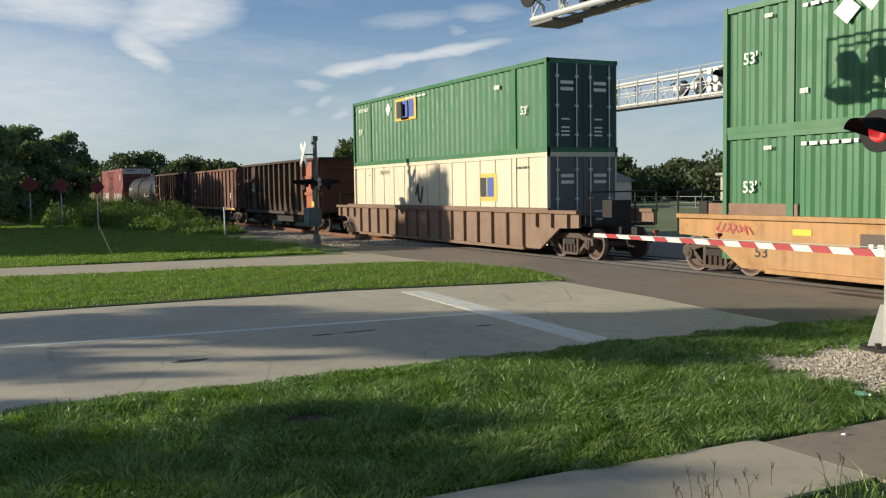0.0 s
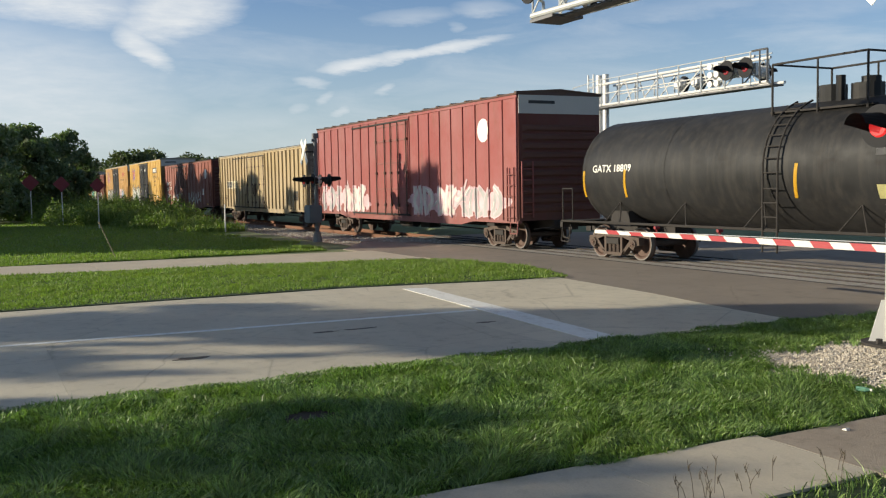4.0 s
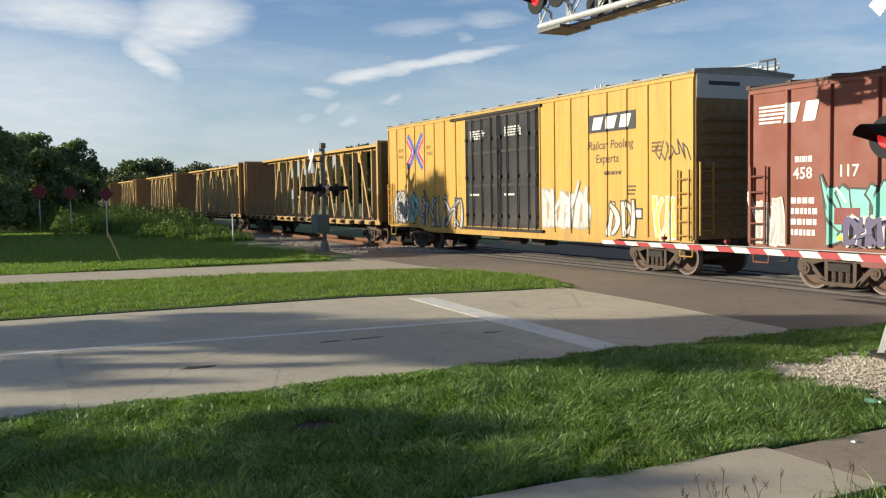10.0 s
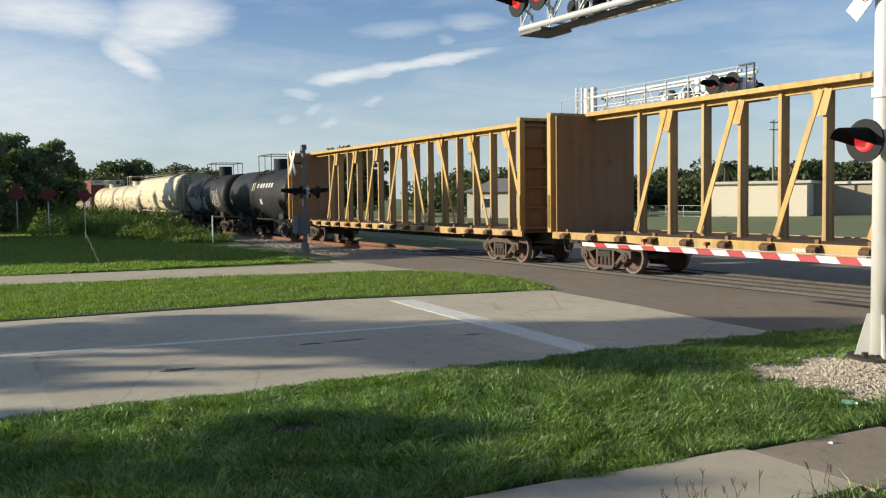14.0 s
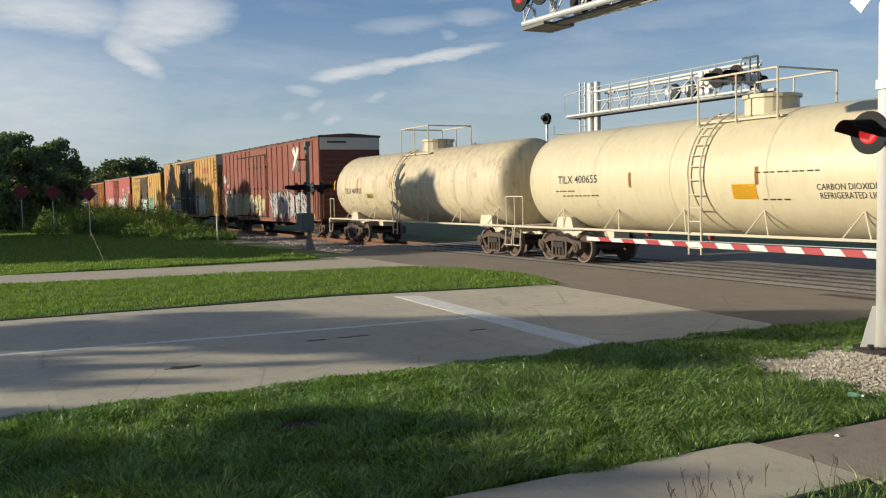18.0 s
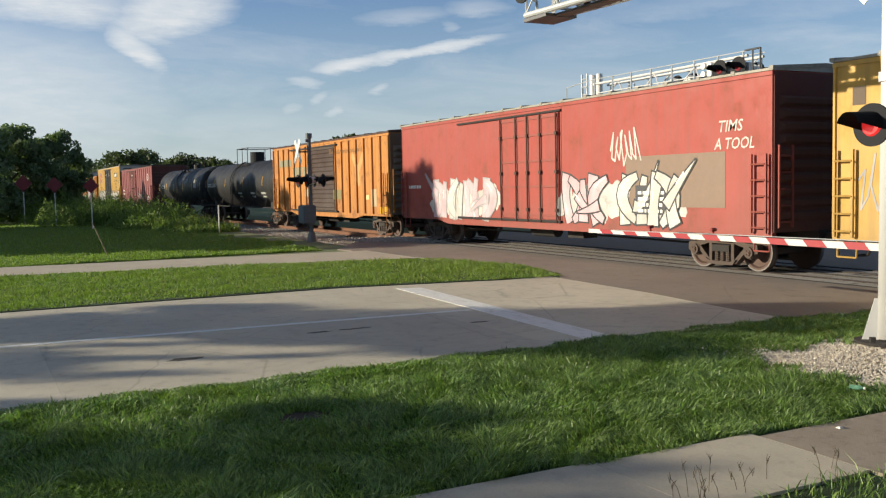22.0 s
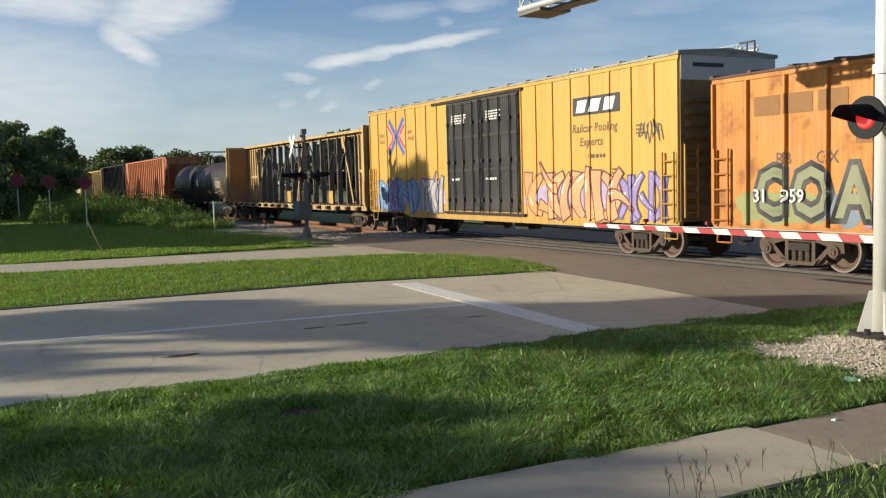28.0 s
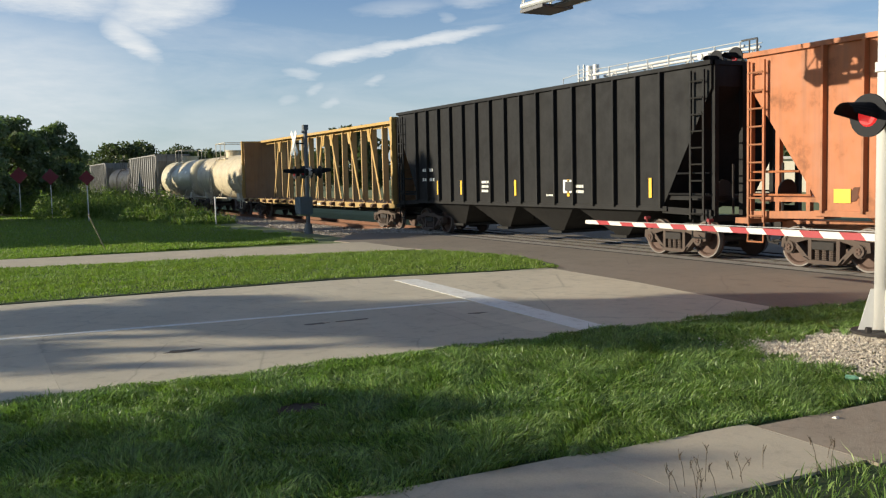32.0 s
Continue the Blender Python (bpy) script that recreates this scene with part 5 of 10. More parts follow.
def open_hopper(label, trail, lead, body, ribs, slope, bins, top=4.62, sill=1.25, ladders=True, covered=False):
    """A ribbed hopper car: sides to the top, end sheets that slope down inwards, bins below."""
    car = car_thing("hopper_car", label, trail, lead)
    L = lead - trail
    h = L / 2
    Y = 1.50
    bm = bmesh.new()
    for s in (-1, 1):
        y0, y1 = sorted((s * Y, s * (Y - 0.06)))
        prism(bm, [(-h, top), (h, top), (h, top - 0.55), (h - slope, sill), (-h + slope, sill), (-h, top - 0.55)], y0, y1)
    part("body", bm, body, car)
    for s in (-1, 1):
        bm = bmesh.new()
        pts = [(s * h, top), (s * h, top - 0.5), (s * (h - slope), sill), (s * (h - slope - 0.06), sill), (s * (h - 0.06), top - 0.45), (s * (h - 0.06), top)]
        prism(bm, pts, -Y + 0.06, Y - 0.06)
        part("slope_sheet", bm, body, car)
    bm = bmesh.new()
    for s in (-1, 1):
        y0, y1 = sorted((s * (Y + 0.08), s * (Y - 0.06)))
        box(bm, -h - 0.05, h + 0.05, y0, y1, top, top + 0.1)
        box(bm, min(s * h, s * (h + 0.05)), max(s * h, s * (h + 0.05)), -Y, Y, top, top + 0.1)
    if covered:
        box(bm, -h, h, -Y + 0.05, Y - 0.05, top + 0.02, top + 0.08)
    part("top_rim", bm, body, car)
    if covered is False:
        bm = bmesh.new()
        box(bm, -h + 0.3, h - 0.3, -Y + 0.08, Y - 0.08, sill + 0.2, sill + 0.3)
        part("floor_sheet", bm, body, car)
    hrib = top - sill
    me = rib_mesh(hrib, 0.10, 0.11, body, 0)
    n = ribs
    a, b = -h + slope, h - slope
    for i in range(n):
        piece("rib", me, car, pose(a + (b - a) * i / (n - 1), -Y, sill))
    for s in (-1, 1):
        bm = bmesh.new()
        for y in (-1.38, -0.5, 0.5, 1.38):
            box(bm, s * h - 0.06, s * h + 0.06, y - 0.06, y + 0.06, 1.02, top)
        for y in (-1.46, 1.46):
            beam(bm, (s * h, y, 1.15), (s * (h - slope), y, 1.2), 0.16, 0.1)
            rod(bm, [(s * (h - 0.05), y - 0.05, 1.6), (s * (h - slope * 0.85), y - 0.05, 1.6)], 0.025)
            rod(bm, [(s * (h - 0.05), y - 0.05, 2.1), (s * (h - slope * 0.7), y - 0.05, 2.1)], 0.025)
        box(bm, s * h - 0.35, s * h + 0.05, -1.5, 1.5, 0.95, 1.08)
        e = part("end_frame", bm, body, car)
        bm = bmesh.new()
        v = [(s * (h - 0.1), 1.08), (s * (h - slope), sill)]
        rod(bm, [(s * (h - 0.2), -0.6, 1.1), (s * (h - 0.2), -0.6, 2.3)], 0.03)
        cyl(bm, (s * (h - 0.45), -0.7, 1.65), (s * (h - 0.40), -0.7, 1.65), 0.28, 16)
        part("hand_brake", bm, DARKSTEEL, e)
        if ladders:
            ladder(car, s * (h - 0.36), -Y - 0.10, 1.0, top - 0.1, body, 9, 0.44)
    bm = bmesh.new()
    box(bm, -h - 0.1, h + 0.1, -0.28, 0.28, 0.68, 0.98)
    for s in (-1, 1):
        y0, y1 = sorted((s * (Y + 0.05), s * (Y - 0.1)))
        box(bm, a - 0.2, b + 0.2, y0, y1, sill - 0.08, sill + 0.04)
    part("side_sill", bm, body, car)
    for i in range(bins):
        bm = bmesh.new()
        w = (b - a - 1.6) / bins
        x = a + 0.8 + (i + 0.5) * w
        secs = [[(x - w * 0.48, -1.4, sill - 0.05), (x + w * 0.48, -1.4, sill - 0.05), (x + w * 0.48, 1.4, sill - 0.05), (x - w * 0.48, 1.4, sill - 0.05)],
                [(x - 0.25, -0.9, 0.42), (x + 0.25, -0.9, 0.42), (x + 0.25, 0.9, 0.42), (x - 0.25, 0.9, 0.42)]]
        hull(bm, secs)
        box(bm, x - 0.35, x + 0.35, -1.05, 1.05, 0.36, 0.44)
        part("hopper_bin", bm, body, car)
    steps(car, h, body, 0.98)
    trucks(car, (-h + 1.75, h - 1.75))
    couplers(car, h + 0.3)
    return car, h, Y


def covered_hopper(label, trail, lead, body, dark):
    """A covered hopper with bulging sides, a running board along the roof and open ends."""
    car = car_thing("covered_hopper", label, trail, lead)
    L = lead - trail
    h = L / 2
    def section(x, z0, grow=0.0):
        side = [(-1.02, z0), (-1.36, 1.60), (-1.55, 2.15), (-1.60, 2.7), (-1.58, 3.2), (-1.48, 3.7), (-1.25, 4.12), (-0.85, 4.32), (-0.4, 4.38)]
        pts = [(y, max(z, z0)) for y, z in side]
        pts += [(-y, z) for y, z in pts[::-1]]
        return [(x, y, z) for y, z in pts]
    bm = bmesh.new()
    secs = [section(x, z) for x, z in ((-h, 3.5), (-h + 0.12, 3.2), (-h + 1.3, 1.35), (h - 1.3, 1.35), (h - 0.12, 3.2), (h, 3.5))]
    hull(bm, secs)
    part("body", bm, body, car)
    bm = bmesh.new()
    for s in (-1, 1):
        box(bm, -h + 0.9, h - 0.9, min(s * 1.42, s * 1.30), max(s * 1.42, s * 1.30), 1.22, 1.38)
        box(bm, s * h - 0.4, s * h + 0.35, -1.45, 1.45, 0.98, 1.10)
        for y in (-1.2, 1.2):
            beam(bm, (s * (h + 0.25), y, 1.1), (s * (h + 0.05), y, 4.2), 0.14, 0.1)
        beam(bm, (s * (h + 0.25), 0, 1.1), (s * h, 0, 3.6), 0.2, 0.3)
    box(bm, -h - 0.3, h + 0.3, -0.28, 0.28, 0.7, 1.0)
    part("side_sill", bm, body, car)
    # bins in dark grey: the shade under the car is put into their colour
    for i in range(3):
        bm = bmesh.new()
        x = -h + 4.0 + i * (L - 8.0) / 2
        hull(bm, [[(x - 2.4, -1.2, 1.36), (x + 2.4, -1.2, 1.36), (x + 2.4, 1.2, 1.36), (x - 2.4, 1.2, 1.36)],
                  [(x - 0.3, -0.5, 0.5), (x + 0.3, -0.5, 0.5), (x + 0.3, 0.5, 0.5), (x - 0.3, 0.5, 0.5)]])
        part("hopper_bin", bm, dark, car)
    bm = bmesh.new()
    rod(bm, [(-h + 3.2, -0.75, 0.52), (h - 3.2, -0.75, 0.52)], 0.09, 10)
    for x in (-3.6, 0, 3.6):
        cyl(bm, (x - 0.15, -0.75, 0.52), (x + 0.15, -0.75, 0.52), 0.13, 10)
    part("outlet_pipe", bm, body, car, smooth=True)
    bm = bmesh.new()
    for s in (-1, 1):
        rod(bm, [(-h - 0.1, s * 0.95, 4.62), (h + 0.1, s * 0.95, 4.62)], 0.022)
        box(bm, -h - 0.1, h + 0.1, s * 0.85 - 0.24, s * 0.85 + 0.24, 4.44, 4.47)
        for x in np.linspace(-h, h, 14):
            rod(bm, [(x, s * 1.05, 4.3), (x, s * 1.05, 4.62)], 0.03)
    for s in (-1, 1):
        box(bm, s * (h + 0.1) - 0.3, s * (h + 0.1) + 0.3, -1.2, 1.2, 4.44, 4.47)
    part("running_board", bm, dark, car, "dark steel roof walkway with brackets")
    for s in (-1, 1):
        ladder(car, s * (h - 0.12), -1.45, 1.0, 2.4, body, 5)
        ladder(car, s * (h + 0.28), -0.9, 1.1, 4.5, dark, 11, 0.42, "y")
    steps(car, h, body, 1.0)
    trucks(car, (-h + 1.75, h - 1.75))
    couplers(car, h + 0.4)
    return car, h


def container(name, label, car, cx, z, L, H, body, end, waves, group):
    """A corrugated domestic container with posts at the forty-foot points and doors in its leading end."""
    c = car_thing(name, label, car - L / 2 + cx, car + L / 2 + cx)
    tagged(c, category="container", group=group)
    c.location.z = z
    h, Y, n = L / 2, 1.295, waves * 4
    posts = [-6.1, 6.1] if L > 14 else []
    d = 0.042
    top = H - 0.12
    for s in (-1, 1):
        bm = bmesh.new()
        prev = None
        for i in range(n + 1):
            x = -h + 0.12 + (L - 0.24) * (i // 4 + (0, 0.22, 0.5, 0.72)[i % 4] if waves > 20 else i // 4 + (0, 0.02, 0.05, 0.07)[i % 4]) / waves
            x = min(x, h - 0.12)
            y = s * (Y - (d if i % 4 in (1, 2) else 0.0) - 0.006)
            cur = (bm.verts.new((x, y, 0.15)), bm.verts.new((x, y, top)))
            if prev:
                bm.faces.new((prev[0], cur[0], cur[1], prev[1]))
            prev = cur
        part("side_wall", bm, body, c)
    bm = bmesh.new()
    box(bm, -h + 0.1, h - 0.1, -Y + 0.02, Y - 0.02, H - 0.04, H - 0.015)
    part("roof", bm, body, c)
    bm = bmesh.new()
    box(bm, -h, -h + 0.05, -Y + 0.02, Y - 0.02, 0.1, H - 0.03)
    part("end_wall", bm, body, c)
    bm = bmesh.new()
    for s in (-1, 1):
        for x in (-h + 0.06, h - 0.06):
            box(bm, x - 0.06, x + 0.06, s * Y - 0.06, s * Y + 0.06 if s < 0 else s * Y, 0, H)
        box(bm, -h, h, s * Y - 0.05, s * Y + 0.05, 0, 0.16)
        box(bm, -h, h, s * Y - 0.04, s * Y + 0.04, H - 0.13, H)
        for x in posts:
            box(bm, x - 0.10, x + 0.10, s * Y - 0.03, s * Y + 0.03, 0, H)
    for x in (-h, h - 0.1):
        for z0 in (0, H - 0.14):
            box(bm, x, x + 0.1, -Y, Y, z0, z0 + 0.14)
    part("frame", bm, body, c)
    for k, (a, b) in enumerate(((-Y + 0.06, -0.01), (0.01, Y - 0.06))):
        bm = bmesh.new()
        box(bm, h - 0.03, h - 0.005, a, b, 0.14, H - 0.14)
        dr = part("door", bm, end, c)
        for y in (a + 0.25, b - 0.25):
            bm = bmesh.new()
            cyl(bm, (h + 0.03, y, 0.16), (h + 0.03, y, H - 0.16), 0.02, 6)
            for z0 in (0.5, 1.4, 2.3):
                box(bm, h - 0.004, h + 0.05, y - 0.06, y + 0.06, z0, z0 + 0.07)
            part("lock_rod", bm, GALV, dr)
        bm = bmesh.new()
        for z0 in (1.9, 2.1):
            box(bm, h - 0.004, h + 0.002, a + 0.4, b - 0.35, z0, z0 + 0.1)
        for z0 in (0.5, 0.62, 0.74, 1.0):
            box(bm, h - 0.004, h + 0.002, a + 0.42, b - 0.5, z0, z0 + 0.05)
        part("stencil", bm, WHITE, dr)
    return c, h


def well_car(label, trail, lead, body, orange=True):
    car = car_thing("well_car", label, trail, lead)
    L = lead - trail
    h = L / 2
    bm = bmesh.new()
    Y = 1.42
    top = 1.36
    for s in (-1, 1):
        y0, y1 = sorted((s * Y, s * (Y - 0.08)))
        e = 1.6
        prism(bm, [(-h, top), (-h, 0.95), (-h + e - 0.6, 0.92), (-h + e, 0.55), (-h + e + 0.5, 0.24), (h - e - 0.5, 0.24), (h - e, 0.55), (h - e + 0.6, 0.92), (h, 0.95), (h, top)], y0, y1)
    part("side_wall", bm, body, car)
    for s in (-1, 1):
        y0, y1 = sorted((s * (Y + 0.10), s * (Y - 0.16)))
        box_piece("top_chord", car, body, -h, h, y0, y1, top, top + 0.1)
        box_piece("bottom_chord", car, body, -h + 2.9, h - 2.9, y0, y1, 0.18, 0.28)
        if not orange:
            box_piece("top_cap", car, body, -h + 1.5, h - 1.5, s * Y - 0.09, s * Y + 0.09, top + 0.1, top + 0.16)
    if not orange:
        me = rib_mesh(1.06, 0.12, 0.10, body, 0)
        for i in range(15):
            piece("side_post", me, car, pose(-h + 3.0 + i * (L - 6.0) / 14, -Y, 0.28))
        for i in range(3):
            for k in (-1, 1):
                piece("side_post", rib_mesh(0.42, 0.12, 0.10, body, 0), car, pose(k * (h - 0.5 - i * 0.85), -Y, 0.93))
    bm = bmesh.new()
    for s in (-1, 1):
        box(bm, min(s * h, s * (h - 2.3)), max(s * h, s * (h - 2.3)), -1.3, 1.3, 0.98, 1.06)
        box(bm, min(s * (h + 0.6), s * (h - 2.4)), max(s * (h + 0.6), s * (h - 2.4)), -0.35, 0.35, 0.7, 0.98)
        box(bm, s * (h - 2.5) - 0.05, s * (h - 2.5) + 0.05, -1.35, 1.35, 0.3, 1.35)
    box(bm, -h + 2.5, h - 2.5, -1.34, 1.34, 0.2, 0.26)
    part("end_platform", bm, body if orange else DARKSTEEL, car)
    bm = bmesh.new()
    for s in (-1, 1):
        for y in (-1.2, -0.4, 0.4, 1.2):
            rod(bm, [(s * (h + 0.3), y, 1.0), (s * (h + 0.3), y, 2.0)], 0.025)
        rod(bm, [(s * (h + 0.3), -1.2, 2.0), (s * (h + 0.3), 1.2, 2.0)], 0.025)
        box(bm, s * (h + 0.1) - 0.2, s * (h + 0.1) + 0.25, -0.5, 0.2, 1.0, 1.75)
        box(bm, s * (h - 0.4) - 0.5, s * (h - 0.4) + 0.5, -1.25, -0.9, 1.06, 1.3)
    part("railing", bm, DARKSTEEL, car)
    trucks(car, (-h + 0.9, h - 0.9))
    couplers(car, h + 0.5)
    return car, h


# ---- ground, road, track ----
GRASSFLOOR = ground_mat("lawn_soil", (0.025, 0.05, 0.014), (0.045, 0.075, 0.02), 0.5, 0.95, 0.6)
FIELD = ground_mat("far_field_grass", (0.125, 0.165, 0.058), (0.20, 0.235, 0.09), 0.08, 0.95, 0.8, grain=8)
CONCRETE = ground_mat("road_concrete", (0.48, 0.43, 0.33), (0.66, 0.59, 0.45), 0.6, 0.85, 0.6, crack=0.6, spots=0.42)
PATHCON = ground_mat("path_concrete", (0.47, 0.41, 0.31), (0.62, 0.54, 0.405), 0.9, 0.85, 0.4, crack=0.2, spots=0.3)
PATHWORN = ground_mat("worn_brown_paving", (0.26, 0.205, 0.15), (0.40, 0.33, 0.25), 1.1, 0.9, 0.6, crack=0.3, spots=0.5)
ASPHALT = ground_mat("worn_asphalt", (0.21, 0.172, 0.135), (0.325, 0.268, 0.21), 0.35, 0.88, 0.8, crack=0.4, spots=0.4)
BALLASTMAT = ground_mat("ballast_stone", (0.24, 0.21, 0.185), (0.34, 0.30, 0.27), 2.0, 0.95, 0.6, grain=30)
RAILRUST = plain("rail_rust", (0.19, 0.085, 0.045), 0.8, 0.1, 0.35, 4)


def worn_paint():
    m, nd, lk, b = nodes_of("worn_road_paint")
    geo = nd.new("ShaderNodeNewGeometry").outputs["Position"]
    n1, n2 = noise_tex(nd, lk, geo, 5, 8, 0.75), noise_tex(nd, lk, geo, 45, 4)
    c = mixc(nd, lk, n2, (0.74, 0.73, 0.67), (0.86, 0.85, 0.79))
    c = mixc(nd, lk, ramp(nd, lk, n1, [(0.50, (0, 0, 0)), (0.70, (0.75,) * 3)]), c, (0.46, 0.42, 0.34))
    lk.new(c, b.inputs["Base Color"])
    b.inputs["Roughness"].default_value = 0.7
    bumped(nd, lk, b, n2, 0.2, 0.006)
    return m


ROADPAINT = worn_paint()


def slab(name, outline, z0, z1, material, kind="structure", label="", category=""):
    bm = bmesh.new()
    a = [bm.verts.new((x, y, z0)) for x, y in outline]
    b = [bm.verts.new((x, y, z1)) for x, y in outline]
    bm.faces.new(a[::-1])
    bm.faces.new(b)
    n = len(a)
    for i in range(n):
        j = (i + 1) % n
        bm.faces.new((a[i], a[j], b[j], b[i]))
    bmesh.ops.triangulate(bm, faces=[f for f in bm.faces if len(f.verts) > 4])
    ob = part(name, bm, material)
    return tagged(ob, label, category, "", kind)


def ground():
    bm = bmesh.new()
    ys = [(-1500, -0.03), (12.5, -0.03), (13.3, -0.10), (14.4, -0.36), (19.8, -0.36), (21.2, -0.06), (1500, -0.06)]
    xs = [-1500, -400, -150, -36.2, -9.4, 40, 400, 1500]
    rows = [[bm.verts.new((x, y, z if not (-36.2 <= x <= 40 and y > 12.9 and y < 21) else -0.36)) for x in xs] for y, z in ys]
    for a, b in zip(rows, rows[1:]):
        for i in range(len(xs) - 1):
            bm.faces.new((a[i], a[i + 1], b[i + 1], b[i]))
    tagged(part("ground", bm, FIELD), "flat green lawn and field ground", "ground", "", "structure")
    # soil under the near grass
    slab("verge", [(-5.72, -12), (-5.60, 6.0), (-5.40, 12.7), (-9.7, 12.75), (-10.12, 11.2), (-10.14, 6), (-10.14, -12)], -0.06, -0.012, GRASSFLOOR, label="grassy verge between road and pavement", category="lawn")
    slab("verge_strip", [(-4.55, -12), (6.0, -12), (6.0, 13.3), (-4.55, 13.3)], -0.06, -0.012, GRASSFLOOR, label="grass strip beside the concrete pavement", category="lawn")
    slab("island", [(-18.75, -12), (-18.6, 7), (-17.85, 10.6), (-17.85, 11.9), (-18.3, 12.45), (-20.6, 12.9), (-23.2, 12.2), (-24.7, 9.2), (-26.1, 4.8), (-26.8, 0.5), (-26.9, -12)], -0.06, 0.02, GRASSFLOOR, label="mown grass island between road and path", category="lawn")
    slab("asphalt", [(40, 13.4), (-9.7, 12.76), (-10.22, 11.2), (-11.5, 11.3), (-14.2, 11.7), (-17.4, 11.92), (-18.3, 12.5), (-20.6, 12.95), (-23.3, 12.25), (-25.5, 12.05), (-29, 11.6), (-30.4, 11.45),
                     (-33.0, 13.0), (-36.0, 14.9), (-36.0, 15.75), (40, 15.75)], -0.3, -0.004, ASPHALT, label="worn brown-grey asphalt before the crossing", category="road")
    slab("asphalt", [(-36.0, 18.5), (-36, 22), (-33, 25), (-21, 26.5), (-20, 120), (-9, 120), (-9, 24), (10, 21.8), (40, 21.5), (40, 18.5)], -0.3, -0.02, ASPHALT, label="worn asphalt road beyond the track", category="road")
    # concrete road in slabs
    road = thing("road", "grey concrete road in worn slabs", "road", kind="structure")
    ys = [-48 + 6.1 * i for i in range(9)] + [6.9]
    joints = 0.0008
    def x_far(y):
        return -18.75 if y < 7 else -18.75 + (y - 7) * 0.2
    for y0, y1 in zip(ys, ys[1:]):
        for xa, xb in ((x_far(y0), -14.3), (-14.3, -10.16)):
            bm = bmesh.new()
            box(bm, xa + joints, xb - joints, y0 + joints, y1 - joints, -0.2, 0.0)
            part("slab", bm, CONCRETE, road)
    for pts in ([(-18.75, 6.9), (-14.3, 6.9), (-14.3, 11.68), (-17.4, 11.9), (-17.85, 11.95), (-17.85, 10.6)], [(-14.3, 6.9), (-10.16, 6.9), (-10.16, 11.17), (-11.5, 11.28), (-14.3, 11.68)]):
        bm = bmesh.new()
        a = [bm.verts.new((x, y, -0.2)) for x, y in pts]
        b = [bm.verts.new((x, y, 0.0)) for x, y in pts]
        bm.faces.new(a[::-1])
        bm.faces.new(b)
        for i in range(len(a)):
            j = (i + 1) % len(a)
            bm.faces.new((a[i], a[j], b[j], b[i]))
        bmesh.ops.triangulate(bm, faces=[f for f in bm.faces if len(f.verts) > 4])
        part("slab", bm, CONCRETE, road)
    slab("stop_line", [(-17.75, 7.98), (-10.36, 7.50), (-10.36, 7.97), (-17.6, 8.48)], -0.01, 0.005, ROADPAINT, label="broad worn white stop line on concrete", category="road marking")
    slab("centre_line", [(-16.88, -36), (-14.40, 0.2), (-13.86, 7.65), (-14.0, 7.66), (-14.54, 0.2), (-17.02, -36)], -0.01, 0.004, ROADPAINT, label="thin worn white line along the road", category="road marking")
    # far path and near pavement
    path = thing("path", "pale concrete path beside the lawn", "path", kind="structure")
    for i in range(12):
        y0, y1 = -24 + 3 * i + 0.008, -21 + 3 * i - 0.008
        f = lambda y, a, b: a + (b - a) * max(0, y) / 12
        bm = bmesh.new()
        pts = [(f(y0, -30.35, -29.1), y0), (f(y0, -26.8, -25.0), y0), (f(y1, -26.8, -25.0), y1), (f(y1, -30.35, -29.1), y1)]
        hull(bm, [[(x, y, -0.15) for x, y in pts], [(x, y, 0.0) for x, y in pts]])
        part("slab", bm, PATHCON, path)
    walkway = thing("pavement", "grey concrete pavement of square slabs", "pavement", kind="structure")
    for i in range(20):
        y0 = -18.5 + 1.62 * i
        bm = bmesh.new()
        e = 0.28 * max(0, y0 - 3.5) / 4
        hull(bm, [[(-5.72 + e * 0.9, y0 + 0.003, z), (-4.55 + e, y0 + 0.003, z), (-4.55 + e, y0 + 1.617, z), (-5.72 + e * 0.9, y0 + 1.617, z)] for z in (-0.12, 0.012)])
        part("slab", bm, PATHWORN if y0 > 5.7 else PATHCON, walkway)


ground()


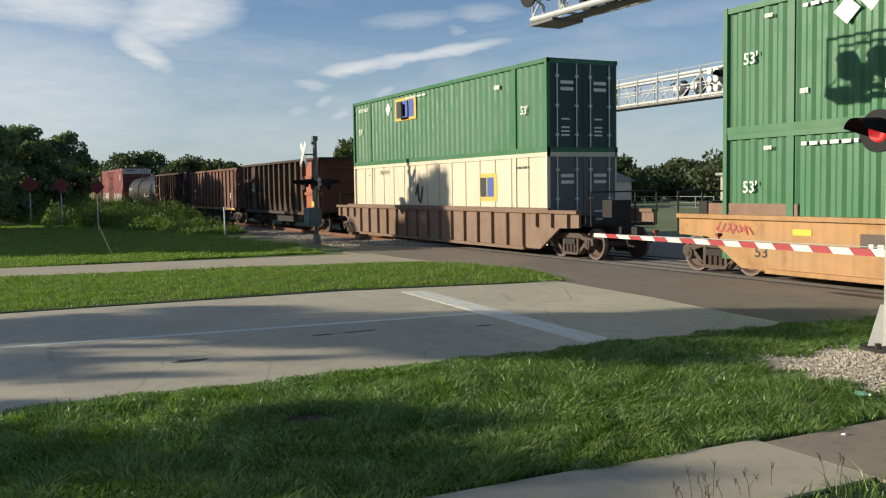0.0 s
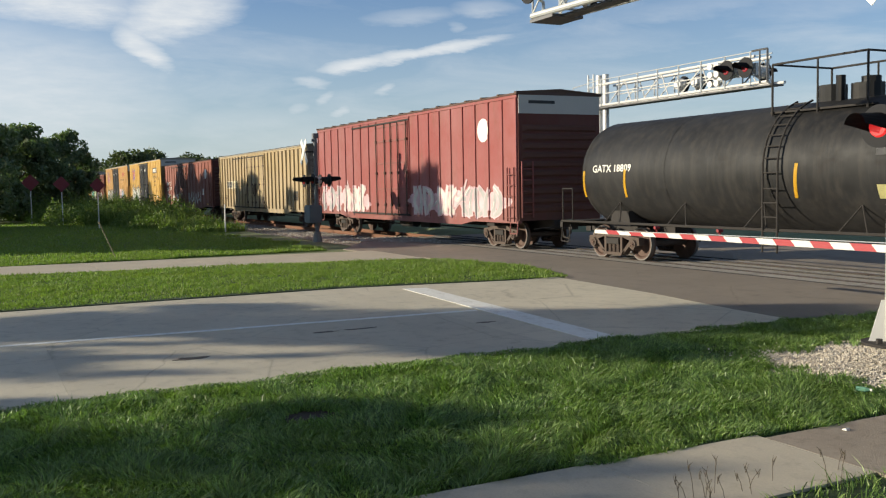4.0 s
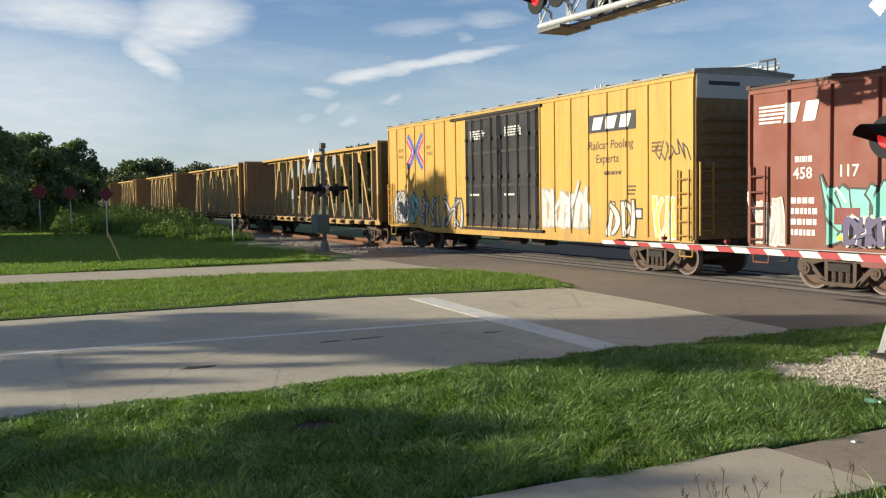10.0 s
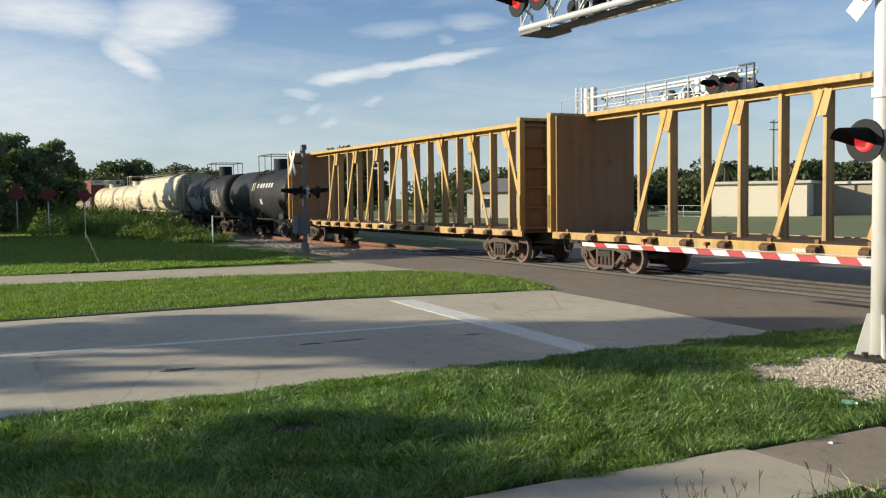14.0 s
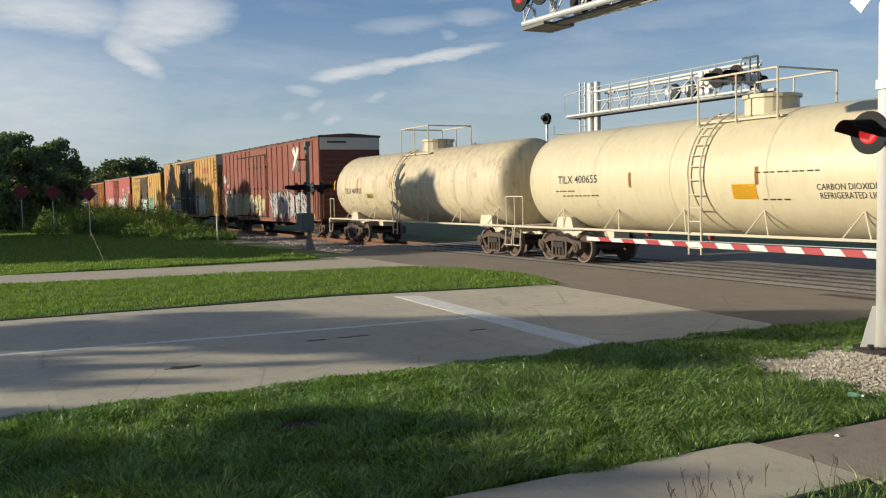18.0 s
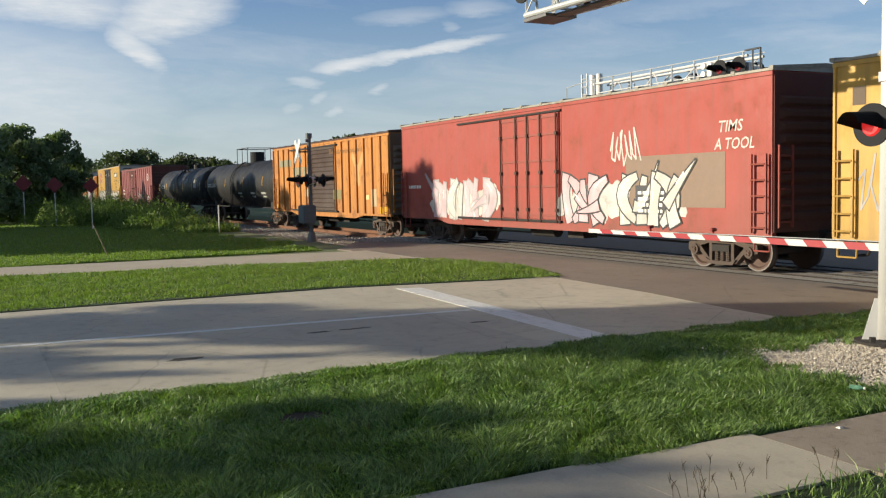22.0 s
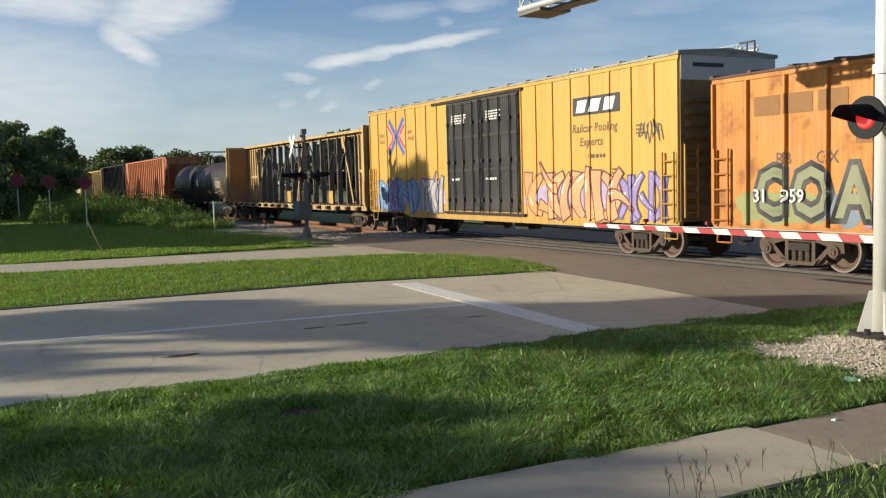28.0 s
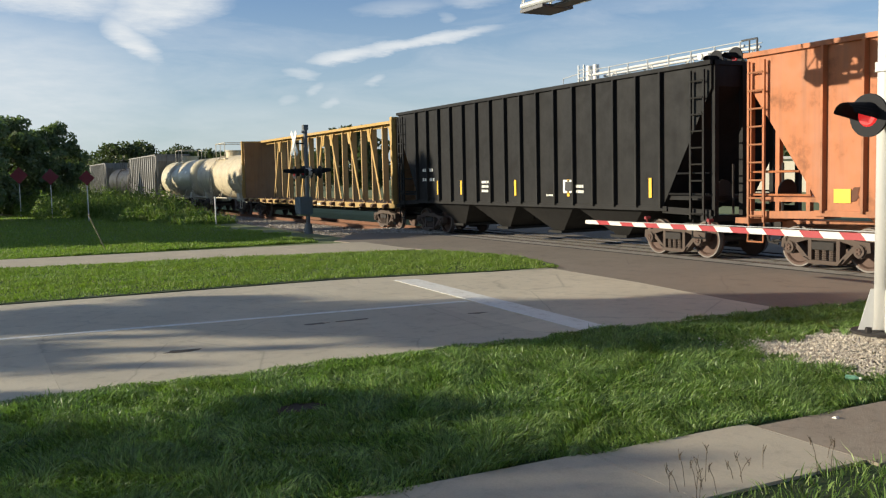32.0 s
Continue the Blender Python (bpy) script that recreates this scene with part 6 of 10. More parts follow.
def railway():
    track = thing("railway_track", "rusty single railway track on ballast", "railway", kind="structure")
    prof = [(-0.07, -0.17), (0.07, -0.17), (0.07, -0.155), (0.012, -0.13), (0.012, -0.045), (0.036, -0.035), (0.036, -0.004), (0.03, 0.0), (-0.03, 0.0), (-0.036, -0.004), (-0.036, -0.035), (-0.012, -0.045), (-0.012, -0.13), (-0.07, -0.155)]
    for s in (-1, 1):
        bm = bmesh.new()
        hull(bm, [[(x, TRACK + s * 0.755 + y, z) for y, z in prof] for x in (-900, 300)])
        part("rail", bm, RAILRUST, track)
        bm = bmesh.new()
        box(bm, -900, 300, TRACK + s * 0.755 - 0.028, TRACK + s * 0.755 + 0.028, -0.001, 0.0012)
        part("rail_head", bm, RAILTOP, track)
    bm = bmesh.new()
    box(bm, -0.12, 0.12, -1.3, 1.3, -0.36, -0.175)
    tie = mesh_of(bm, "tie", plain("creosoted_timber", (0.10, 0.065, 0.045), 0.9, 0, 0.45, 3))
    for i in range(150):
        piece("tie", tie, track, pose(-36.4 - i * 0.54, TRACK, 0, 0, 0, (i * 37 % 7 - 3) * 0.4))
    bm = bmesh.new()
    for x0, x1 in ((-900, -36.0),):
        hull(bm, [[(x, TRACK - 3.6, -0.36), (x, TRACK - 1.75, -0.20), (x, TRACK + 1.75, -0.20), (x, TRACK + 3.4, -0.36)] for x in (x0, x1)])
    part("ballast_bed", bm, BALLASTMAT, track)
    # crossing panels between and beside the rails
    panelmat = ground_mat("crossing_panel", (0.30, 0.27, 0.235), (0.43, 0.39, 0.34), 0.7, 0.85, 0.3)
    cross = thing("crossing", "timber and concrete panels between the rails", "crossing", kind="structure")
    for i in range(16):
        x0 = -36 + i * 2.9
        for y0, y1, drop in ((TRACK - 1.36, TRACK - 0.80, 0.008), (TRACK - 0.66, TRACK - 0.03, 0.022), (TRACK + 0.03, TRACK + 0.69, 0.030), (TRACK + 0.80, TRACK + 1.36, 0.022)):
            bm = bmesh.new()
            box(bm, x0 + 0.03, x0 + 2.87, y0, y1, -0.25, -drop)
            part("panel", bm, panelmat, cross)
    for y0, y1 in ((-1.50, -1.37), (-0.86, -0.66), (-0.05, 0.05), (0.66, 0.86), (1.36, 1.48)):
        bm = bmesh.new()
        box(bm, -36, 40, TRACK + y0, TRACK + y1, -0.2, -0.0015)
        part("rubber_seal", bm, plain("black_rubber_seal", (0.045, 0.038, 0.032), 0.9, 0, 0.4), cross, "dark rubber strip along the rail")
    bm = bmesh.new()
    box(bm, -36, 40, TRACK - 1.37, TRACK + 1.4, -0.36, -0.06)
    part("crossing_base", bm, ASPHALT, cross)


railway()


def scatter_stones(name, label, n, place, size, material, seed):
    """Many small angular stones in one mesh."""
    rng = np.random.default_rng(seed)
    base = np.array([(1, 0, 0), (-1, 0, 0), (0, 1, 0), (0, -1, 0), (0, 0, 1), (0, 0, -1)], float)
    tri = np.array([(0, 2, 4), (2, 1, 4), (1, 3, 4), (3, 0, 4), (2, 0, 5), (1, 2, 5), (3, 1, 5), (0, 3, 5)])
    verts, faces = [], []
    p = place(rng, n)
    n = len(p)
    for i in range(n):
        s = size * rng.uniform(0.5, 1.25)
        q = base * rng.uniform(0.6, 1.2, (6, 1)) * s + rng.normal(0, 0.18 * s, (6, 3))
        a = rng.uniform(0, 6.28)
        c, d = math.cos(a), math.sin(a)
        q = np.stack([q[:, 0] * c - q[:, 1] * d, q[:, 0] * d + q[:, 1] * c, q[:, 2] * 0.8], 1) + p[i]
        verts.append(q)
        faces.append(tri + 6 * i)
    me = raw_mesh(name, np.concatenate(verts).tolist(), np.concatenate(faces).tolist(), material)
    return tagged(new(name, me), label, name.replace("_", " "), "", "stuff")


def stone_mat(name, dark, lite):
    m, nd, lk, b = nodes_of(name)
    geo = nd.new("ShaderNodeNewGeometry")
    c = mixc(nd, lk, geo.outputs["Random Per Island"], dark, lite)
    n = noise_tex(nd, lk, geo.outputs["Position"], 40, 3)
    c = mixc(nd, lk, 0.3, c, mixc(nd, lk, n, tuple(v * 0.6 for v in dark), lite))
    lk.new(c, b.inputs["Base Color"])
    b.inputs["Roughness"].default_value = 0.9
    return m


def ballast_place(rng, n):
    x = -31.2 - rng.uniform(0, 1, n) ** 1.5 * 42
    y = rng.uniform(12.0, 16.4, n)
    ok = y > 12.35 + 0.12 * np.clip(-40 - x, 0, 16) + np.clip(x + 36.5, 0, 6) * 0.62 + 0.25 * np.sin(x * 1.9)
    x, y = x[ok], y[ok]
    z = np.where(y > 15.4, -0.19, np.where(y > 13.6, -0.36 + (y - 13.5) / 1.9 * 0.17, -0.06 - (y - 12.6) * 0.3))
    return np.stack([x, y, np.where(x > -36.2, 0.0, np.maximum(z, -0.2)) + 0.01], 1)


def gravel_place(rng, n):
    """A bed round the mast, with a thin tongue spilt towards the road and stones strewn in the grass."""
    a, r = rng.uniform(0, 6.28, n), np.sqrt(rng.uniform(0, 1, n))
    stray = np.where(rng.uniform(0, 1, n) < 0.10, rng.uniform(1.0, 1.45, n), 1.0)
    r = r * (1.0 + 0.14 * np.sin(3 * a) + 0.10 * np.sin(7 * a + 1)) * stray
    x, y = -7.15 + 1.45 * r * np.cos(a), 9.9 + 2.05 * r * np.sin(a)
    spill = rng.uniform(0, 1, n) < 0.16
    x, y = np.where(spill, -7.75 + rng.normal(0, 0.42, n), x), np.where(spill, 8.75 + rng.normal(0, 0.34, n), y)
    ok = x < -5.95 + 0.02 * y
    x, y, r = x[ok], y[ok], np.minimum(r[ok], 1.0)
    return np.stack([x, y, -0.005 + 0.05 * (1 - r) * rng.uniform(0, 1, len(x))], 1)


scatter_stones("ballast", "loose grey-brown ballast stones beside the rails", 15000, ballast_place, 0.045, stone_mat("ballast_stones", (0.20, 0.17, 0.14), (0.52, 0.465, 0.40)), 3)
scatter_stones("gravel", "bed of pale limestone gravel round the mast", 26000, gravel_place, 0.015, stone_mat("limestone_gravel", (0.42, 0.355, 0.27), (0.80, 0.71, 0.58)), 4)


# ---- grass ----
GRASS = leaf_mat("grass_blades", (0.020, 0.054, 0.013), (0.275, 0.42, 0.13), 0.38, 0.42)
LAWN = leaf_mat("mown_grass_blades", (0.12, 0.19, 0.038), (0.235, 0.335, 0.085), 0.42)


def blades(name, label, n, place, tall, wide, material, seed, bend=0.6, keep=None, stature=None):
    rng = np.random.default_rng(seed)
    p = place(rng, n)
    if keep is not None:
        p = p[keep(p)]
    n = len(p)
    patch = 0.5 + 0.5 * np.sin(p[:, 0] * 1.7 + 1.3 * np.sin(p[:, 1] * 1.1)) * np.sin(p[:, 1] * 1.9 + 1.7 * np.sin(p[:, 0] * 0.9))
    patch = 0.6 * patch + 0.4 * (0.5 + 0.5 * np.sin(p[:, 0] * 5.3 + p[:, 1] * 4.1 + 2 * np.sin(p[:, 1] * 3.7)))
    hgt = tall * (0.35 + 0.95 * patch) * rng.uniform(0.35, 1.45, n) * np.where(rng.uniform(0, 1, n) < 0.05, 1.7, 1.0)
    if stature is not None:
        hgt = hgt * stature(p)
    a = rng.uniform(0, 2 * np.pi, n)
    swirl = 3.1 * np.sin(p[:, 0] * 2.3 + 1.9 * np.sin(p[:, 1] * 1.7)) + 3.1 * np.sin(p[:, 1] * 2.9 + 1.3 * np.sin(p[:, 0] * 3.1))
    b = swirl + rng.normal(0, 0.9, n)
    lean = hgt * bend * rng.uniform(0.1, 1.2, n)
    w = wide * rng.uniform(0.6, 1.4, n)
    dx, dy = np.cos(a) * w, np.sin(a) * w
    lx, ly = np.cos(b) * lean, np.sin(b) * lean
    V = np.empty((n, 5, 3))
    V[:, 0] = p + np.stack([dx, dy, 0 * dx], 1)
    V[:, 1] = p - np.stack([dx, dy, 0 * dx], 1)
    m = p + np.stack([lx * 0.35, ly * 0.35, hgt * 0.6], 1)
    V[:, 2] = m + np.stack([dx, dy, 0 * dx], 1) * 0.75
    V[:, 3] = m - np.stack([dx, dy, 0 * dx], 1) * 0.75
    V[:, 4] = p + np.stack([lx, ly, hgt * (1 - 0.25 * rng.uniform(0, 1, n))], 1)
    F = np.array([(0, 1, 3, 2)])[None] + 5 * np.arange(n)[:, None, None]
    T = np.array([(2, 3, 4)])[None] + 5 * np.arange(n)[:, None, None]
    me = bpy.data.meshes.new(name)
    me.vertices.add(5 * n)
    me.vertices.foreach_set("co", V.reshape(-1))
    idx = np.concatenate([F.reshape(n, 4), T.reshape(n, 3)], 1).reshape(-1)
    me.loops.add(7 * n)
    me.loops.foreach_set("vertex_index", idx.astype(np.int32))
    starts = np.stack([7 * np.arange(n), 7 * np.arange(n) + 4], 1).reshape(-1)
    me.polygons.add(2 * n)
    me.polygons.foreach_set("loop_start", starts.astype(np.int32))
    me.update(calc_edges=True)
    me.materials.append(material)
    return tagged(new(name, me), label, "grass", "", "stuff")


def rect(x0, x1, y0, y1, z=-0.012, nearer=None):
    def f(rng, n):
        x = rng.uniform(x0, x1, n) if nearer is None else x1 - (x1 - x0) * rng.uniform(0, 1, n) ** nearer
        return np.stack([x, rng.uniform(y0, y1, n), np.full(n, z)], 1)
    return f


def verge_keep(p):
    x, y = p[:, 0], p[:, 1]
    edge = 0.10 * np.sin(y * 3.1) + 0.07 * np.sin(y * 7.7 + 1)
    ok = (x > -10.28 + 0.6 * edge + np.clip(y - 11.0, 0, 1) * 0.3) & (x < -5.74 + 0.028 * np.clip(y - 3, 0, 9) + 0.6 * edge)
    g = np.minimum(((x + 7.15) / 1.36) ** 2 + ((y - 9.9) / 1.95) ** 2, ((x + 7.7) / 0.55) ** 2 + ((y - 8.65) / 0.42) ** 2) + 0.3 * np.sin(x * 9) * np.sin(y * 7) + 0.2 * np.sin(x * 23 + y * 5) * np.sin(y * 19)
    d = ((x + 8.3) / 0.17) ** 2 + ((y - 2.75) / 0.22) ** 2 + 0.5 * np.sin(x * 31) * np.sin(y * 27)
    thin = np.sin(x * 61.3) * np.sin(y * 53.7) * np.sin((x + y) * 37.1)
    return ok & (g + 0.25 * thin > 0.9) & (d > 1.0)


def island_keep(p):
    x, y = p[:, 0], p[:, 1]
    near = np.where(y < 7, -18.72, -18.72 + (y - 7) * 0.24) + 0.05 * np.sin(y * 5)
    far = -26.75 + np.clip(y, 0, 13) * 0.155 + np.clip(y - 9, 0, 5) * 0.28
    end = 12.3 + 0.5 * np.sin((x + 18.2) / -5.2 * np.pi)
    return (x < near) & (x > far) & (y < end)


def lawn_keep(p):
    x, y = p[:, 0], p[:, 1]
    return (y < 11.25 + 0.3 * np.sin(x * 1.7) + 0.25 * np.sin(x * 0.63) - 0.02 * np.clip(-36 - x, 0, 12)) & ~((x > -33.5) & (y > 11.2 + (-33.5 - x) * -0.05))


blades("grass", "long unmown green grass on the verge", 350000, rect(-10.5, -5.4, -0.6, 12.7), 0.074, 0.0056, GRASS, 11, 1.5, verge_keep, lambda p: np.clip((p[:, 0] + 10.3) / 0.5, 0.6, 1.0))
blades("grass", "grass strip beside the pavement", 52000, rect(-4.5, 2.4, -3.5, 8.0, -0.012, 1.0), 0.075, 0.0045, GRASS, 12, 1.3)
blades("grass", "short mown grass on the island", 110000, rect(-27, -17.6, -0.3, 13.0, 0.02), 0.062, 0.0075, LAWN, 13, 0.8, island_keep)
blades("grass", "short mown lawn before the hedge", 125000, rect(-75, -30.4, -0.5, 13.2, -0.03, 1.7), 0.085, 0.012, LAWN, 14, 0.7, lawn_keep)


# ---- leaves, trees, hedges ----
def leaf_mesh(name, centres, size, seed, material):
    """One small folded leaf card at each centre, turned at random."""
    rng = np.random.default_rng(seed)
    n = len(centres)
    u = rng.normal(0, 1, (n, 3))
    u /= np.linalg.norm(u, axis=1)[:, None]
    w = np.cross(u, rng.normal(0, 1, (n, 3)))
    w /= np.linalg.norm(w, axis=1)[:, None]
    s = size * rng.uniform(0.55, 1.35, (n, 1))
    V = np.empty((n, 4, 3))
    V[:, 0], V[:, 1], V[:, 2], V[:, 3] = centres - u * s, centres + w * s * 0.5, centres + u * s, centres - w * s * 0.5
    me = bpy.data.meshes.new(name)
    me.vertices.add(4 * n)
    me.vertices.foreach_set("co", V.reshape(-1))
    me.loops.add(4 * n)
    me.loops.foreach_set("vertex_index", np.arange(4 * n, dtype=np.int32))
    me.polygons.add(n)
    me.polygons.foreach_set("loop_start", (4 * np.arange(n)).astype(np.int32))
    me.update(calc_edges=True)
    me.materials.append(material)
    return me


BARK = plain("bark", (0.10, 0.075, 0.055), 0.95, 0, 0.4, 4)
LEAF = leaf_mat("dark_leaves", (0.088, 0.13, 0.078), (0.18, 0.235, 0.125), 0.36)
LEAF2 = leaf_mat("olive_leaves", (0.040, 0.060, 0.030), (0.095, 0.12, 0.055), 0.3)
WEEDS = leaf_mat("weed_leaves", (0.06, 0.115, 0.025), (0.19, 0.26, 0.07), 0.38)


def tree(label, x, y, height, spread, trunk=0.25, n=5000, size=0.22, seed=1, low=0.3, material=None, group="trees"):
    rng = np.random.default_rng(seed)
    t = thing("tree", label, "tree", pose(x, y, -0.05), group)
    bm = bmesh.new()
    bend = rng.normal(0, 0.04 * height, 2)
    top = Vector((bend[0], bend[1], height * 0.62))
    mid = Vector((bend[0] * 0.3, bend[1] * 0.3, height * 0.3))
    cyl(bm, (0, 0, 0), mid, trunk, 8, trunk * 0.75)
    cyl(bm, mid, top, trunk * 0.75, 8, trunk * 0.35)
    clusters = []
    k = 60
    for i in range(k):
        a, q = rng.uniform(0, 6.28), rng.uniform(0, 1)
        z = height * (low + (1 - low) * (0.08 + 0.84 * q))
        r = spread * math.sqrt(max(0.05, 1 - ((q - 0.42) / 0.62) ** 2)) * rng.uniform(0.35, 0.95)
        clusters.append((r * math.cos(a), r * math.sin(a), z, rng.uniform(0.55, 1.0)))
        if i < 12:
            s = mid.lerp(top, rng.uniform(0, 0.9))
            cyl(bm, s, (r * math.cos(a) * 0.85, r * math.sin(a) * 0.85, z), trunk * 0.3, 5, trunk * 0.08)
    part("trunk", bm, BARK, t)
    c = np.array(clusters)
    pick = rng.integers(0, k, n)
    g = rng.normal(0, 1, (n, 3))
    g /= np.linalg.norm(g, axis=1)[:, None]
    rad = (spread * 0.34 * c[pick, 3] * rng.uniform(0.25, 1, n) ** 0.5)[:, None]
    pts = c[pick, :3] + g * rad * np.array([1, 1, 0.75])
    pts[:, 2] = np.maximum(pts[:, 2], height * low * 0.5)
    ob = new("crown", leaf_mesh("crown", pts, size, seed + 50, material or LEAF))
    ob.parent = t
    return t


def hedge(name, label, boxes, n, size, material, seed):
    """A thicket: leaves heaped over humps along its length."""
    rng = np.random.default_rng(seed)
    w = np.array([abs((b[1] - b[0]) * (b[3] - b[2])) for b in boxes])
    pick = rng.choice(len(boxes), n, p=w / w.sum())
    b = np.array(boxes)[pick]
    x = b[:, 0] + (b[:, 1] - b[:, 0]) * rng.uniform(0, 1, n)
    y = b[:, 2] + (b[:, 3] - b[:, 2]) * rng.uniform(0, 1, n)
    hump = 0.55 + 0.3 * np.sin(x * 0.9 + np.sin(y)) * np.sin(y * 1.3 + 2) + 0.2 * np.sin(x * 2.7 + y * 3.1)
    ey = np.minimum((y - b[:, 2]), (b[:, 3] - y))
    fall = np.clip(ey / 1.0 + 0.35, 0, 1)
    z = b[:, 4] * np.clip(hump, 0.2, 1.1) * fall * rng.uniform(0, 1, n) ** 0.45
    return tagged(new(name, leaf_mesh(name, np.stack([x, y, z - 0.03], 1), size, seed, material)), label, "bushes", "", "stuff")


tree("dark dense tree beside the lawn", -64, -1.2, 7.9, 3.4, 0.3, 16000, 0.17, 21, 0.02)
tree("dark dense tree at the edge of the thicket", -80, 3.4, 7.7, 3.4, 0.3, 15000, 0.19, 22, 0.02)
tree("dark leafy tree at the edge of the thicket", -83, 6.9, 7.5, 2.6, 0.3, 13000, 0.18, 23, 0.02)
tree("dark leafy tree at the edge of the thicket", -76, 0.6, 8.0, 3.4, 0.3, 12000, 0.20, 24, 0.02)
hedge("thicket", "sunlit green weeds and brambles beside the track", [(-86, -70, 3.2, 7.0, 1.7), (-56, -47.5, 10.3, 12.3, 0.6), (-97, -62, 4.0, 14.0, 1.9), (-72, -54, 7.5, 12.6, 1.05), (-60, -49, 9.2, 12.2, 0.6), (-100, -74, -3, 8, 2.4)], 80000, 0.08, WEEDS, 31)
def weed_keep(p):
    x, y = p[:, 0], p[:, 1]
    return y > 2.6 + np.clip(x + 84, 0, 60) * 0.215 + 0.5 * np.sin(x * 0.8)


blades("tall_weeds", "tall sunlit grass and weeds beside the track", 64000, rect(-97, -47.5, 2.4, 12.6, -0.05, 1.2), 1.2, 0.018, WEEDS, 33, 0.5, weed_keep, lambda p: np.clip(0.38 + (-50 - p[:, 0]) / 32, 0.38, 1.1))
# trees along and beyond the track
for i, (x, y, h, s) in enumerate([(-190, 27.5, 9.8, 7), (-205, 33, 10.6, 7), (-180, 36.5, 8.6, 5.5), (-215, 45, 10.4, 7), (-175, 42.5, 8.0, 5), (-230, 26, 9.5, 7), (-240, 57, 9.5, 8), (-100, 40.5, 7.8, 4.6), (-170, 60, 7.6, 7),
                                  (-260, 37, 9.5, 8), (-300, 30, 11, 9)]):
    tree("distant broad green tree behind the railway", x, y, h, s, 0.35, 4500, 0.40, 60 + i, 0.15, LEAF2)
rng0 = random.Random(5)
for i in range(22):
    a = radians(28 + i * 1.35)
    d = rng0.uniform(118, 150)
    tree("distant tree in the row behind the houses", -d * math.cos(a), d * math.sin(a), rng0.uniform(4.3, 6.3), rng0.uniform(4.5, 7), 0.3, 3600, 0.34, 90 + i, 0.04, LEAF2, "row of distant trees")
# trees behind the camera's left shoulder, whose shade lies on road, lawn and train
for i, (x, y, h, s, low) in enumerate([(-50.6, -16, 7.7, 2.9, 0.4), (-54, -17.5, 7.7, 3.0, 0.4), (-58, -16.8, 7.7, 3.2, 0.4), (-63, -17, 7.8, 3.2, 0.4), (-68, -17, 7.8, 3.2, 0.4),
                                       (-46.8, -17, 12.3, 2.9, 0.28), (-55.5, -18, 10.6, 1.5, 0.3), (-63.5, -17, 11.6, 1.5, 0.3), (-74.3, -17, 12.5, 1.7, 0.3), (-80.6, -17, 12.7, 1.9, 0.3), (-90, -17, 12.2, 1.7, 0.3),
                                       (-99.5, -17, 12.4, 1.8, 0.3), (-109, -17, 12.6, 1.9, 0.3)]):
    tree("leafy tree on the near lawn", x, y, h, s, 0.25, 7500 if i != 5 else 12000, 0.36 if i < 5 else 0.26, 130 + i, low, LEAF, "trees on the near lawn")


def lobed_tree(label, x, y, top, trunk, lobes, seed, size=0.13):
    """A loose crown of separate boughs: each lobe is a bough's end by offset, height, half width, half height and leaves."""
    rng = np.random.default_rng(seed)
    t = thing("tree", label, "tree", pose(x, y, -0.05), "trees on the near lawn")
    bm = bmesh.new()
    fork = Vector((0, 0, top * 0.42))
    cyl(bm, (0, 0, 0), fork, trunk, 9, trunk * 0.8)
    cyl(bm, fork, (0.1, 0, top * 0.85), trunk * 0.8, 8, trunk * 0.2)
    pts = []
    for dx, z, rx, rz, n in lobes:
        foot = fork.lerp(Vector((0.1, 0, top * 0.85)), min(0.9, max(0.0, (z - 4.5) / (top - 4.5))))
        cyl(bm, foot, (dx * 0.9, 0, z - rz * 0.3), trunk * 0.22, 5, trunk * 0.05)
        g = rng.normal(0, 1, (n, 3))
        g /= np.linalg.norm(g, axis=1)[:, None]
        g *= (rng.uniform(0, 1, n) ** 0.4)[:, None]
        ragged = 1 + 0.22 * np.sin(5 * g[:, 0] + z) * np.sin(4 * g[:, 2] + dx)
        pts.append(g * ragged[:, None] * np.array([rx, 0.55 * rx, rz]) + np.array([dx, 0, z]))
    part("trunk", bm, BARK, t)
    ob = new("crown", leaf_mesh("crown", np.concatenate(pts), size, seed + 7, LEAF))
    ob.parent = t


lobed_tree("broad leafy tree with a loose crown", -25.6, -22, 10.3, 0.22, [(0.0, 8.2, 2.0, 1.3, 3200), (-1.0, 6.8, 1.4, 1.0, 1700), (0.0, 6.5, 0.95, 0.8, 1100), (-0.7, 9.5, 0.8, 0.6, 500), (0.2, 9.55, 0.9, 0.55, 500), (-2.3, 6.75, 0.5, 0.2, 200), (-2.7, 7.45, 0.8, 0.4, 420), (-3.1, 7.3, 0.5, 0.25, 160),
    (1.3, 9.15, 1.0, 0.45, 420), (2.2, 8.3, 1.2, 0.55, 800), (3.4, 8.45, 0.8, 0.36, 300), (1.9, 7.85, 1.3, 0.28, 550), (1.35, 6.8, 0.2, 0.30, 60), (2.5, 6.75, 0.22, 0.30, 65), (2.72, 7.2, 0.2, 0.3, 55), (1.3, 7.3, 0.4, 0.2, 70), (3.7, 6.8, 0.22, 0.32, 60), (2.75, 6.42, 1.35, 0.17, 420)], 211)
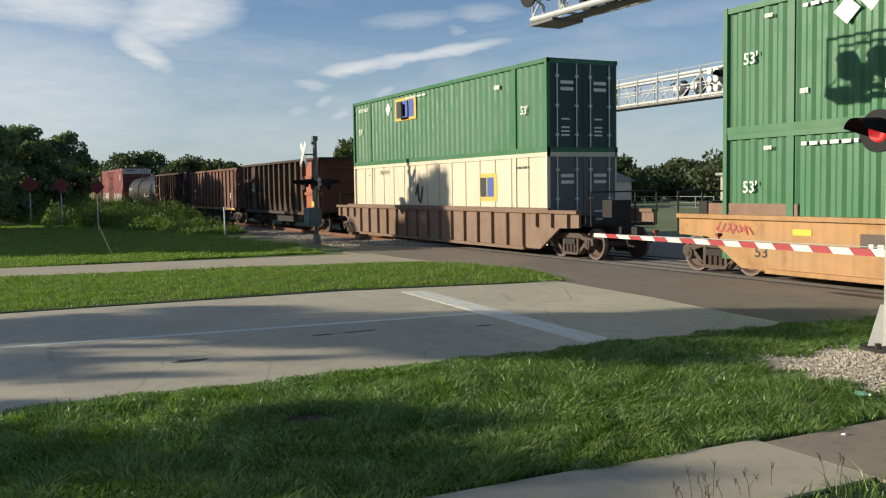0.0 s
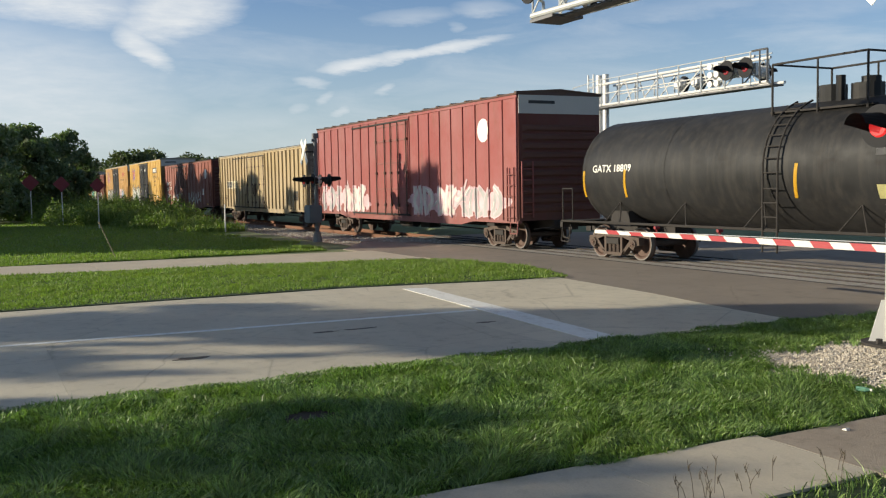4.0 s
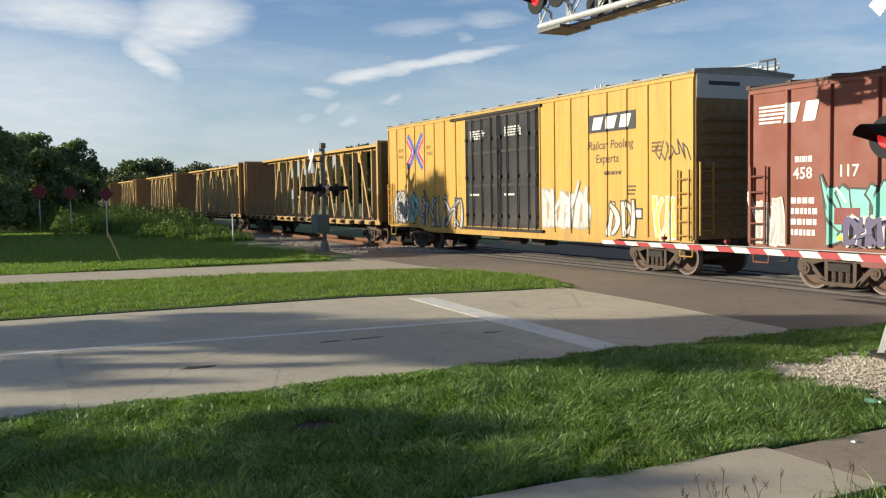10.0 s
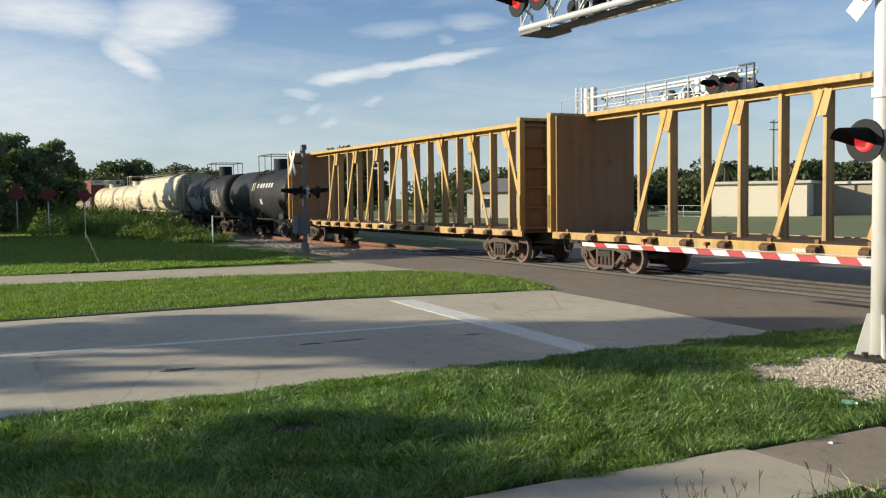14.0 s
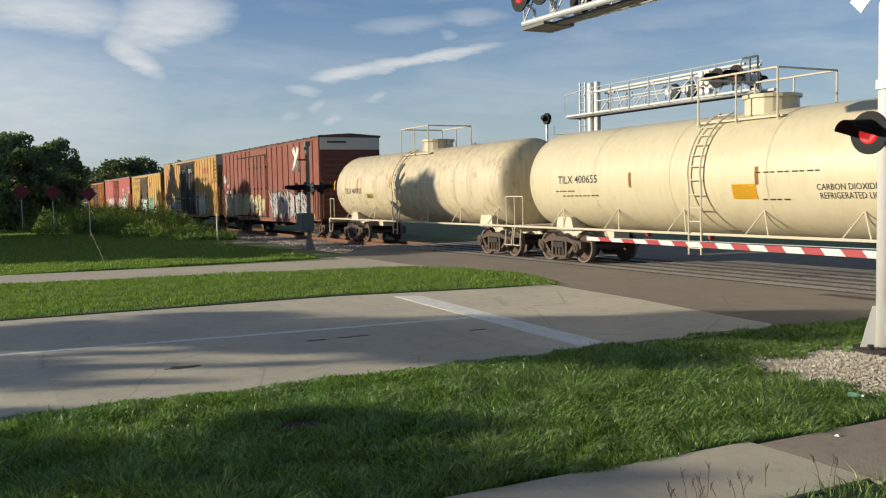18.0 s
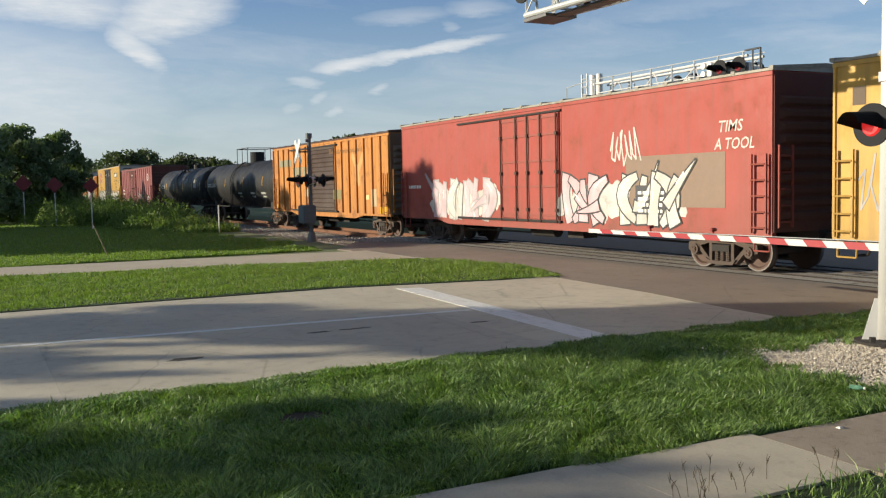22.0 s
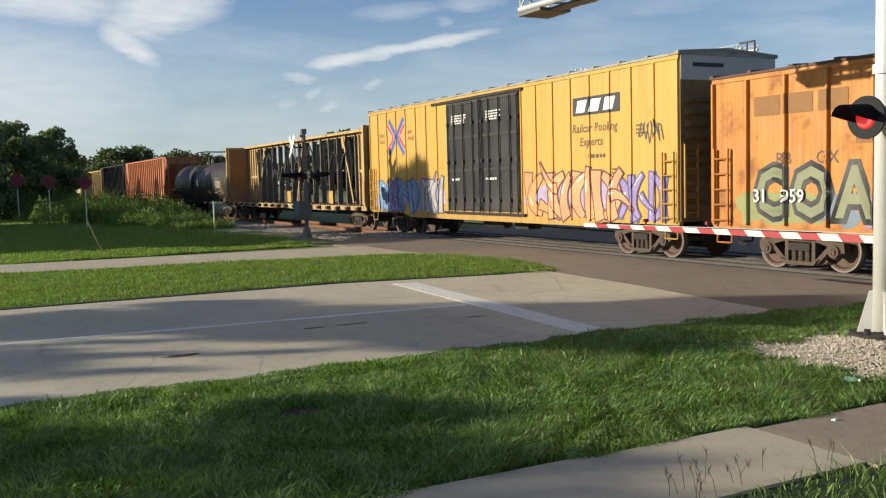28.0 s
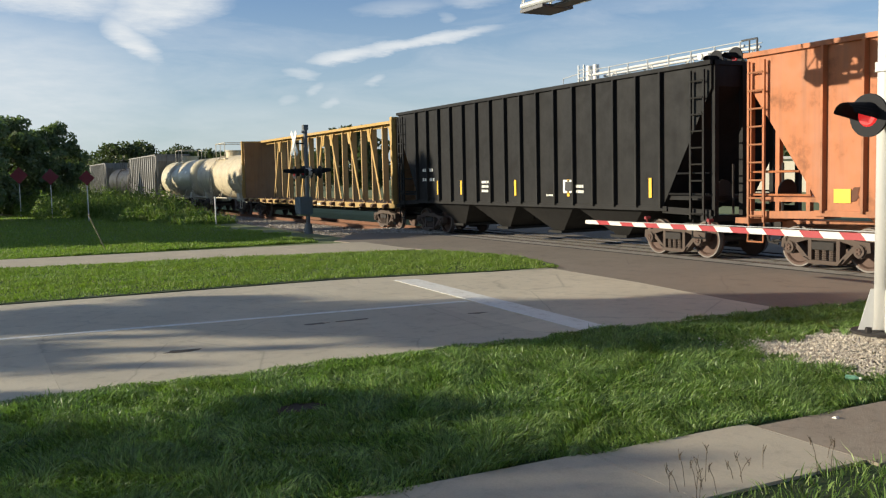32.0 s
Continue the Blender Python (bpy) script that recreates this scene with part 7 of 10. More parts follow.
lobed_tree("young leafy tree with thin boughs", -18.4, -22, 8.0, 0.16, [(-0.6, 7.16, 1.0, 0.32, 480), (0.7, 6.9, 1.0, 0.5, 300), (1.9, 7.1, 0.9, 0.45, 220), (0.2, 6.3, 1.3, 0.32, 300), (-1.8, 6.35, 0.5, 0.18, 90), (1.2, 7.5, 0.4, 0.2, 50), (2.2, 6.4, 0.8, 0.35, 160), (-0.4, 5.7, 1.2, 0.5, 300)], 212)


def palm(x, y, h, seed):
    rng = random.Random(seed)
    t = thing("palm_tree", "tall slender palm with a tuft of fronds", "palm tree", pose(x, y, -0.05))
    bm = bmesh.new()
    cyl(bm, (0, 0, 0), (0.3, 0, h), 0.2, 8, 0.14)
    part("trunk", bm, BARK, t)
    for i in range(18):
        a, up = rng.uniform(0, 6.28), rng.uniform(-0.5, 1.2)
        bm = bmesh.new()
        last = None
        for k in range(6):
            u = k / 5
            r = 2.0 * u
            c = Vector((0.3 + r * math.cos(a), r * math.sin(a), h + up * u * 1.6 - 1.5 * u * u))
            s = Vector((-math.sin(a), math.cos(a), -0.3)) * 0.28 * (1 - u) ** 0.6
            cur = (bm.verts.new(c - s), bm.verts.new(c), bm.verts.new(c + s))
            if last:
                bm.faces.new((last[0], last[1], cur[1], cur[0]))
                bm.faces.new((last[1], last[2], cur[2], cur[1]))
            last = cur
        part("frond", bm, LEAF2, t)


palm(-83, 81.5, 5.6, 1)
palm(-88, 92, 5.0, 2)


# ---- houses, fence and poles beyond the track ----
def house(label, x, y, turn, L, W, H, wall, roofmat, seed=0, flat=True):
    h = thing("house", label, "house", pose(x, y, -0.06, 0, 0, turn))
    bm = bmesh.new()
    box(bm, -L / 2, L / 2, -W / 2, W / 2, 0, H)
    part("wall", bm, wall, h)
    bm = bmesh.new()
    if flat:
        box(bm, -L / 2 - 0.4, L / 2 + 0.4, -W / 2 - 0.4, W / 2 + 0.4, H, H + 0.25)
    else:
        hull(bm, [[(s * (L / 2 + 0.4), -W / 2 - 0.5, H), (s * (L / 2 + 0.4), W / 2 + 0.5, H), (s * (L / 2 - 1.5), 0, H + 1.5)] for s in (-1, 1)])
    part("roof", bm, roofmat, h)
    for i in range(0 if flat else max(2, int(L / 5))):
        xx = -L / 2 + 2.2 + i * 5
        w = thing("window", "", "")
        for k in ("label", "category"):
            if k in w:
                del w[k]
        w.parent = h
        bm = bmesh.new()
        box(bm, xx - 0.6, xx + 0.6, -W / 2 - 0.05, -W / 2 + 0.02, 1.0, 2.1)
        part("frame", bm, WHITE, w)
        bm = bmesh.new()
        box(bm, xx - 0.5, xx + 0.5, -W / 2 - 0.06, -W / 2 - 0.052, 1.08, 2.02)
        part("pane", bm, plain("dark_window", (0.03, 0.04, 0.05), 0.15, 0, 0.2), w)
    return h


CREAM = plain("cream_stucco", (0.70, 0.64, 0.52), 0.85, 0, 0.1, 2)
TANWALL = plain("tan_stucco", (0.40, 0.34, 0.26), 0.85, 0, 0.15, 2)
GREYWALL = plain("grey_wall", (0.48, 0.46, 0.42), 0.85, 0, 0.15, 2)
ROOF = plain("pale_roof", (0.55, 0.53, 0.50), 0.8, 0, 0.15, 2)
SHINGLE = plain("grey_shingle", (0.20, 0.19, 0.18), 0.9, 0, 0.2, 2)
house("long low cream building with a flat pale roof", -66.5, 70.5, 35, 9, 8, 3.1, CREAM, ROOF)
house("long low tan building with a flat roof", -62, 80.5, 28, 16, 8, 3.0, TANWALL, ROOF)
house("single-storey grey house with a shingled roof", -82, 55, 38, 14, 9, 2.7, GREYWALL, SHINGLE, flat=False)
house("single-storey grey house with a shingled roof", -103, 72, 38, 14, 9, 2.8, GREYWALL, SHINGLE, flat=False)


def utility_pole(x, y, h, label="tall grey wooden utility pole with insulators"):
    p = thing("utility_pole", label, "pole", pose(x, y, -0.06))
    bm = bmesh.new()
    cyl(bm, (0, 0, 0), (0, 0, h), 0.12, 8, 0.08)
    part("shaft", bm, plain("pole_timber", (0.22, 0.19, 0.16), 0.9, 0, 0.2), p)
    for z in (h - 0.3, h - 1.0):
        bm = bmesh.new()
        box(bm, -0.05, 0.05, -0.55, 0.55, z, z + 0.09)
        c = part("crossarm", bm, plain("pole_timber", (0.22, 0.19, 0.16)), p)
        for y2 in (-0.48, 0.48):
            bm = bmesh.new()
            cyl(bm, (0, y2, z + 0.1), (0, y2, z + 0.32), 0.05, 6)
            part("insulator", bm, GALV, c)


utility_pole(-64, 69.2, 9.2)
utility_pole(-110, 62, 9.0)


def fence(x0, y0, x1, y1, n, h=1.1):
    f = thing("fence", "low chain-link fence with grey posts", "fence")
    d = Vector((x1 - x0, y1 - y0, 0))
    for i in range(n + 1):
        p = Vector((x0, y0, -0.06)) + d * (i / n)
        bm = bmesh.new()
        cyl(bm, p, p + Vector((0, 0, h)), 0.03, 6)
        part("post", bm, GALV, f)
    bm = bmesh.new()
    for z in (0.1, h * 0.5, h):
        cyl(bm, (x0, y0, z - 0.06), (x1, y1, z - 0.06), 0.02, 6)
    part("rail", bm, GALV, f)


fence(-96, 58, -66, 62, 14)


# ---- crossing signals ----
def lamp_unit(parent, x, y, z, face=-1, size=0.30, lit=True, name="flasher"):
    """A flashing light: round black target, hood and red lens; face: -1 looks towards -y."""
    bm = bmesh.new()
    cyl(bm, (x, y, z), (x, y + face * 0.03, z), size, 28)
    cyl(bm, (x, y - face * 0.16, z), (x, y, z), 0.14, 14)
    t = part(name, bm, MATBLACK, parent, "round black flasher target with hood and red lens")
    bm = bmesh.new()
    n = 12
    rim = [(x + 0.165 * math.cos(a), z + 0.165 * math.sin(a)) for a in np.linspace(-0.35, math.pi + 0.35, n)]
    far = [(x + 0.15 * math.cos(a), z + 0.15 * math.sin(a)) for a in np.linspace(0.15, math.pi - 0.15, n)]
    a = [bm.verts.new((u, y + face * 0.03, w)) for u, w in rim]
    b = [bm.verts.new((u, y + face * 0.46, w)) for u, w in far]
    for i in range(n - 1):
        bm.faces.new((a[i], a[i + 1], b[i + 1], b[i]))
    bmesh.ops.solidify(bm, geom=list(bm.faces), thickness=0.008)
    part("hood", bm, MATBLACK, t)
    bm = bmesh.new()
    cyl(bm, (x, y + face * 0.03, z), (x, y + face * 0.055, z), 0.14, 20, 0.12)
    part("lens", bm, glow("red_lens_lit", (0.75, 0.03, 0.03), 0.6) if lit else plain("red_lens", (0.30, 0.02, 0.025), 0.2), t)


def blade(parent, cx, y, cz, length, wide, angle, words="", face=-1):
    bm = bmesh.new()
    a = radians(angle)
    ux, uz = math.cos(a), math.sin(a)
    nx, nz = -uz, ux
    L, W = length / 2, wide / 2
    prism(bm, [(cx + ux * s * L + nx * t * W, cz + uz * s * L + nz * t * W) for s, t in ((-1, -1), (1, -1), (1, 1), (-1, 1))], y - 0.006, y + 0.006)
    b = part("blade", bm, plain("white_reflective_sheet", (0.80, 0.79, 0.74), 0.4, 0, 0.08), parent, "white crossbuck blade")
    if words:
        t = lettering(parent, words, 0, 0, wide * 0.62, BLACK, 0, 0.8)
        me = t.data
        xs = [v.co.x for v in me.vertices]
        w = max(xs) - min(xs)
        k = min(1.0, length * 0.9 / w)
        me.transform(pose(cx, y - 0.009, cz, 0, -angle, 0) @ Matrix.Scale(k, 4) @ pose(-(max(xs) + min(xs)) / 2, 0, -wide * 0.31))
        t.parent = b
    return b


def near_signal():
    s = thing("crossing_signal", "white cantilevered crossing signal with red flashers and mast", "crossing signal", pose(-7.836, 10.407, 0))
    bm = bmesh.new()
    cyl(bm, (0, 0, 0.08), (0, 0, 7.2), 0.128, 24, 0.112)
    part("mast", bm, ALU, s, "white-painted round aluminium mast", smooth=True)
    bm = bmesh.new()
    cyl(bm, (0, 0, -0.1), (0, 0, 0.03), 0.37, 24, 0.36)
    part("foundation", bm, PATHCON, s, "round concrete foundation")
    bm = bmesh.new()
    cyl(bm, (0, 0, 0.03), (0, 0, 0.066), 0.40, 24)
    part("base_plate", bm, DARKSTEEL, s)
    for i in range(4):
        a = i * 90 + 45
        bm = bmesh.new()
        prism(bm, [(0.11, 0.067), (0.31, 0.067), (0.295, 0.11), (0.165, 0.60), (0.115, 0.60)], -0.014, 0.014)
        part("gusset", bm, ALU, s, at=pose(0, 0, 0, 0, 0, a))
        bm = bmesh.new()
        q = radians(a + 45)
        cyl(bm, (0.3 * math.cos(q), 0.3 * math.sin(q), 0.066), (0.3 * math.cos(q), 0.3 * math.sin(q), 0.13), 0.04, 6)
        part("anchor_nut", bm, DARKSTEEL, s)
    # junction box and arms for the mast flashers
    bm = bmesh.new()
    cyl(bm, (-0.05, -0.18, 2.80), (0.85, -0.18, 2.80), 0.035, 8)
    box(bm, -0.12, 0.12, -0.22, 0.0, 2.66, 2.94)
    part("flasher_arm", bm, ALU, s)
    for x in (0.13, 1.0):
        lamp_unit(s, x, -0.50, 2.79, -1, 0.265)
        lamp_unit(s, x, 0.25, 2.80, 1, lit=False)
    for z in (3.35,):
        bm = bmesh.new()
        cyl(bm, (0, 0, z), (0, 0, z + 0.12), 0.15, 20)
        part("clamp", bm, ALU, s)
    blade(s, 0.10, -0.2, 4.84, 1.22, 0.23, 45, "CROSSING")
    blade(s, 0.10, -0.17, 4.84, 1.22, 0.23, -45, "RAILROAD")
    # cantilever over the lane: two bottom tubes, posts, rails, end tray
    bm = bmesh.new()
    z0, z1 = 5.50, 6.55
    for y in (-0.30, 0.34):
        cyl(bm, (-8.02, y, z0), (0.1, y, z0 - 0.14), 0.062, 10)
        cyl(bm, (-8.02, y, z1), (0.1, y, z1), 0.03, 8)
        for i in range(9):
            x = -8.0 + i * 0.98
            cyl(bm, (x, y, z0), (x, y, z1), 0.022, 6)
            if i < 8:
                cyl(bm, (x, y, z0 + 0.05), (x + 0.98, y, z1), 0.016, 5)
    for i in range(10):
        x = -8.0 + i * 0.88
        cyl(bm, (x, -0.3, z0), (x, 0.34, z0), 0.025, 6)
    part("cantilever_truss", bm, GALV, s, "white tubular cantilever truss")
    bm = bmesh.new()
    box(bm, -8.05, -7.25, -0.34, 0.38, z0 - 0.13, z0 - 0.07)
    box(bm, -7.26, 0.0, -0.12, 0.16, z0 - 0.12, z0 - 0.075)
    part("tray", bm, plain("grey_tray", (0.14, 0.14, 0.145), 0.6, 0.3), s)
    for x in (-7.62, -6.9, -5.7, -4.9):
        lamp_unit(s, x, -0.62, 5.95, -1)
        lamp_unit(s, x + 0.25, 0.62, 5.88, 1, lit=False)
        bm = bmesh.new()
        rod(bm, [(x, -0.6, 5.88), (x, -0.3, 5.7), (x, -0.3, z0)], 0.03)
        part("bracket", bm, GALV, s)
    bm = bmesh.new()
    cyl(bm, (0.6, -0.1, 0.95), (0.6, 0.4, 0.95), 0.2, 10)
    box(bm, 0.2, 0.75, -0.15, 0.4, 0.85, 1.5)
    part("gate_mechanism", bm, ALU, s)
    # the lowered arm
    g = thing("gate_arm", "lowered red and white striped crossing gate arm", "gate arm", pose(-7.87, 10.75, 0))
    z, x0, x1 = 1.22, 0.45, -6.80
    n = 21
    w = (x0 - x1) / n
    for i in range(n):
        a, b = x1 + i * w, x1 + (i + 1) * w
        k = 0.036 + 0.016 * (i / n)
        bm = bmesh.new()
        d = 0.09
        prism(bm, [(a + (d if i else 0), z - k), (b + (d if i < n - 1 else 0), z - k), (b, z + k), (a, z + k)], -0.03, 0.03)
        part("stripe", bm, REDTAPE if i % 2 else WHITETAPE, g)
    for x in (-5.0, -3.45):
        bm = bmesh.new()
        cyl(bm, (x, 0, z + 0.03), (x, 0, z + 0.11), 0.016, 6)
        cyl(bm, (x, -0.05, z + 0.13), (x, 0.05, z + 0.13), 0.03, 12)
        part("gate_lamp", bm, plain("gate_lamp_red", (0.24, 0.02, 0.022), 0.4), g)
    bm = bmesh.new()
    rod(bm, [(-6.0, -0.035, z + 0.03), (-3.5, -0.035, z + 0.06), (0, -0.035, z + 0.08)], 0.007)
    part("joint_plate", bm, GALV, g)


near_signal()


def far_signal():
    s = thing("crossing_signal", "tall white cantilever signal beyond the track", "crossing signal", pose(-31.6, 22.8, -0.02))
    bm = bmesh.new()
    for x in (0.78, 1.22):
        cyl(bm, (x, 0, 0), (x, 0, 6.5), 0.13, 14)
    part("mast", bm, ALU, s, "pair of white round masts")
    ladder(s, 0.22, 0.0, 0.3, 6.6, GALV, 20, 0.36)
    bm = bmesh.new()
    z0, z1 = 5.24, 6.12
    for y in (-0.35, 0.35):
        cyl(bm, (-0.46, y, z0), (10.1, y, z0 + 0.02), 0.05, 8)
        cyl(bm, (1.3, y, z1 - 0.06), (9.5, y, z1), 0.05, 8)
        cyl(bm, (1.3, y, z0 + 0.45), (9.5, y, z0 + 0.47), 0.022, 6)
        for i in range(4):
            x = 1.9 + i * 2.1
            cyl(bm, (x, y, z0 + 0.05), (x + 1.0, y, z1 - 0.05), 0.026, 6)
            cyl(bm, (x + 1.0, y, z1 - 0.05), (x + 1.35, y, z0 + 0.05), 0.022, 6)
    part("cantilever_truss", bm, ALU, s, "white tubular cantilever truss")
    for i in range(8):
        bm = bmesh.new()
        x = 1.45 + i * 1.13
        for y in (-0.4, 0.4):
            cyl(bm, (x, y, z0 - 0.04), (x, y, z1 + 0.14), 0.03, 6)
        part("rail_post", bm, GALV, s, "grey steel handrail posts")
    for y in (-0.42, 0.42):
        bm = bmesh.new()
        rod(bm, [(-0.46, y, z0), (-0.46, y, z1 - 0.02), (1.3, y, z1 + 0.12), (9.5, y, z1 + 0.14)], 0.018)
        part("handrail", bm, GALV, s)
    bm = bmesh.new()
    rod(bm, [(9.45, -0.42, z1 + 0.16), (10.1, -0.42, z1 + 0.16), (10.1, -0.42, z0)], 0.032)
    rod(bm, [(9.78, -0.42, z1 + 0.16), (9.78, -0.42, z0)], 0.026)
    part("end_frame", bm, plain("dark_frame_steel", (0.10, 0.10, 0.105), 0.6, 0.3), s)
    bm = bmesh.new()
    box(bm, -0.46, 10.1, -0.30, 0.30, z0 - 0.1, z0 - 0.05)
    part("tray", bm, plain("grey_tray", (0.14, 0.14, 0.145)), s)
    bm = bmesh.new()
    box(bm, 7.6, 9.5, -0.30, -0.18, z0 + 0.3, z1 - 0.2)
    part("lamp_board", bm, ALU, s, "white backing board between the lamps")
    for x in (8.42, 9.26):
        lamp_unit(s, x, -0.5, 5.78, -1, 0.33, False)
    for x in (5.3, 6.17, 9.15):
        lamp_unit(s, x, 0.42, 5.68, 1, 0.31, False)
        bm = bmesh.new()
        cyl(bm, (x, 0.12, 5.68), (x, 0.25, 5.68), 0.17, 18, 0.22)
        cyl(bm, (x, 0.25, 5.68), (x, 0.41, 5.68), 0.22, 18)
        part("lamp_case", bm, ALU, s)
    for x in (7.62, 7.92):
        for z in (5.42, 5.72, 6.0):
            bm = bmesh.new()
            cyl(bm, (x, -0.5, z), (x, -0.3, z), 0.11, 12, 0.09)
            part("lamp_case", bm, ALU, s)
    # block signal on a short post further off
    b = thing("block_signal", "small black railway signal head on a grey post", "railway signal", pose(-47, 31.5, -0.05))
    bm = bmesh.new()
    cyl(bm, (0, 0, 0), (0, 0, 6.2), 0.08, 8)
    part("post", bm, GALV, b)
    bm = bmesh.new()
    cyl(bm, (0, -0.1, 6.55), (0, 0.1, 6.55), 0.34, 18)
    cyl(bm, (0, -0.35, 6.62), (0, -0.1, 6.55), 0.16, 10)
    part("head", bm, MATBLACK, b)
    bm = bmesh.new()
    rod(bm, [(0, 0, 5.6), (1.6, 0.9, 5.6)], 0.04)
    rod(bm, [(0.4, 0.2, 5.6), (0.4, 0.2, 6.1)], 0.05)
    part("bracket", bm, GALV, b)


far_signal()


def path_signal():
    """The older mast with crossbuck and flashers on the far side of the road."""
    s = thing("crossing_signal", "grey mast with white crossbuck, flashers and box", "crossing signal", pose(-35.7, 12.35, -0.05))
    bm = bmesh.new()
    cyl(bm, (0, 0, 0), (0, 0, 4.25), 0.085, 10)
    box(bm, -0.1, 0.1, -0.1, 0.1, 4.2, 4.4)
    cyl(bm, (0, -0.15, 4.12), (0, 0.02, 4.12), 0.06, 8)
    part("mast", bm, plain("grey_mast", (0.14, 0.15, 0.155), 0.6, 0.2), s)
    bm = bmesh.new()
    cyl(bm, (0, 0, 0), (0, 0, 0.42), 0.2, 10, 0.14)
    part("base", bm, plain("base_grey", (0.18, 0.18, 0.17)), s)
    blade(s, 0, -0.50, 3.66, 1.15, 0.22, 52)
    blade(s, 0, -0.47, 3.66, 1.15, 0.22, -52)
    bm = bmesh.new()
    rod(bm, [(0, 0, 3.66), (0, -0.5, 3.66)], 0.03)
    rod(bm, [(0, 0, 2.55), (-0.5, 0, 2.55)], 0.035)
    rod(bm, [(0, -0.55, 2.55), (0, 0.55, 2.55)], 0.035)
    rod(bm, [(-0.7, 0, 2.55), (0.7, 0, 2.55)], 0.03)
    part("flasher_arm", bm, MATBLACK, s)
    for x in (-0.55, 0.55):
        lamp_unit(s, x, -0.30, 2.5, -1, 0.26, False)
        lamp_unit(s, x, 0.35, 2.5, 1, 0.26, False)
    for x in (0.2, 0.42):
        bm = bmesh.new()
        cyl(bm, (x, -0.16, 2.5), (x, 0.05, 2.5), 0.17, 16, 0.13)
        part("lamp_case", bm, ALU, s, "pale round lamp back")
    bm = bmesh.new()
    box(bm, -0.38, 0.38, -0.42, 0.1, 0.80, 1.52)
    bmesh.ops.bevel(bm, geom=list(bm.edges), offset=0.04, segments=2, affect="EDGES")
    part("relay_box", bm, plain("teal_box", (0.12, 0.15, 0.165), 0.6, 0.1), s, "grey-green metal box on the mast")


path_signal()


# ---- signs and posts on the lawn ----
def diamond(x, y, h, size, seed):
    s = thing("diamond_sign", "dark red diamond road-end marker on a post", "sign", pose(x, y, -0.05, 0, 0, 82 + seed * 4), "road-end markers")
    bm = bmesh.new()
    box(bm, -0.03, 0.03, 0.01, 0.05, 0, h)
    part("post", bm, GALV, s)
    bm = bmesh.new()
    prism(bm, [(0, h - size), (size, h), (0, h + size), (-size, h)], -0.008, 0.008)
    part("panel", bm, plain("dark_red_sheet", (0.17, 0.010, 0.020), 0.5, 0, 0.2), s, at=pose(0, 0, 0))


diamond(-57.8, 6.5, 2.6, 0.45, 0)
diamond(-64.4, 5.05, 2.75, 0.52, 1)
diamond(-72, 3.6, 2.95, 0.6, 2)


def post(name, label, x, y, h, w, material, lean=0, turn=0):
    p = thing(name, label, "post", pose(x, y, -0.05, 0, lean, turn))
    bm = bmesh.new()
    box(bm, -w, w, -w * 0.5, w * 0.5, 0, h)
    bmesh.ops.bevel(bm, geom=list(bm.edges), offset=w * 0.25, segments=1, affect="EDGES")
    part("shaft", bm, material, p)


post("marker_post", "thin pale marker post on the lawn", -47, 11.35, 1.45, 0.055, GALV)
post("wooden_stake", "thin leaning wooden stake in the lawn", -31.7, 4.05, 1.35, 0.035, plain("weathered_stake", (0.30, 0.26, 0.16), 0.9), 0, 0)
bpy.data.objects["wooden_stake"].matrix_basis = pose(-31.7, 4.05, -0.05, 22, 6, 0)


def seed_stems():
    rng = random.Random(4)
    bm = bmesh.new()
    for i in range(16):
        x, y, h = rng.uniform(-4.75, -4.45), rng.uniform(4.0, 5.6), rng.uniform(0.12, 0.27)
        dx, dy = rng.uniform(-0.06, 0.06), rng.uniform(-0.08, 0.08)
        rod(bm, [(x, y, 0), (x + dx * 0.4, y + dy * 0.4, h * 0.6), (x + dx, y + dy, h)], 0.0022, 4)
        for k in range(3):
            a = rng.uniform(0, 6.28)
            cyl(bm, (x + dx, y + dy, h - 0.02 * k), (x + dx + 0.03 * math.cos(a), y + dy + 0.03 * math.sin(a), h + 0.03), 0.003, 4, 0.001)
    tagged(part("seed_stems", bm, plain("dark_dry_stem", (0.075, 0.055, 0.032), 0.8)), "thin dry seed stems beside the pavement", "weeds", "", "stuff")


seed_stems()


def road_patches():
    rng = random.Random(8)
    for x, y, rx, ry in ((-13.1, 4.6, 0.06, 0.22), (-13.1, 5.2, 0.05, 0.3), (-12.0, 2.4, 0.10, 0.22), (-12.6, 7.1, 0.05, 0.16)):
        bm = bmesh.new()
        pts = []
        for i in range(14):
            t = 2 * math.pi * i / 14
            k = rng.uniform(0.6, 1.2)
            pts.append((x + rx * k * math.cos(t), y + ry * k * math.sin(t)))
        hull(bm, [[(u, v, z) for u, v in pts] for z in (-0.01, 0.004)])
        tagged(part("road_patch", bm, plain("tar_patch", (0.11, 0.09, 0.07), 0.9)), "dark tar patch on the concrete road", "road patch", "road patches", "structure")
    bm = bmesh.new()
    hull(bm, [[(-8.3 + 0.24 * math.cos(t) * k, 2.75 + 0.3 * math.sin(t) * k, z) for t, k in ((i * 0.4488, 1 + 0.3 * math.sin(i * 2.3)) for i in range(14))] for z in (-0.02, 0.006)])
    tagged(part("bare_soil", bm, plain("bare_brown_soil", (0.055, 0.038, 0.025), 0.95, 0, 0.4, 12)), "patch of bare brown soil in the grass", "soil", "", "structure")


road_patches()


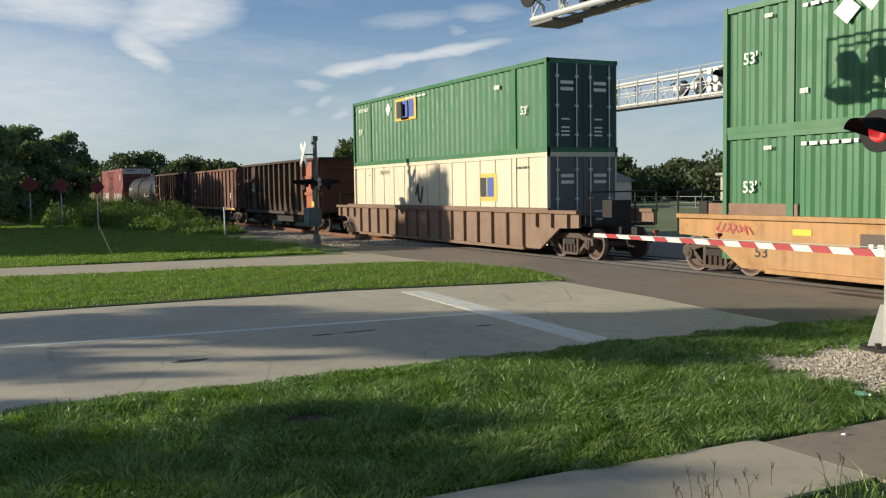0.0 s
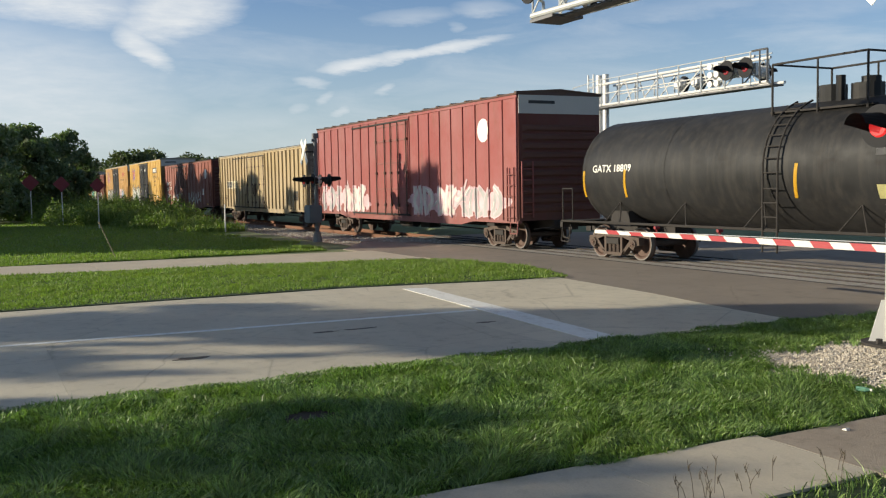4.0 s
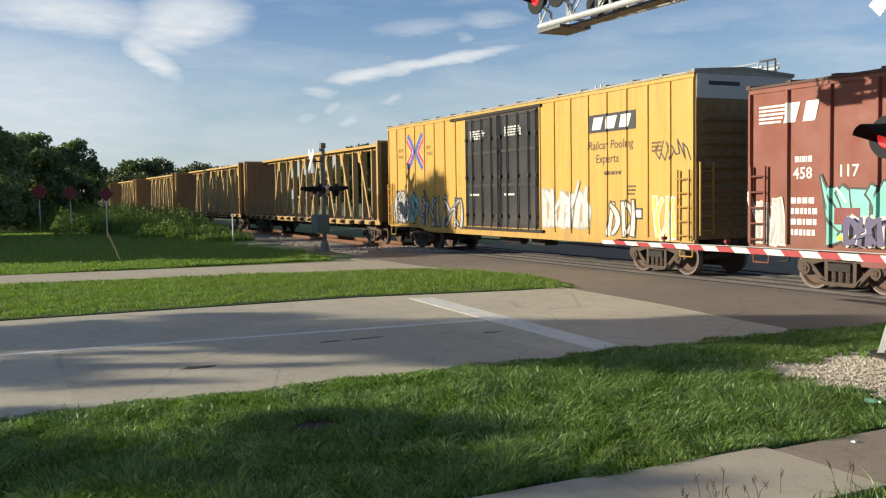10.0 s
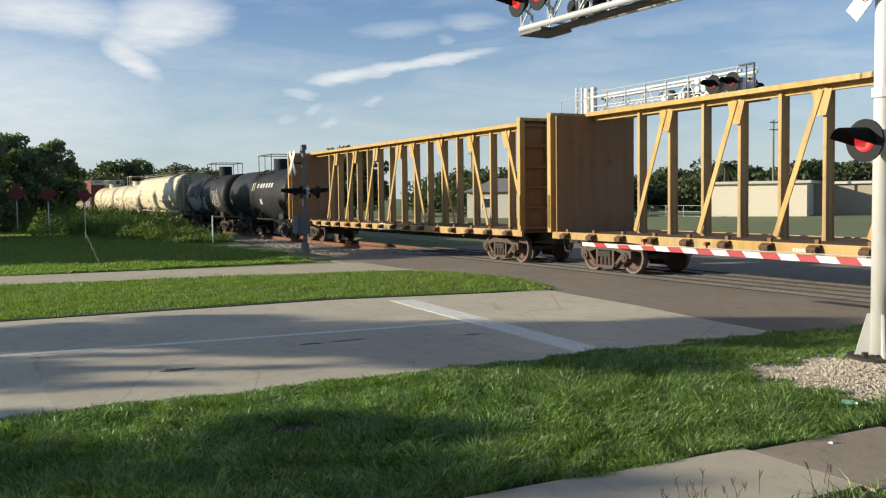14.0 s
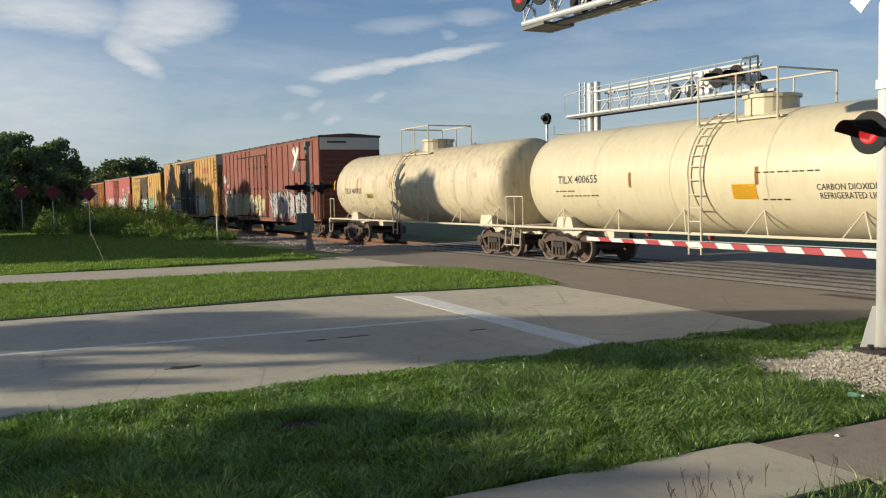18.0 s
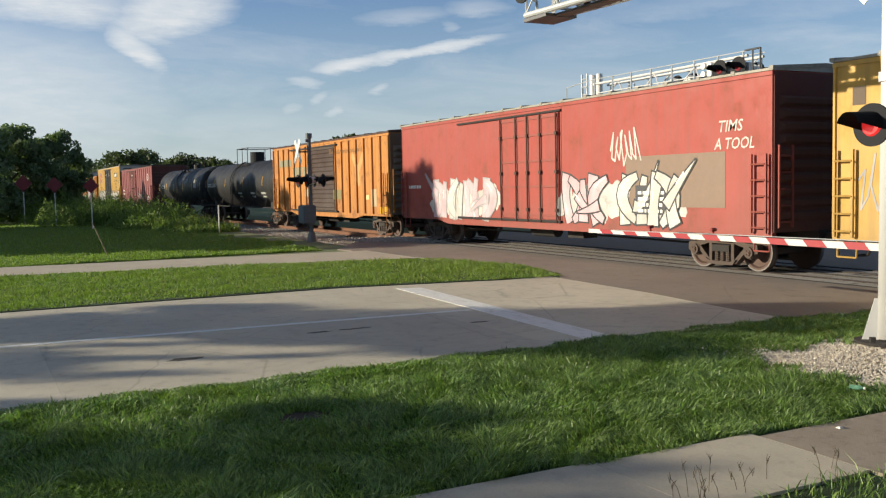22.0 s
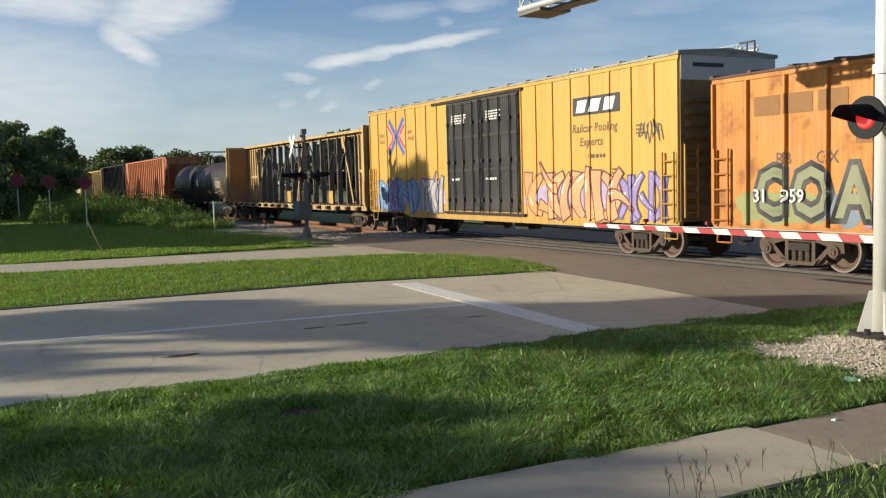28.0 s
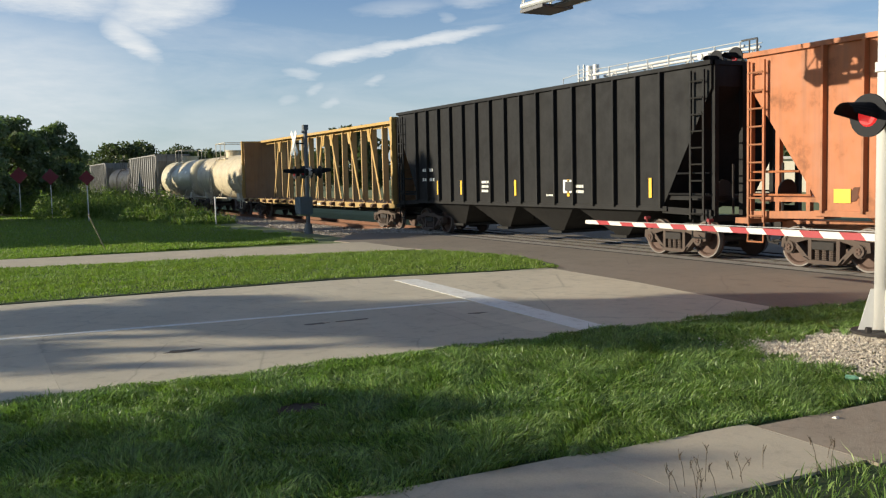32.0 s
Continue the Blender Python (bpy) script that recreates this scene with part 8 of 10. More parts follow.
def litter():
    b = thing("bottle", "small green plastic bottle lying on the gravel", "bottle", pose(-6.27, 7.85, 0.05, 0, 0, 25))
    bm = bmesh.new()
    cyl(bm, (-0.06, 0, 0), (0.03, 0, 0), 0.026, 12)
    cyl(bm, (0.03, 0, 0), (0.07, 0, 0), 0.026, 12, 0.011)
    part("body", bm, plain("pale_green_plastic", (0.14, 0.30, 0.20), 0.25, 0, 0.15), b)
    bm = bmesh.new()
    cyl(bm, (0.07, 0, 0), (0.09, 0, 0), 0.013, 10)
    part("cap", bm, WHITE, b)
    bm = bmesh.new()
    prism(bm, [(-0.025, 0), (0.025, 0.002), (0.015, 0.02), (-0.01, 0.014)], -0.02, 0.02)
    tagged(part("paper_scrap", bm, WHITE, at=pose(-5.40, 6.56, 0.012)), "crumpled white scrap of paper on the pavement", "litter")


litter()


# ---- the cars, from the head of what is seen to its tail ----
YEL = paint("pool_yellow", (0.71, 0.405, 0.055), 0.12, 0.25, 0.04, 0.5)
YEL2 = paint("pool_yellow_worn", (0.66, 0.335, 0.055), 0.22, 0.38, 0.12, 0.55)
ORANGE = paint("faded_orange", (0.68, 0.265, 0.035), 0.42, 0.5, 0.03, 0.6, (0.20, 0.07, 0.022))
RED = paint("oxide_red", (0.27, 0.056, 0.026), 0.15, 0.25, 0.05, 0.6)
RED2 = paint("brown_red", (0.26, 0.042, 0.040), 0.1, 0.15, 0.03, 0.6)
MIDRED = paint("faded_mid_red", (0.33, 0.055, 0.048), 0.2, 0.25, 0.10, 0.55)
BRIGHTRED = paint("faded_bright_red", (0.45, 0.060, 0.038), 0.3, 0.25, 0.03, 0.55)
TAN = paint("tan_paint", (0.50, 0.36, 0.17), 0.15, 0.45, 0.15, 0.55)
BLACKDOOR = paint("black_door", (0.025, 0.026, 0.03), 0.05, 0.12, 0.06, 0.5)
BROWNDOOR = paint("brown_door", (0.085, 0.055, 0.045), 0.25, 0.25, 0.08, 0.65)
# end walls: side paints darkened, so that the colour carries the ends' shade
SHADEDRED = paint("end_red", (0.15, 0.042, 0.033), 0.2, 0.2, 0.04, 0.7)
SHADEDYEL = paint("end_yellow", (0.34, 0.20, 0.06), 0.2, 0.5, 0.05, 0.7)
GREYCAP = plain("pale_grey_cap", (0.50, 0.48, 0.44), 0.6, 0, 0.12, 3)
ROOFGREY = paint("roof_grey", (0.42, 0.38, 0.30), 0.3, 0.3, 0.1, 0.5)
ROOFDARK = paint("roof_dark", (0.12, 0.06, 0.045), 0.35, 0.2, 0.05, 0.6)
CREAMTANK = paint("cream_tank", (0.76, 0.67, 0.45), 0.03, 0.14, 0.06, 0.35, (0.30, 0.20, 0.10), 0.6)
CREAMDIRTY = paint("cream_tank_dirty", (0.75, 0.64, 0.43), 0.3, 0.42, 0.06, 0.45, (0.24, 0.17, 0.10), 0.6)
BLACKTANK = paint("black_tank", (0.016, 0.016, 0.017), 0.02, 0.25, 0.03, 0.5, (0.075, 0.065, 0.055), 0.6)
DARKBROWN = paint("dark_brown_gondola", (0.080, 0.055, 0.042), 0.6, 0.6, 0.06, 0.75, (0.035, 0.026, 0.022), 1.0, 0.9)
RUSTGON = paint("rusty_gondola", (0.20, 0.082, 0.05), 0.8, 0.75, 0.12, 0.8, (0.05, 0.03, 0.025), 1.0, 0.7)
ORANGEEND = paint("orange_end", (0.50, 0.12, 0.042), 0.4, 0.35, 0.08, 0.7)
CBYEL = paint("centerbeam_yellow", (0.64, 0.385, 0.085), 0.22, 0.35, 0.12, 0.6)
CBPOST = paint("centerbeam_post", (0.62, 0.40, 0.15), 0.35, 0.45, 0.08, 0.7)
CBPANEL = paint("bulkhead_brown", (0.36, 0.195, 0.085), 0.25, 0.3, 0.06, 0.8)
CBDECK = paint("deck_brown", (0.13, 0.075, 0.045), 0.4, 0.2, 0.05, 0.85)
HOPORANGE = paint("hopper_orange", (0.56, 0.185, 0.062), 0.42, 0.28, 0.02, 0.6)
HOPBLACK = paint("hopper_black", (0.011, 0.011, 0.012), 0.02, 0.1, 0.0, 0.6, (0.04, 0.036, 0.03))
GREYHOP = paint("grey_hopper", (0.30, 0.29, 0.27), 0.12, 0.35, 0.1, 0.6)
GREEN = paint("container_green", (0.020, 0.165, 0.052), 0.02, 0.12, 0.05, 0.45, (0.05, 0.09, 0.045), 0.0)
# door green, darkened to hold the shade of ends turned from the sun
SHADEDGREEN = plain("container_green_end", (0.014, 0.045, 0.028), 0.5, 0, 0.2)
WHITECON = paint("container_white", (0.82, 0.73, 0.55), 0.02, 0.22, 0.05, 0.45, (0.35, 0.28, 0.18), 0.3)
WELLORANGE = paint("well_orange", (0.62, 0.30, 0.075), 0.22, 0.25, 0.1, 0.6)
WELLBROWN = paint("well_brown", (0.27, 0.145, 0.085), 0.25, 0.25, 0.1, 0.7)
GREYPAINT = spray("grey", (0.42, 0.41, 0.40))
S_WHITE, S_BLACK, S_TEAL, S_PINK, S_PURPLE, S_ORANGE, S_BLUE, S_YELLOW, S_GREEN, S_RED = (
    spray("white", (0.68, 0.64, 0.57)), spray("black", (0.02, 0.02, 0.022)), spray("teal", (0.20, 0.62, 0.52)), spray("pink", (0.72, 0.48, 0.50)), spray("purple", (0.30, 0.22, 0.50)),
    spray("orange", (0.80, 0.32, 0.10)), spray("blue", (0.16, 0.34, 0.60)), spray("yellow", (0.80, 0.62, 0.08)), spray("green", (0.35, 0.55, 0.08)), spray("red", (0.52, 0.05, 0.06)))
E_RED, E_BLUE = plain("emblem_red", (0.62, 0.06, 0.04)), plain("emblem_blue", (0.05, 0.10, 0.38))
INK = plain("dark_brown_ink", (0.10, 0.06, 0.03))
FADEINK = plain("faded_ink", (0.26, 0.12, 0.035), 0.7, 0, 0.4)


def pool_boxcar(label, trail, lead, number, body=YEL, style=0, words=True):
    """A high yellow pool boxcar with a pair of black plug doors."""
    car, h = boxcar(label, trail, lead, 5.05, body, ROOFGREY, SHADEDYEL, {"kind": "pair", "x0": 7.1, "x1": 11.85, "mat": BLACKDOOR, "drop": 0.22}, 0.8875, 0.075, 0.036, capband=GREYCAP)
    arrow_x(car, -h + 2.68, 3.91, 1.6, 1.46, E_RED, E_BLUE)
    for word, x, z in (("next", 1.02, 3.96), ("load", 1.02, 3.70), ("any", 3.73, 3.98), ("road", 3.73, 3.73)):
        lettering(car, word, -h + x, z, 0.19, INK, lean=0.2, wide=1.05)
    if number:
        for word, x, z in zip(["TB", "OX"] + number.split(), (1.07, 1.92, 1.12, 1.94, 3.0), (2.66, 2.66, 2.16, 2.16, 2.16)):
            lettering(car, word, -h + x, z, 0.23, INK, wide=1.35, lean=0.1)
    x = h - 4.35
    if style == 0:
        plate(car, x, 3.85, 2.1, 0.5, BLACK, -1.664, "emblem_panel", "black panel with pale block emblem")
        bm = bmesh.new()
        for k in range(3):
            u = x + 0.14 + k * 0.62
            prism(bm, [(u, 3.93), (u + 0.4, 3.93), (u + 0.54, 4.27), (u + 0.1, 4.27)], -1.676, -1.671)
        part("emblem", bm, WHITE, car)
        if words:
            for i, w in enumerate(("Railcar Pooling", "Experts")):
                lettering(car, w, x + (0.1, 0.45)[i] - 0.15, 3.38 - 0.38 * i, 0.24, INK, lean=0.1)
            small_print(car, [(x + 0.7, 2.66, 0.9, 0.18, 1)], INK)
    else:
        bm = bmesh.new()
        for k in range(3):
            u = x + 0.1 + k * 0.62
            prism(bm, [(u, 4.22), (u + 0.12, 3.88), (u + 0.4, 3.88), (u + 0.54, 4.34), (u + 0.05, 4.34)], -1.668, -1.663)
        part("emblem", bm, plain("faded_emblem_red", (0.45, 0.10, 0.06)), car)
        if words:
            lettering(car, "Railcar Pooling Experts", x - 1.3, 3.42, 0.24, INK, lean=0.08, wide=0.92)
    small_print(car, [(h - 2.6, 2.1, 0.35, 0.3, 3), (-h + 1.0, 1.4, 0.5, 0.4, 3), (h - 1.6, 3.2, 0.4, 0.3, 3)], INK, seed=int(abs(trail)))
    plate(car, h - 2.3, 1.45, 0.32, 0.3, BLACK, -1.662)
    plate(car, h - 2.25, 1.5, 0.22, 0.2, WHITE, -1.669)
    return car, h


def build_train():
    # double-stack wells and their containers
    wo, h = well_car("orange-painted well car with a graffiti tag, loaded", -17.9, 2.6, WELLORANGE)
    plate(wo, -h + 5.3, 0.72, 2.2, 0.42, plain("dark_sign_brown", (0.09, 0.06, 0.045)), -1.428, "number_panel", "dark brown panel with pale print")
    small_print(wo, [(-h + 5.5, 0.8, 1.8, 0.26, 1)], WHITE, -1.440, 31)
    scrawl(wo, -h + 1.3, -h + 2.4, 1.02, 1.28, S_RED, 32, 0.035, -1.43)
    for x in (-h + 3.6, -h + 10.2):
        plate(wo, x, 1.05, 0.5, 0.13, YELLOWTAPE, -1.43, "reflector")
    lettering(wo, "53", -h + 2.5, 0.52, 0.24, BLACK, -1.43, 1.2)
    bm = bmesh.new()
    box(bm, -h + 0.9, -h + 3.6, -1.30, -0.9, 1.46, 1.72)
    part("deck_box", bm, WELLBROWN, wo)
    for z, label, mat in ((0.42, "green corrugated container stacked below another", GREEN), (3.32, "green corrugated container stacked on another", GREEN)):
        c, h = container("container", label, -8.4, 0, z, 16.15, 2.90, mat, SHADEDGREEN, 40, "stacked containers")
        lettering(c, "53'", -h + 0.62, 1.55, 0.26, WHITE, -1.345)
        small_print(c, [(-h + 2.3, 2.55, 1.5, 0.14, 1), (-h + 2.25, 0.75, 0.25, 0.2, 1), (-h + 1.25, 2.5, 0.25, 0.16, 1)], WHITE, -1.345, 3)
        bm = bmesh.new()
        prism(bm, [(-h + 3.1, 2.3), (-h + 3.42, 2.02), (-h + 3.74, 2.3), (-h + 3.42, 2.58)] if z > 1 else [(h - 3.4, 2.3), (h - 3.1, 2.02), (h - 2.8, 2.3), (h - 3.1, 2.58)], -1.35, -1.345)
        part("placard", bm, WHITE, c, "white diamond placard")
    wb, h = well_car("rust-brown well car carrying stacked containers", -42.1, -22.2, WELLBROWN, False)
    # the white container's doors carry their shade as a dark grey colour
    for z, label, mat, end in ((0.36, "cream-white smooth container in the lower well", WHITECON, plain("grey_door", (0.13, 0.125, 0.12))), (3.24, "green corrugated container on top of a white one", GREEN, SHADEDGREEN)):
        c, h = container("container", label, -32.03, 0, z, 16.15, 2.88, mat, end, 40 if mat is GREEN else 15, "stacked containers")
        if mat is GREEN:
            plate(c, -3.39, 1.72, 2.0, 0.92, plain("gold_sign", (0.62, 0.42, 0.08)), -1.297, "emblem_panel", "gold emblem panel with dark and blue blocks")
            plate(c, -3.27, 1.84, 0.46, 0.68, BLACK, -1.306, "emblem")
            plate(c, -2.68, 1.84, 0.5, 0.68, E_BLUE, -1.306, "emblem")
            plate(c, -2.05, 1.84, 0.45, 0.68, E_BLUE, -1.306, "emblem")
            plate(c, h - 10.9, 1.75, 0.75, 0.75, plain("cream_sign", (0.72, 0.62, 0.42)), -1.297, "emblem_panel", "cream square emblem panel")
            plate(c, h - 10.8, 1.88, 0.32, 0.5, BLACK, -1.306, "emblem")
            lettering(c, "EMHU 842802", -h + 0.72, 2.38, 0.17, WHITE, -1.345, 0.8)
            bm = bmesh.new()
            prism(bm, [(-4.42, 2.3), (-4.15, 2.03), (-3.88, 2.3), (-4.15, 2.57)], -1.302, -1.296)
            part("placard", bm, WHITE, c)
            lettering(c, "53'", h - 1.55, 1.25, 0.26, WHITE, -1.345)
            lettering(c, "53'", -h + 0.7, 1.4, 0.24, WHITE, -1.345)
            small_print(c, [(h - 3.2, 2.2, 0.4, 0.25, 1), (-h + 5.8, 2.55, 2.0, 0.12, 1)], WHITE, -1.345, 5)
        else:
            plate(c, h - 4.3, 1.35, 1.15, 0.95, plain("gold_sign", (0.62, 0.42, 0.08)), -1.297, "emblem_panel", "gold square emblem panel")
            plate(c, h - 4.28, 1.5, 0.4, 0.66, BLACK, -1.306, "emblem")
            plate(c, h - 3.8, 1.5, 0.42, 0.66, E_BLUE, -1.306, "emblem")
            scrawl(c, h - 9.6, h - 9.0, 1.0, 2.0, S_BLACK, 77, 0.16, -1.30, 1)
            lettering(c, "EMHU 831264", -5.13, 2.44, 0.17, BLACK, -1.300, 0.72)
            small_print(c, [(-h + 1.7, 2.4, 0.4, 0.14, 1), (h - 1.9, 2.4, 0.9, 0.14, 1)], BLACK, -1.300, 6)
    # gondolas
    # leading end wall: the panels' orange with its shade darkened into the colour
    car, h = gondola("dark brown high-sided gondola with orange end panel", -58.92, -44.56, 3.72, DARKBROWN, DARKBROWN, DARKBROWN, (DARKBROWN, paint("gondola_end", (0.15, 0.045, 0.025), 0.5, 0.4, 0.05, 0.7), ORANGEEND), 13, True)
    lettering(car, "STKX", -h + 1.3, 2.42, 0.24, WHITE, -1.366)
    lettering(car, "999013", -h + 1.18, 2.12, 0.24, WHITE, -1.366)
    bm = bmesh.new()
    cyl(bm, (-h + 3.1, -1.362, 1.78), (-h + 3.1, -1.352, 1.78), 0.40, 20)
    part("emblem", bm, plain("tan_ring", (0.42, 0.30, 0.16)), car, "tan ring emblem")
    bm = bmesh.new()
    cyl(bm, (-h + 3.1, -1.368, 1.78), (-h + 3.1, -1.363, 1.78), 0.33, 20)
    part("emblem", bm, plain("dark_disc", (0.05, 0.04, 0.032)), car)
    plate(car, h - 0.85, 1.35, 0.4, 0.25, YELLOWTAPE, -1.63)
    car, h = gondola("rust-streaked gondola with a yellow-marked side sill", -75.6, -60.77, 3.62, RUSTGON, RUSTGON, RUSTGON, (None, None), 15, False, paint("ochre_sill", (0.36, 0.19, 0.05), 0.4, 0.4, 0.1), 1.05)
    for i in range(6):
        plate(car, -h + 1.3 + i * 2.4, 0.95, 0.5, 0.11, YELLOWTAPE, -1.545, "reflector")
    small_print(car, [(-h + 1.2, 2.2, 0.6, 0.25, 1), (-h + 1.2, 1.6, 0.8, 0.3, 2), (h - 2.4, 1.6, 0.5, 0.5, 3)], WHITE, -1.47, 9)
    plate(car, h - 2.3, 1.75, 0.3, 0.32, WHITE, -1.47)
    car, h = gondola("dark brown gondola with warning signs and an orange end", -91.67, -77.1, 3.72, DARKBROWN, DARKBROWN, DARKBROWN, (ORANGEEND, DARKBROWN), 13, True)
    lettering(car, "DJTX", -h + 1.36, 2.43, 0.22, WHITE, -1.36, 1.2)
    lettering(car, "4059", -h + 1.36, 2.15, 0.22, WHITE, -1.36, 1.2)
    SIGNWHITE = plain("blue_white_sign", (0.55, 0.62, 0.72))
    plate(car, -h + 7.0, 2.75, 0.6, 0.66, SIGNWHITE, -1.36, "sign", "white and blue warning sign")
    plate(car, -h + 7.03, 2.48, 0.55, 0.2, plain("pale_blue_sheet", (0.30, 0.40, 0.52)), -1.36, "sign")
    bm = bmesh.new()
    prism(bm, [(-h + 7.1, 3.05), (-h + 7.3, 2.82), (-h + 7.5, 3.05), (-h + 7.3, 3.32)], -1.372, -1.367)
    part("emblem", bm, E_BLUE, car)
    for x, w in ((-h + 3.95, 0.5), (-h + 10.1, 0.6)):
        plate(car, x, 2.75, w, 0.36, plain("bright_red_sheet", (0.66, 0.06, 0.05)), -1.36, "sign", "small red sign")
        lettering(car, "DO NOT", x + 0.04, 2.95, 0.11, WHITE, -1.37, w * 1.7)
        lettering(car, "DUMP", x + 0.1, 2.80, 0.11, WHITE, -1.37, w * 1.7)
    plate(car, -h + 11.25, 2.35, 0.3, 0.2, plain("pale_placard", (0.55, 0.55, 0.52)), -1.36)
    scrawl(car, -h + 8.05, -h + 8.6, 1.15, 1.95, S_YELLOW, 3, 0.05, -1.36)
    scrawl(car, -h + 5.0, -h + 5.6, 1.5, 1.9, S_YELLOW, 4, 0.04, -1.36)
    small_print(car, [(-h + 1.2, 1.9, 0.9, 0.1, 1), (-h + 1.5, 1.5, 0.7, 0.12, 1), (-h + 11.15, 1.35, 0.6, 0.32, 2)], WHITE, -1.362, 44)
    for x in (-h + 4.0, -h + 10.3, -h + 14.0):
        plate(car, x, 1.08, 0.5, 0.12, YELLOWTAPE, -1.365, "reflector")
    # black tank car, red high boxcar, tan and red boxcars
    car, h, r, cz = tank_car("long black tank car with yellow reflectors", -109.5, -91.46, BLACKTANK, ladder_at=-0.08)
    tank_text(car, "GATX 18809", -h + 0.9, 2.45, 0.2, WHITE, r, cz, 1.1)
    for x in (-h + 0.35, -h + 2.2, -1.0, 1.9, 4.6, h - 1.2):
        tank_patch(car, x, 1.75, 0.09, 0.75, YELLOWTAPE, r, cz, "reflector", 0.12)
    tank_patch(car, h - 3.2, 2.35, 0.8, 0.4, plain("grey_placard", (0.30, 0.30, 0.29)), r, cz)
    tank_patch(car, 1.1, 1.75, 0.8, 0.28, plain("pale_yellow_placard", (0.72, 0.66, 0.30)), r, cz)
    tank_patch(car, -0.9 + 2.0, 2.6, 0.5, 0.35, plain("grey_patch", (0.10, 0.10, 0.105)), r, cz)
    tank_patch(car, 2.6, 1.75, 1.5, 0.16, WHITE, r, cz)
    car, h = boxcar("brick-red high boxcar, pale scraped lower sides", -131.46, -112.41, 5.03, MIDRED, ROOFDARK, SHADEDRED, {"kind": "plug", "x0": 7.6, "x1": 10.8, "mat": MIDRED}, 0.95, capband=GREYCAP)
    graffiti(car, -h + 0.4, -h + 6.5, 1.1, 2.2, [GREYPAINT, S_WHITE], S_PINK, 41, 6, S_PINK)
    graffiti(car, h - 8, h - 0.8, 1.1, 2.1, [S_WHITE, GREYPAINT], S_PINK, 42, 7, S_PINK)
    bm = bmesh.new()
    cyl(bm, (h - 2.2, -1.672, 4.0), (h - 2.2, -1.66, 4.0), 0.4, 20)
    part("emblem", bm, WHITE, car)
    # its end wall is the tan with shade mixed into the colour
    car, h = boxcar("tan boxcar with a hand-wheel plug door", -152.3, -133.23, 4.38, TAN, paint("roof_tan", (0.40, 0.33, 0.22), 0.5, 0.3), paint("end_grey", (0.20, 0.17, 0.13), 0.2, 0.3),
                    {"kind": "plug", "x0": 7.4, "x1": 11.2, "mat": TAN, "more": {"wheel": True}}, 0.74, 0.09, 0.075)
    plate(car, -h + 2.05, 2.22, 2.5, 0.5, plain("cream_panel", (0.66, 0.58, 0.40)), -1.662, "number_panel", "cream panel with the car's lettering")
    lettering(car, "CMHX", -h + 2.2, 2.33, 0.28, WHITE, -1.675)
    lettering(car, "71111", -h + 3.5, 2.33, 0.28, INK, -1.675, 0.9)
    plate(car, -h + 2.12, 2.28, 1.2, 0.38, plain("grey_block", (0.16, 0.15, 0.14)), -1.669)
    plate(car, -h + 6.45, 1.85, 0.7, 0.55, plain("tan_box", (0.36, 0.25, 0.12)), -1.67, "tool_box")
    small_print(car, [(-h + 1.2, 1.5, 0.9, 0.3, 3), (h - 2.3, 1.55, 0.9, 0.4, 3)], INK, seed=12)
    plate(car, h - 2.4, 1.5, 0.9, 0.5, BLACK, -1.655)
    car, h = boxcar("oxide-red boxcar with white graffiti and roof seams", -173.19, -154.81, 4.33, RED, ROOFDARK, SHADEDRED, {"kind": "plug", "x0": 6.3, "x1": 9.4, "mat": RED}, 1.12)
    lettering(car, "MW", -h + 1.0, 2.62, 0.28, WHITE, lean=0.15)
    lettering(car, "CX", -h + 2.1, 2.64, 0.28, WHITE, lean=0.15)
    lettering(car, "500", -h + 1.0, 2.15, 0.28, WHITE, lean=0.15)
    lettering(car, "187", -h + 2.1, 2.17, 0.28, WHITE, lean=0.15)
    scrawl(car, -h + 0.9, -h + 1.9, 1.45, 1.95, S_WHITE, 5, 0.05)
    scrawl(car, -h + 3.3, -h + 4.3, 1.2, 1.9, S_WHITE, 43, 0.045, loops=5)
    scrawl(car, -h + 5.1, -h + 5.85, 1.1, 1.9, S_WHITE, 44, 0.05, loops=5)
    scrawl(car, -h + 6.0, -h + 6.9, 0.95, 2.1, S_YELLOW, 6, 0.07)
    scrawl(car, h - 7.6, h - 4.0, 1.0, 2.3, S_WHITE, 7, 0.13, loops=3)
    scrawl(car, h - 8.6, h - 7.8, 1.2, 2.0, GREYPAINT, 8, 0.06)
    bm = bmesh.new()
    cyl(bm, (h - 2.15, -1.672, 3.35), (h - 2.15, -1.66, 3.35), 0.36, 22)
    part("emblem", bm, WHITE, car, "white round emblem")
    plate(car, h - 3.3, 1.75, 0.4, 0.5, WHITE, -1.662)
    plate(car, -h + 7.2, 1.75, 0.62, 0.45, plain("dull_metal_plate", (0.12, 0.10, 0.08), 0.4, 0.5), -1.66)
    for x in (-h + 1.0, -h + 3.9, -h + 7.2, h - 2.0):
        plate(car, x, 1.02, 0.5, 0.12, plain("amber_reflector", (0.62, 0.30, 0.03)), -1.662, "reflector")
    # yellow pool cars
    car, h = pool_boxcar("yellow pool boxcar with black doors and graffiti", -194.25, -175.35, "66 08 14")
    graffiti(car, -h + 1.4, -h + 6.7, 1.05, 2.5, [S_WHITE], S_BLACK, 45, 4, spray("pale_teal", (0.50, 0.66, 0.52)), fat=0.42)
    scrawl(car, -h + 5.3, -h + 6.2, 2.3, 2.8, S_BLACK, 9, 0.05)
    scrawl(car, -h + 0.4, -h + 1.2, 1.1, 1.6, S_BLACK, 10, 0.04)
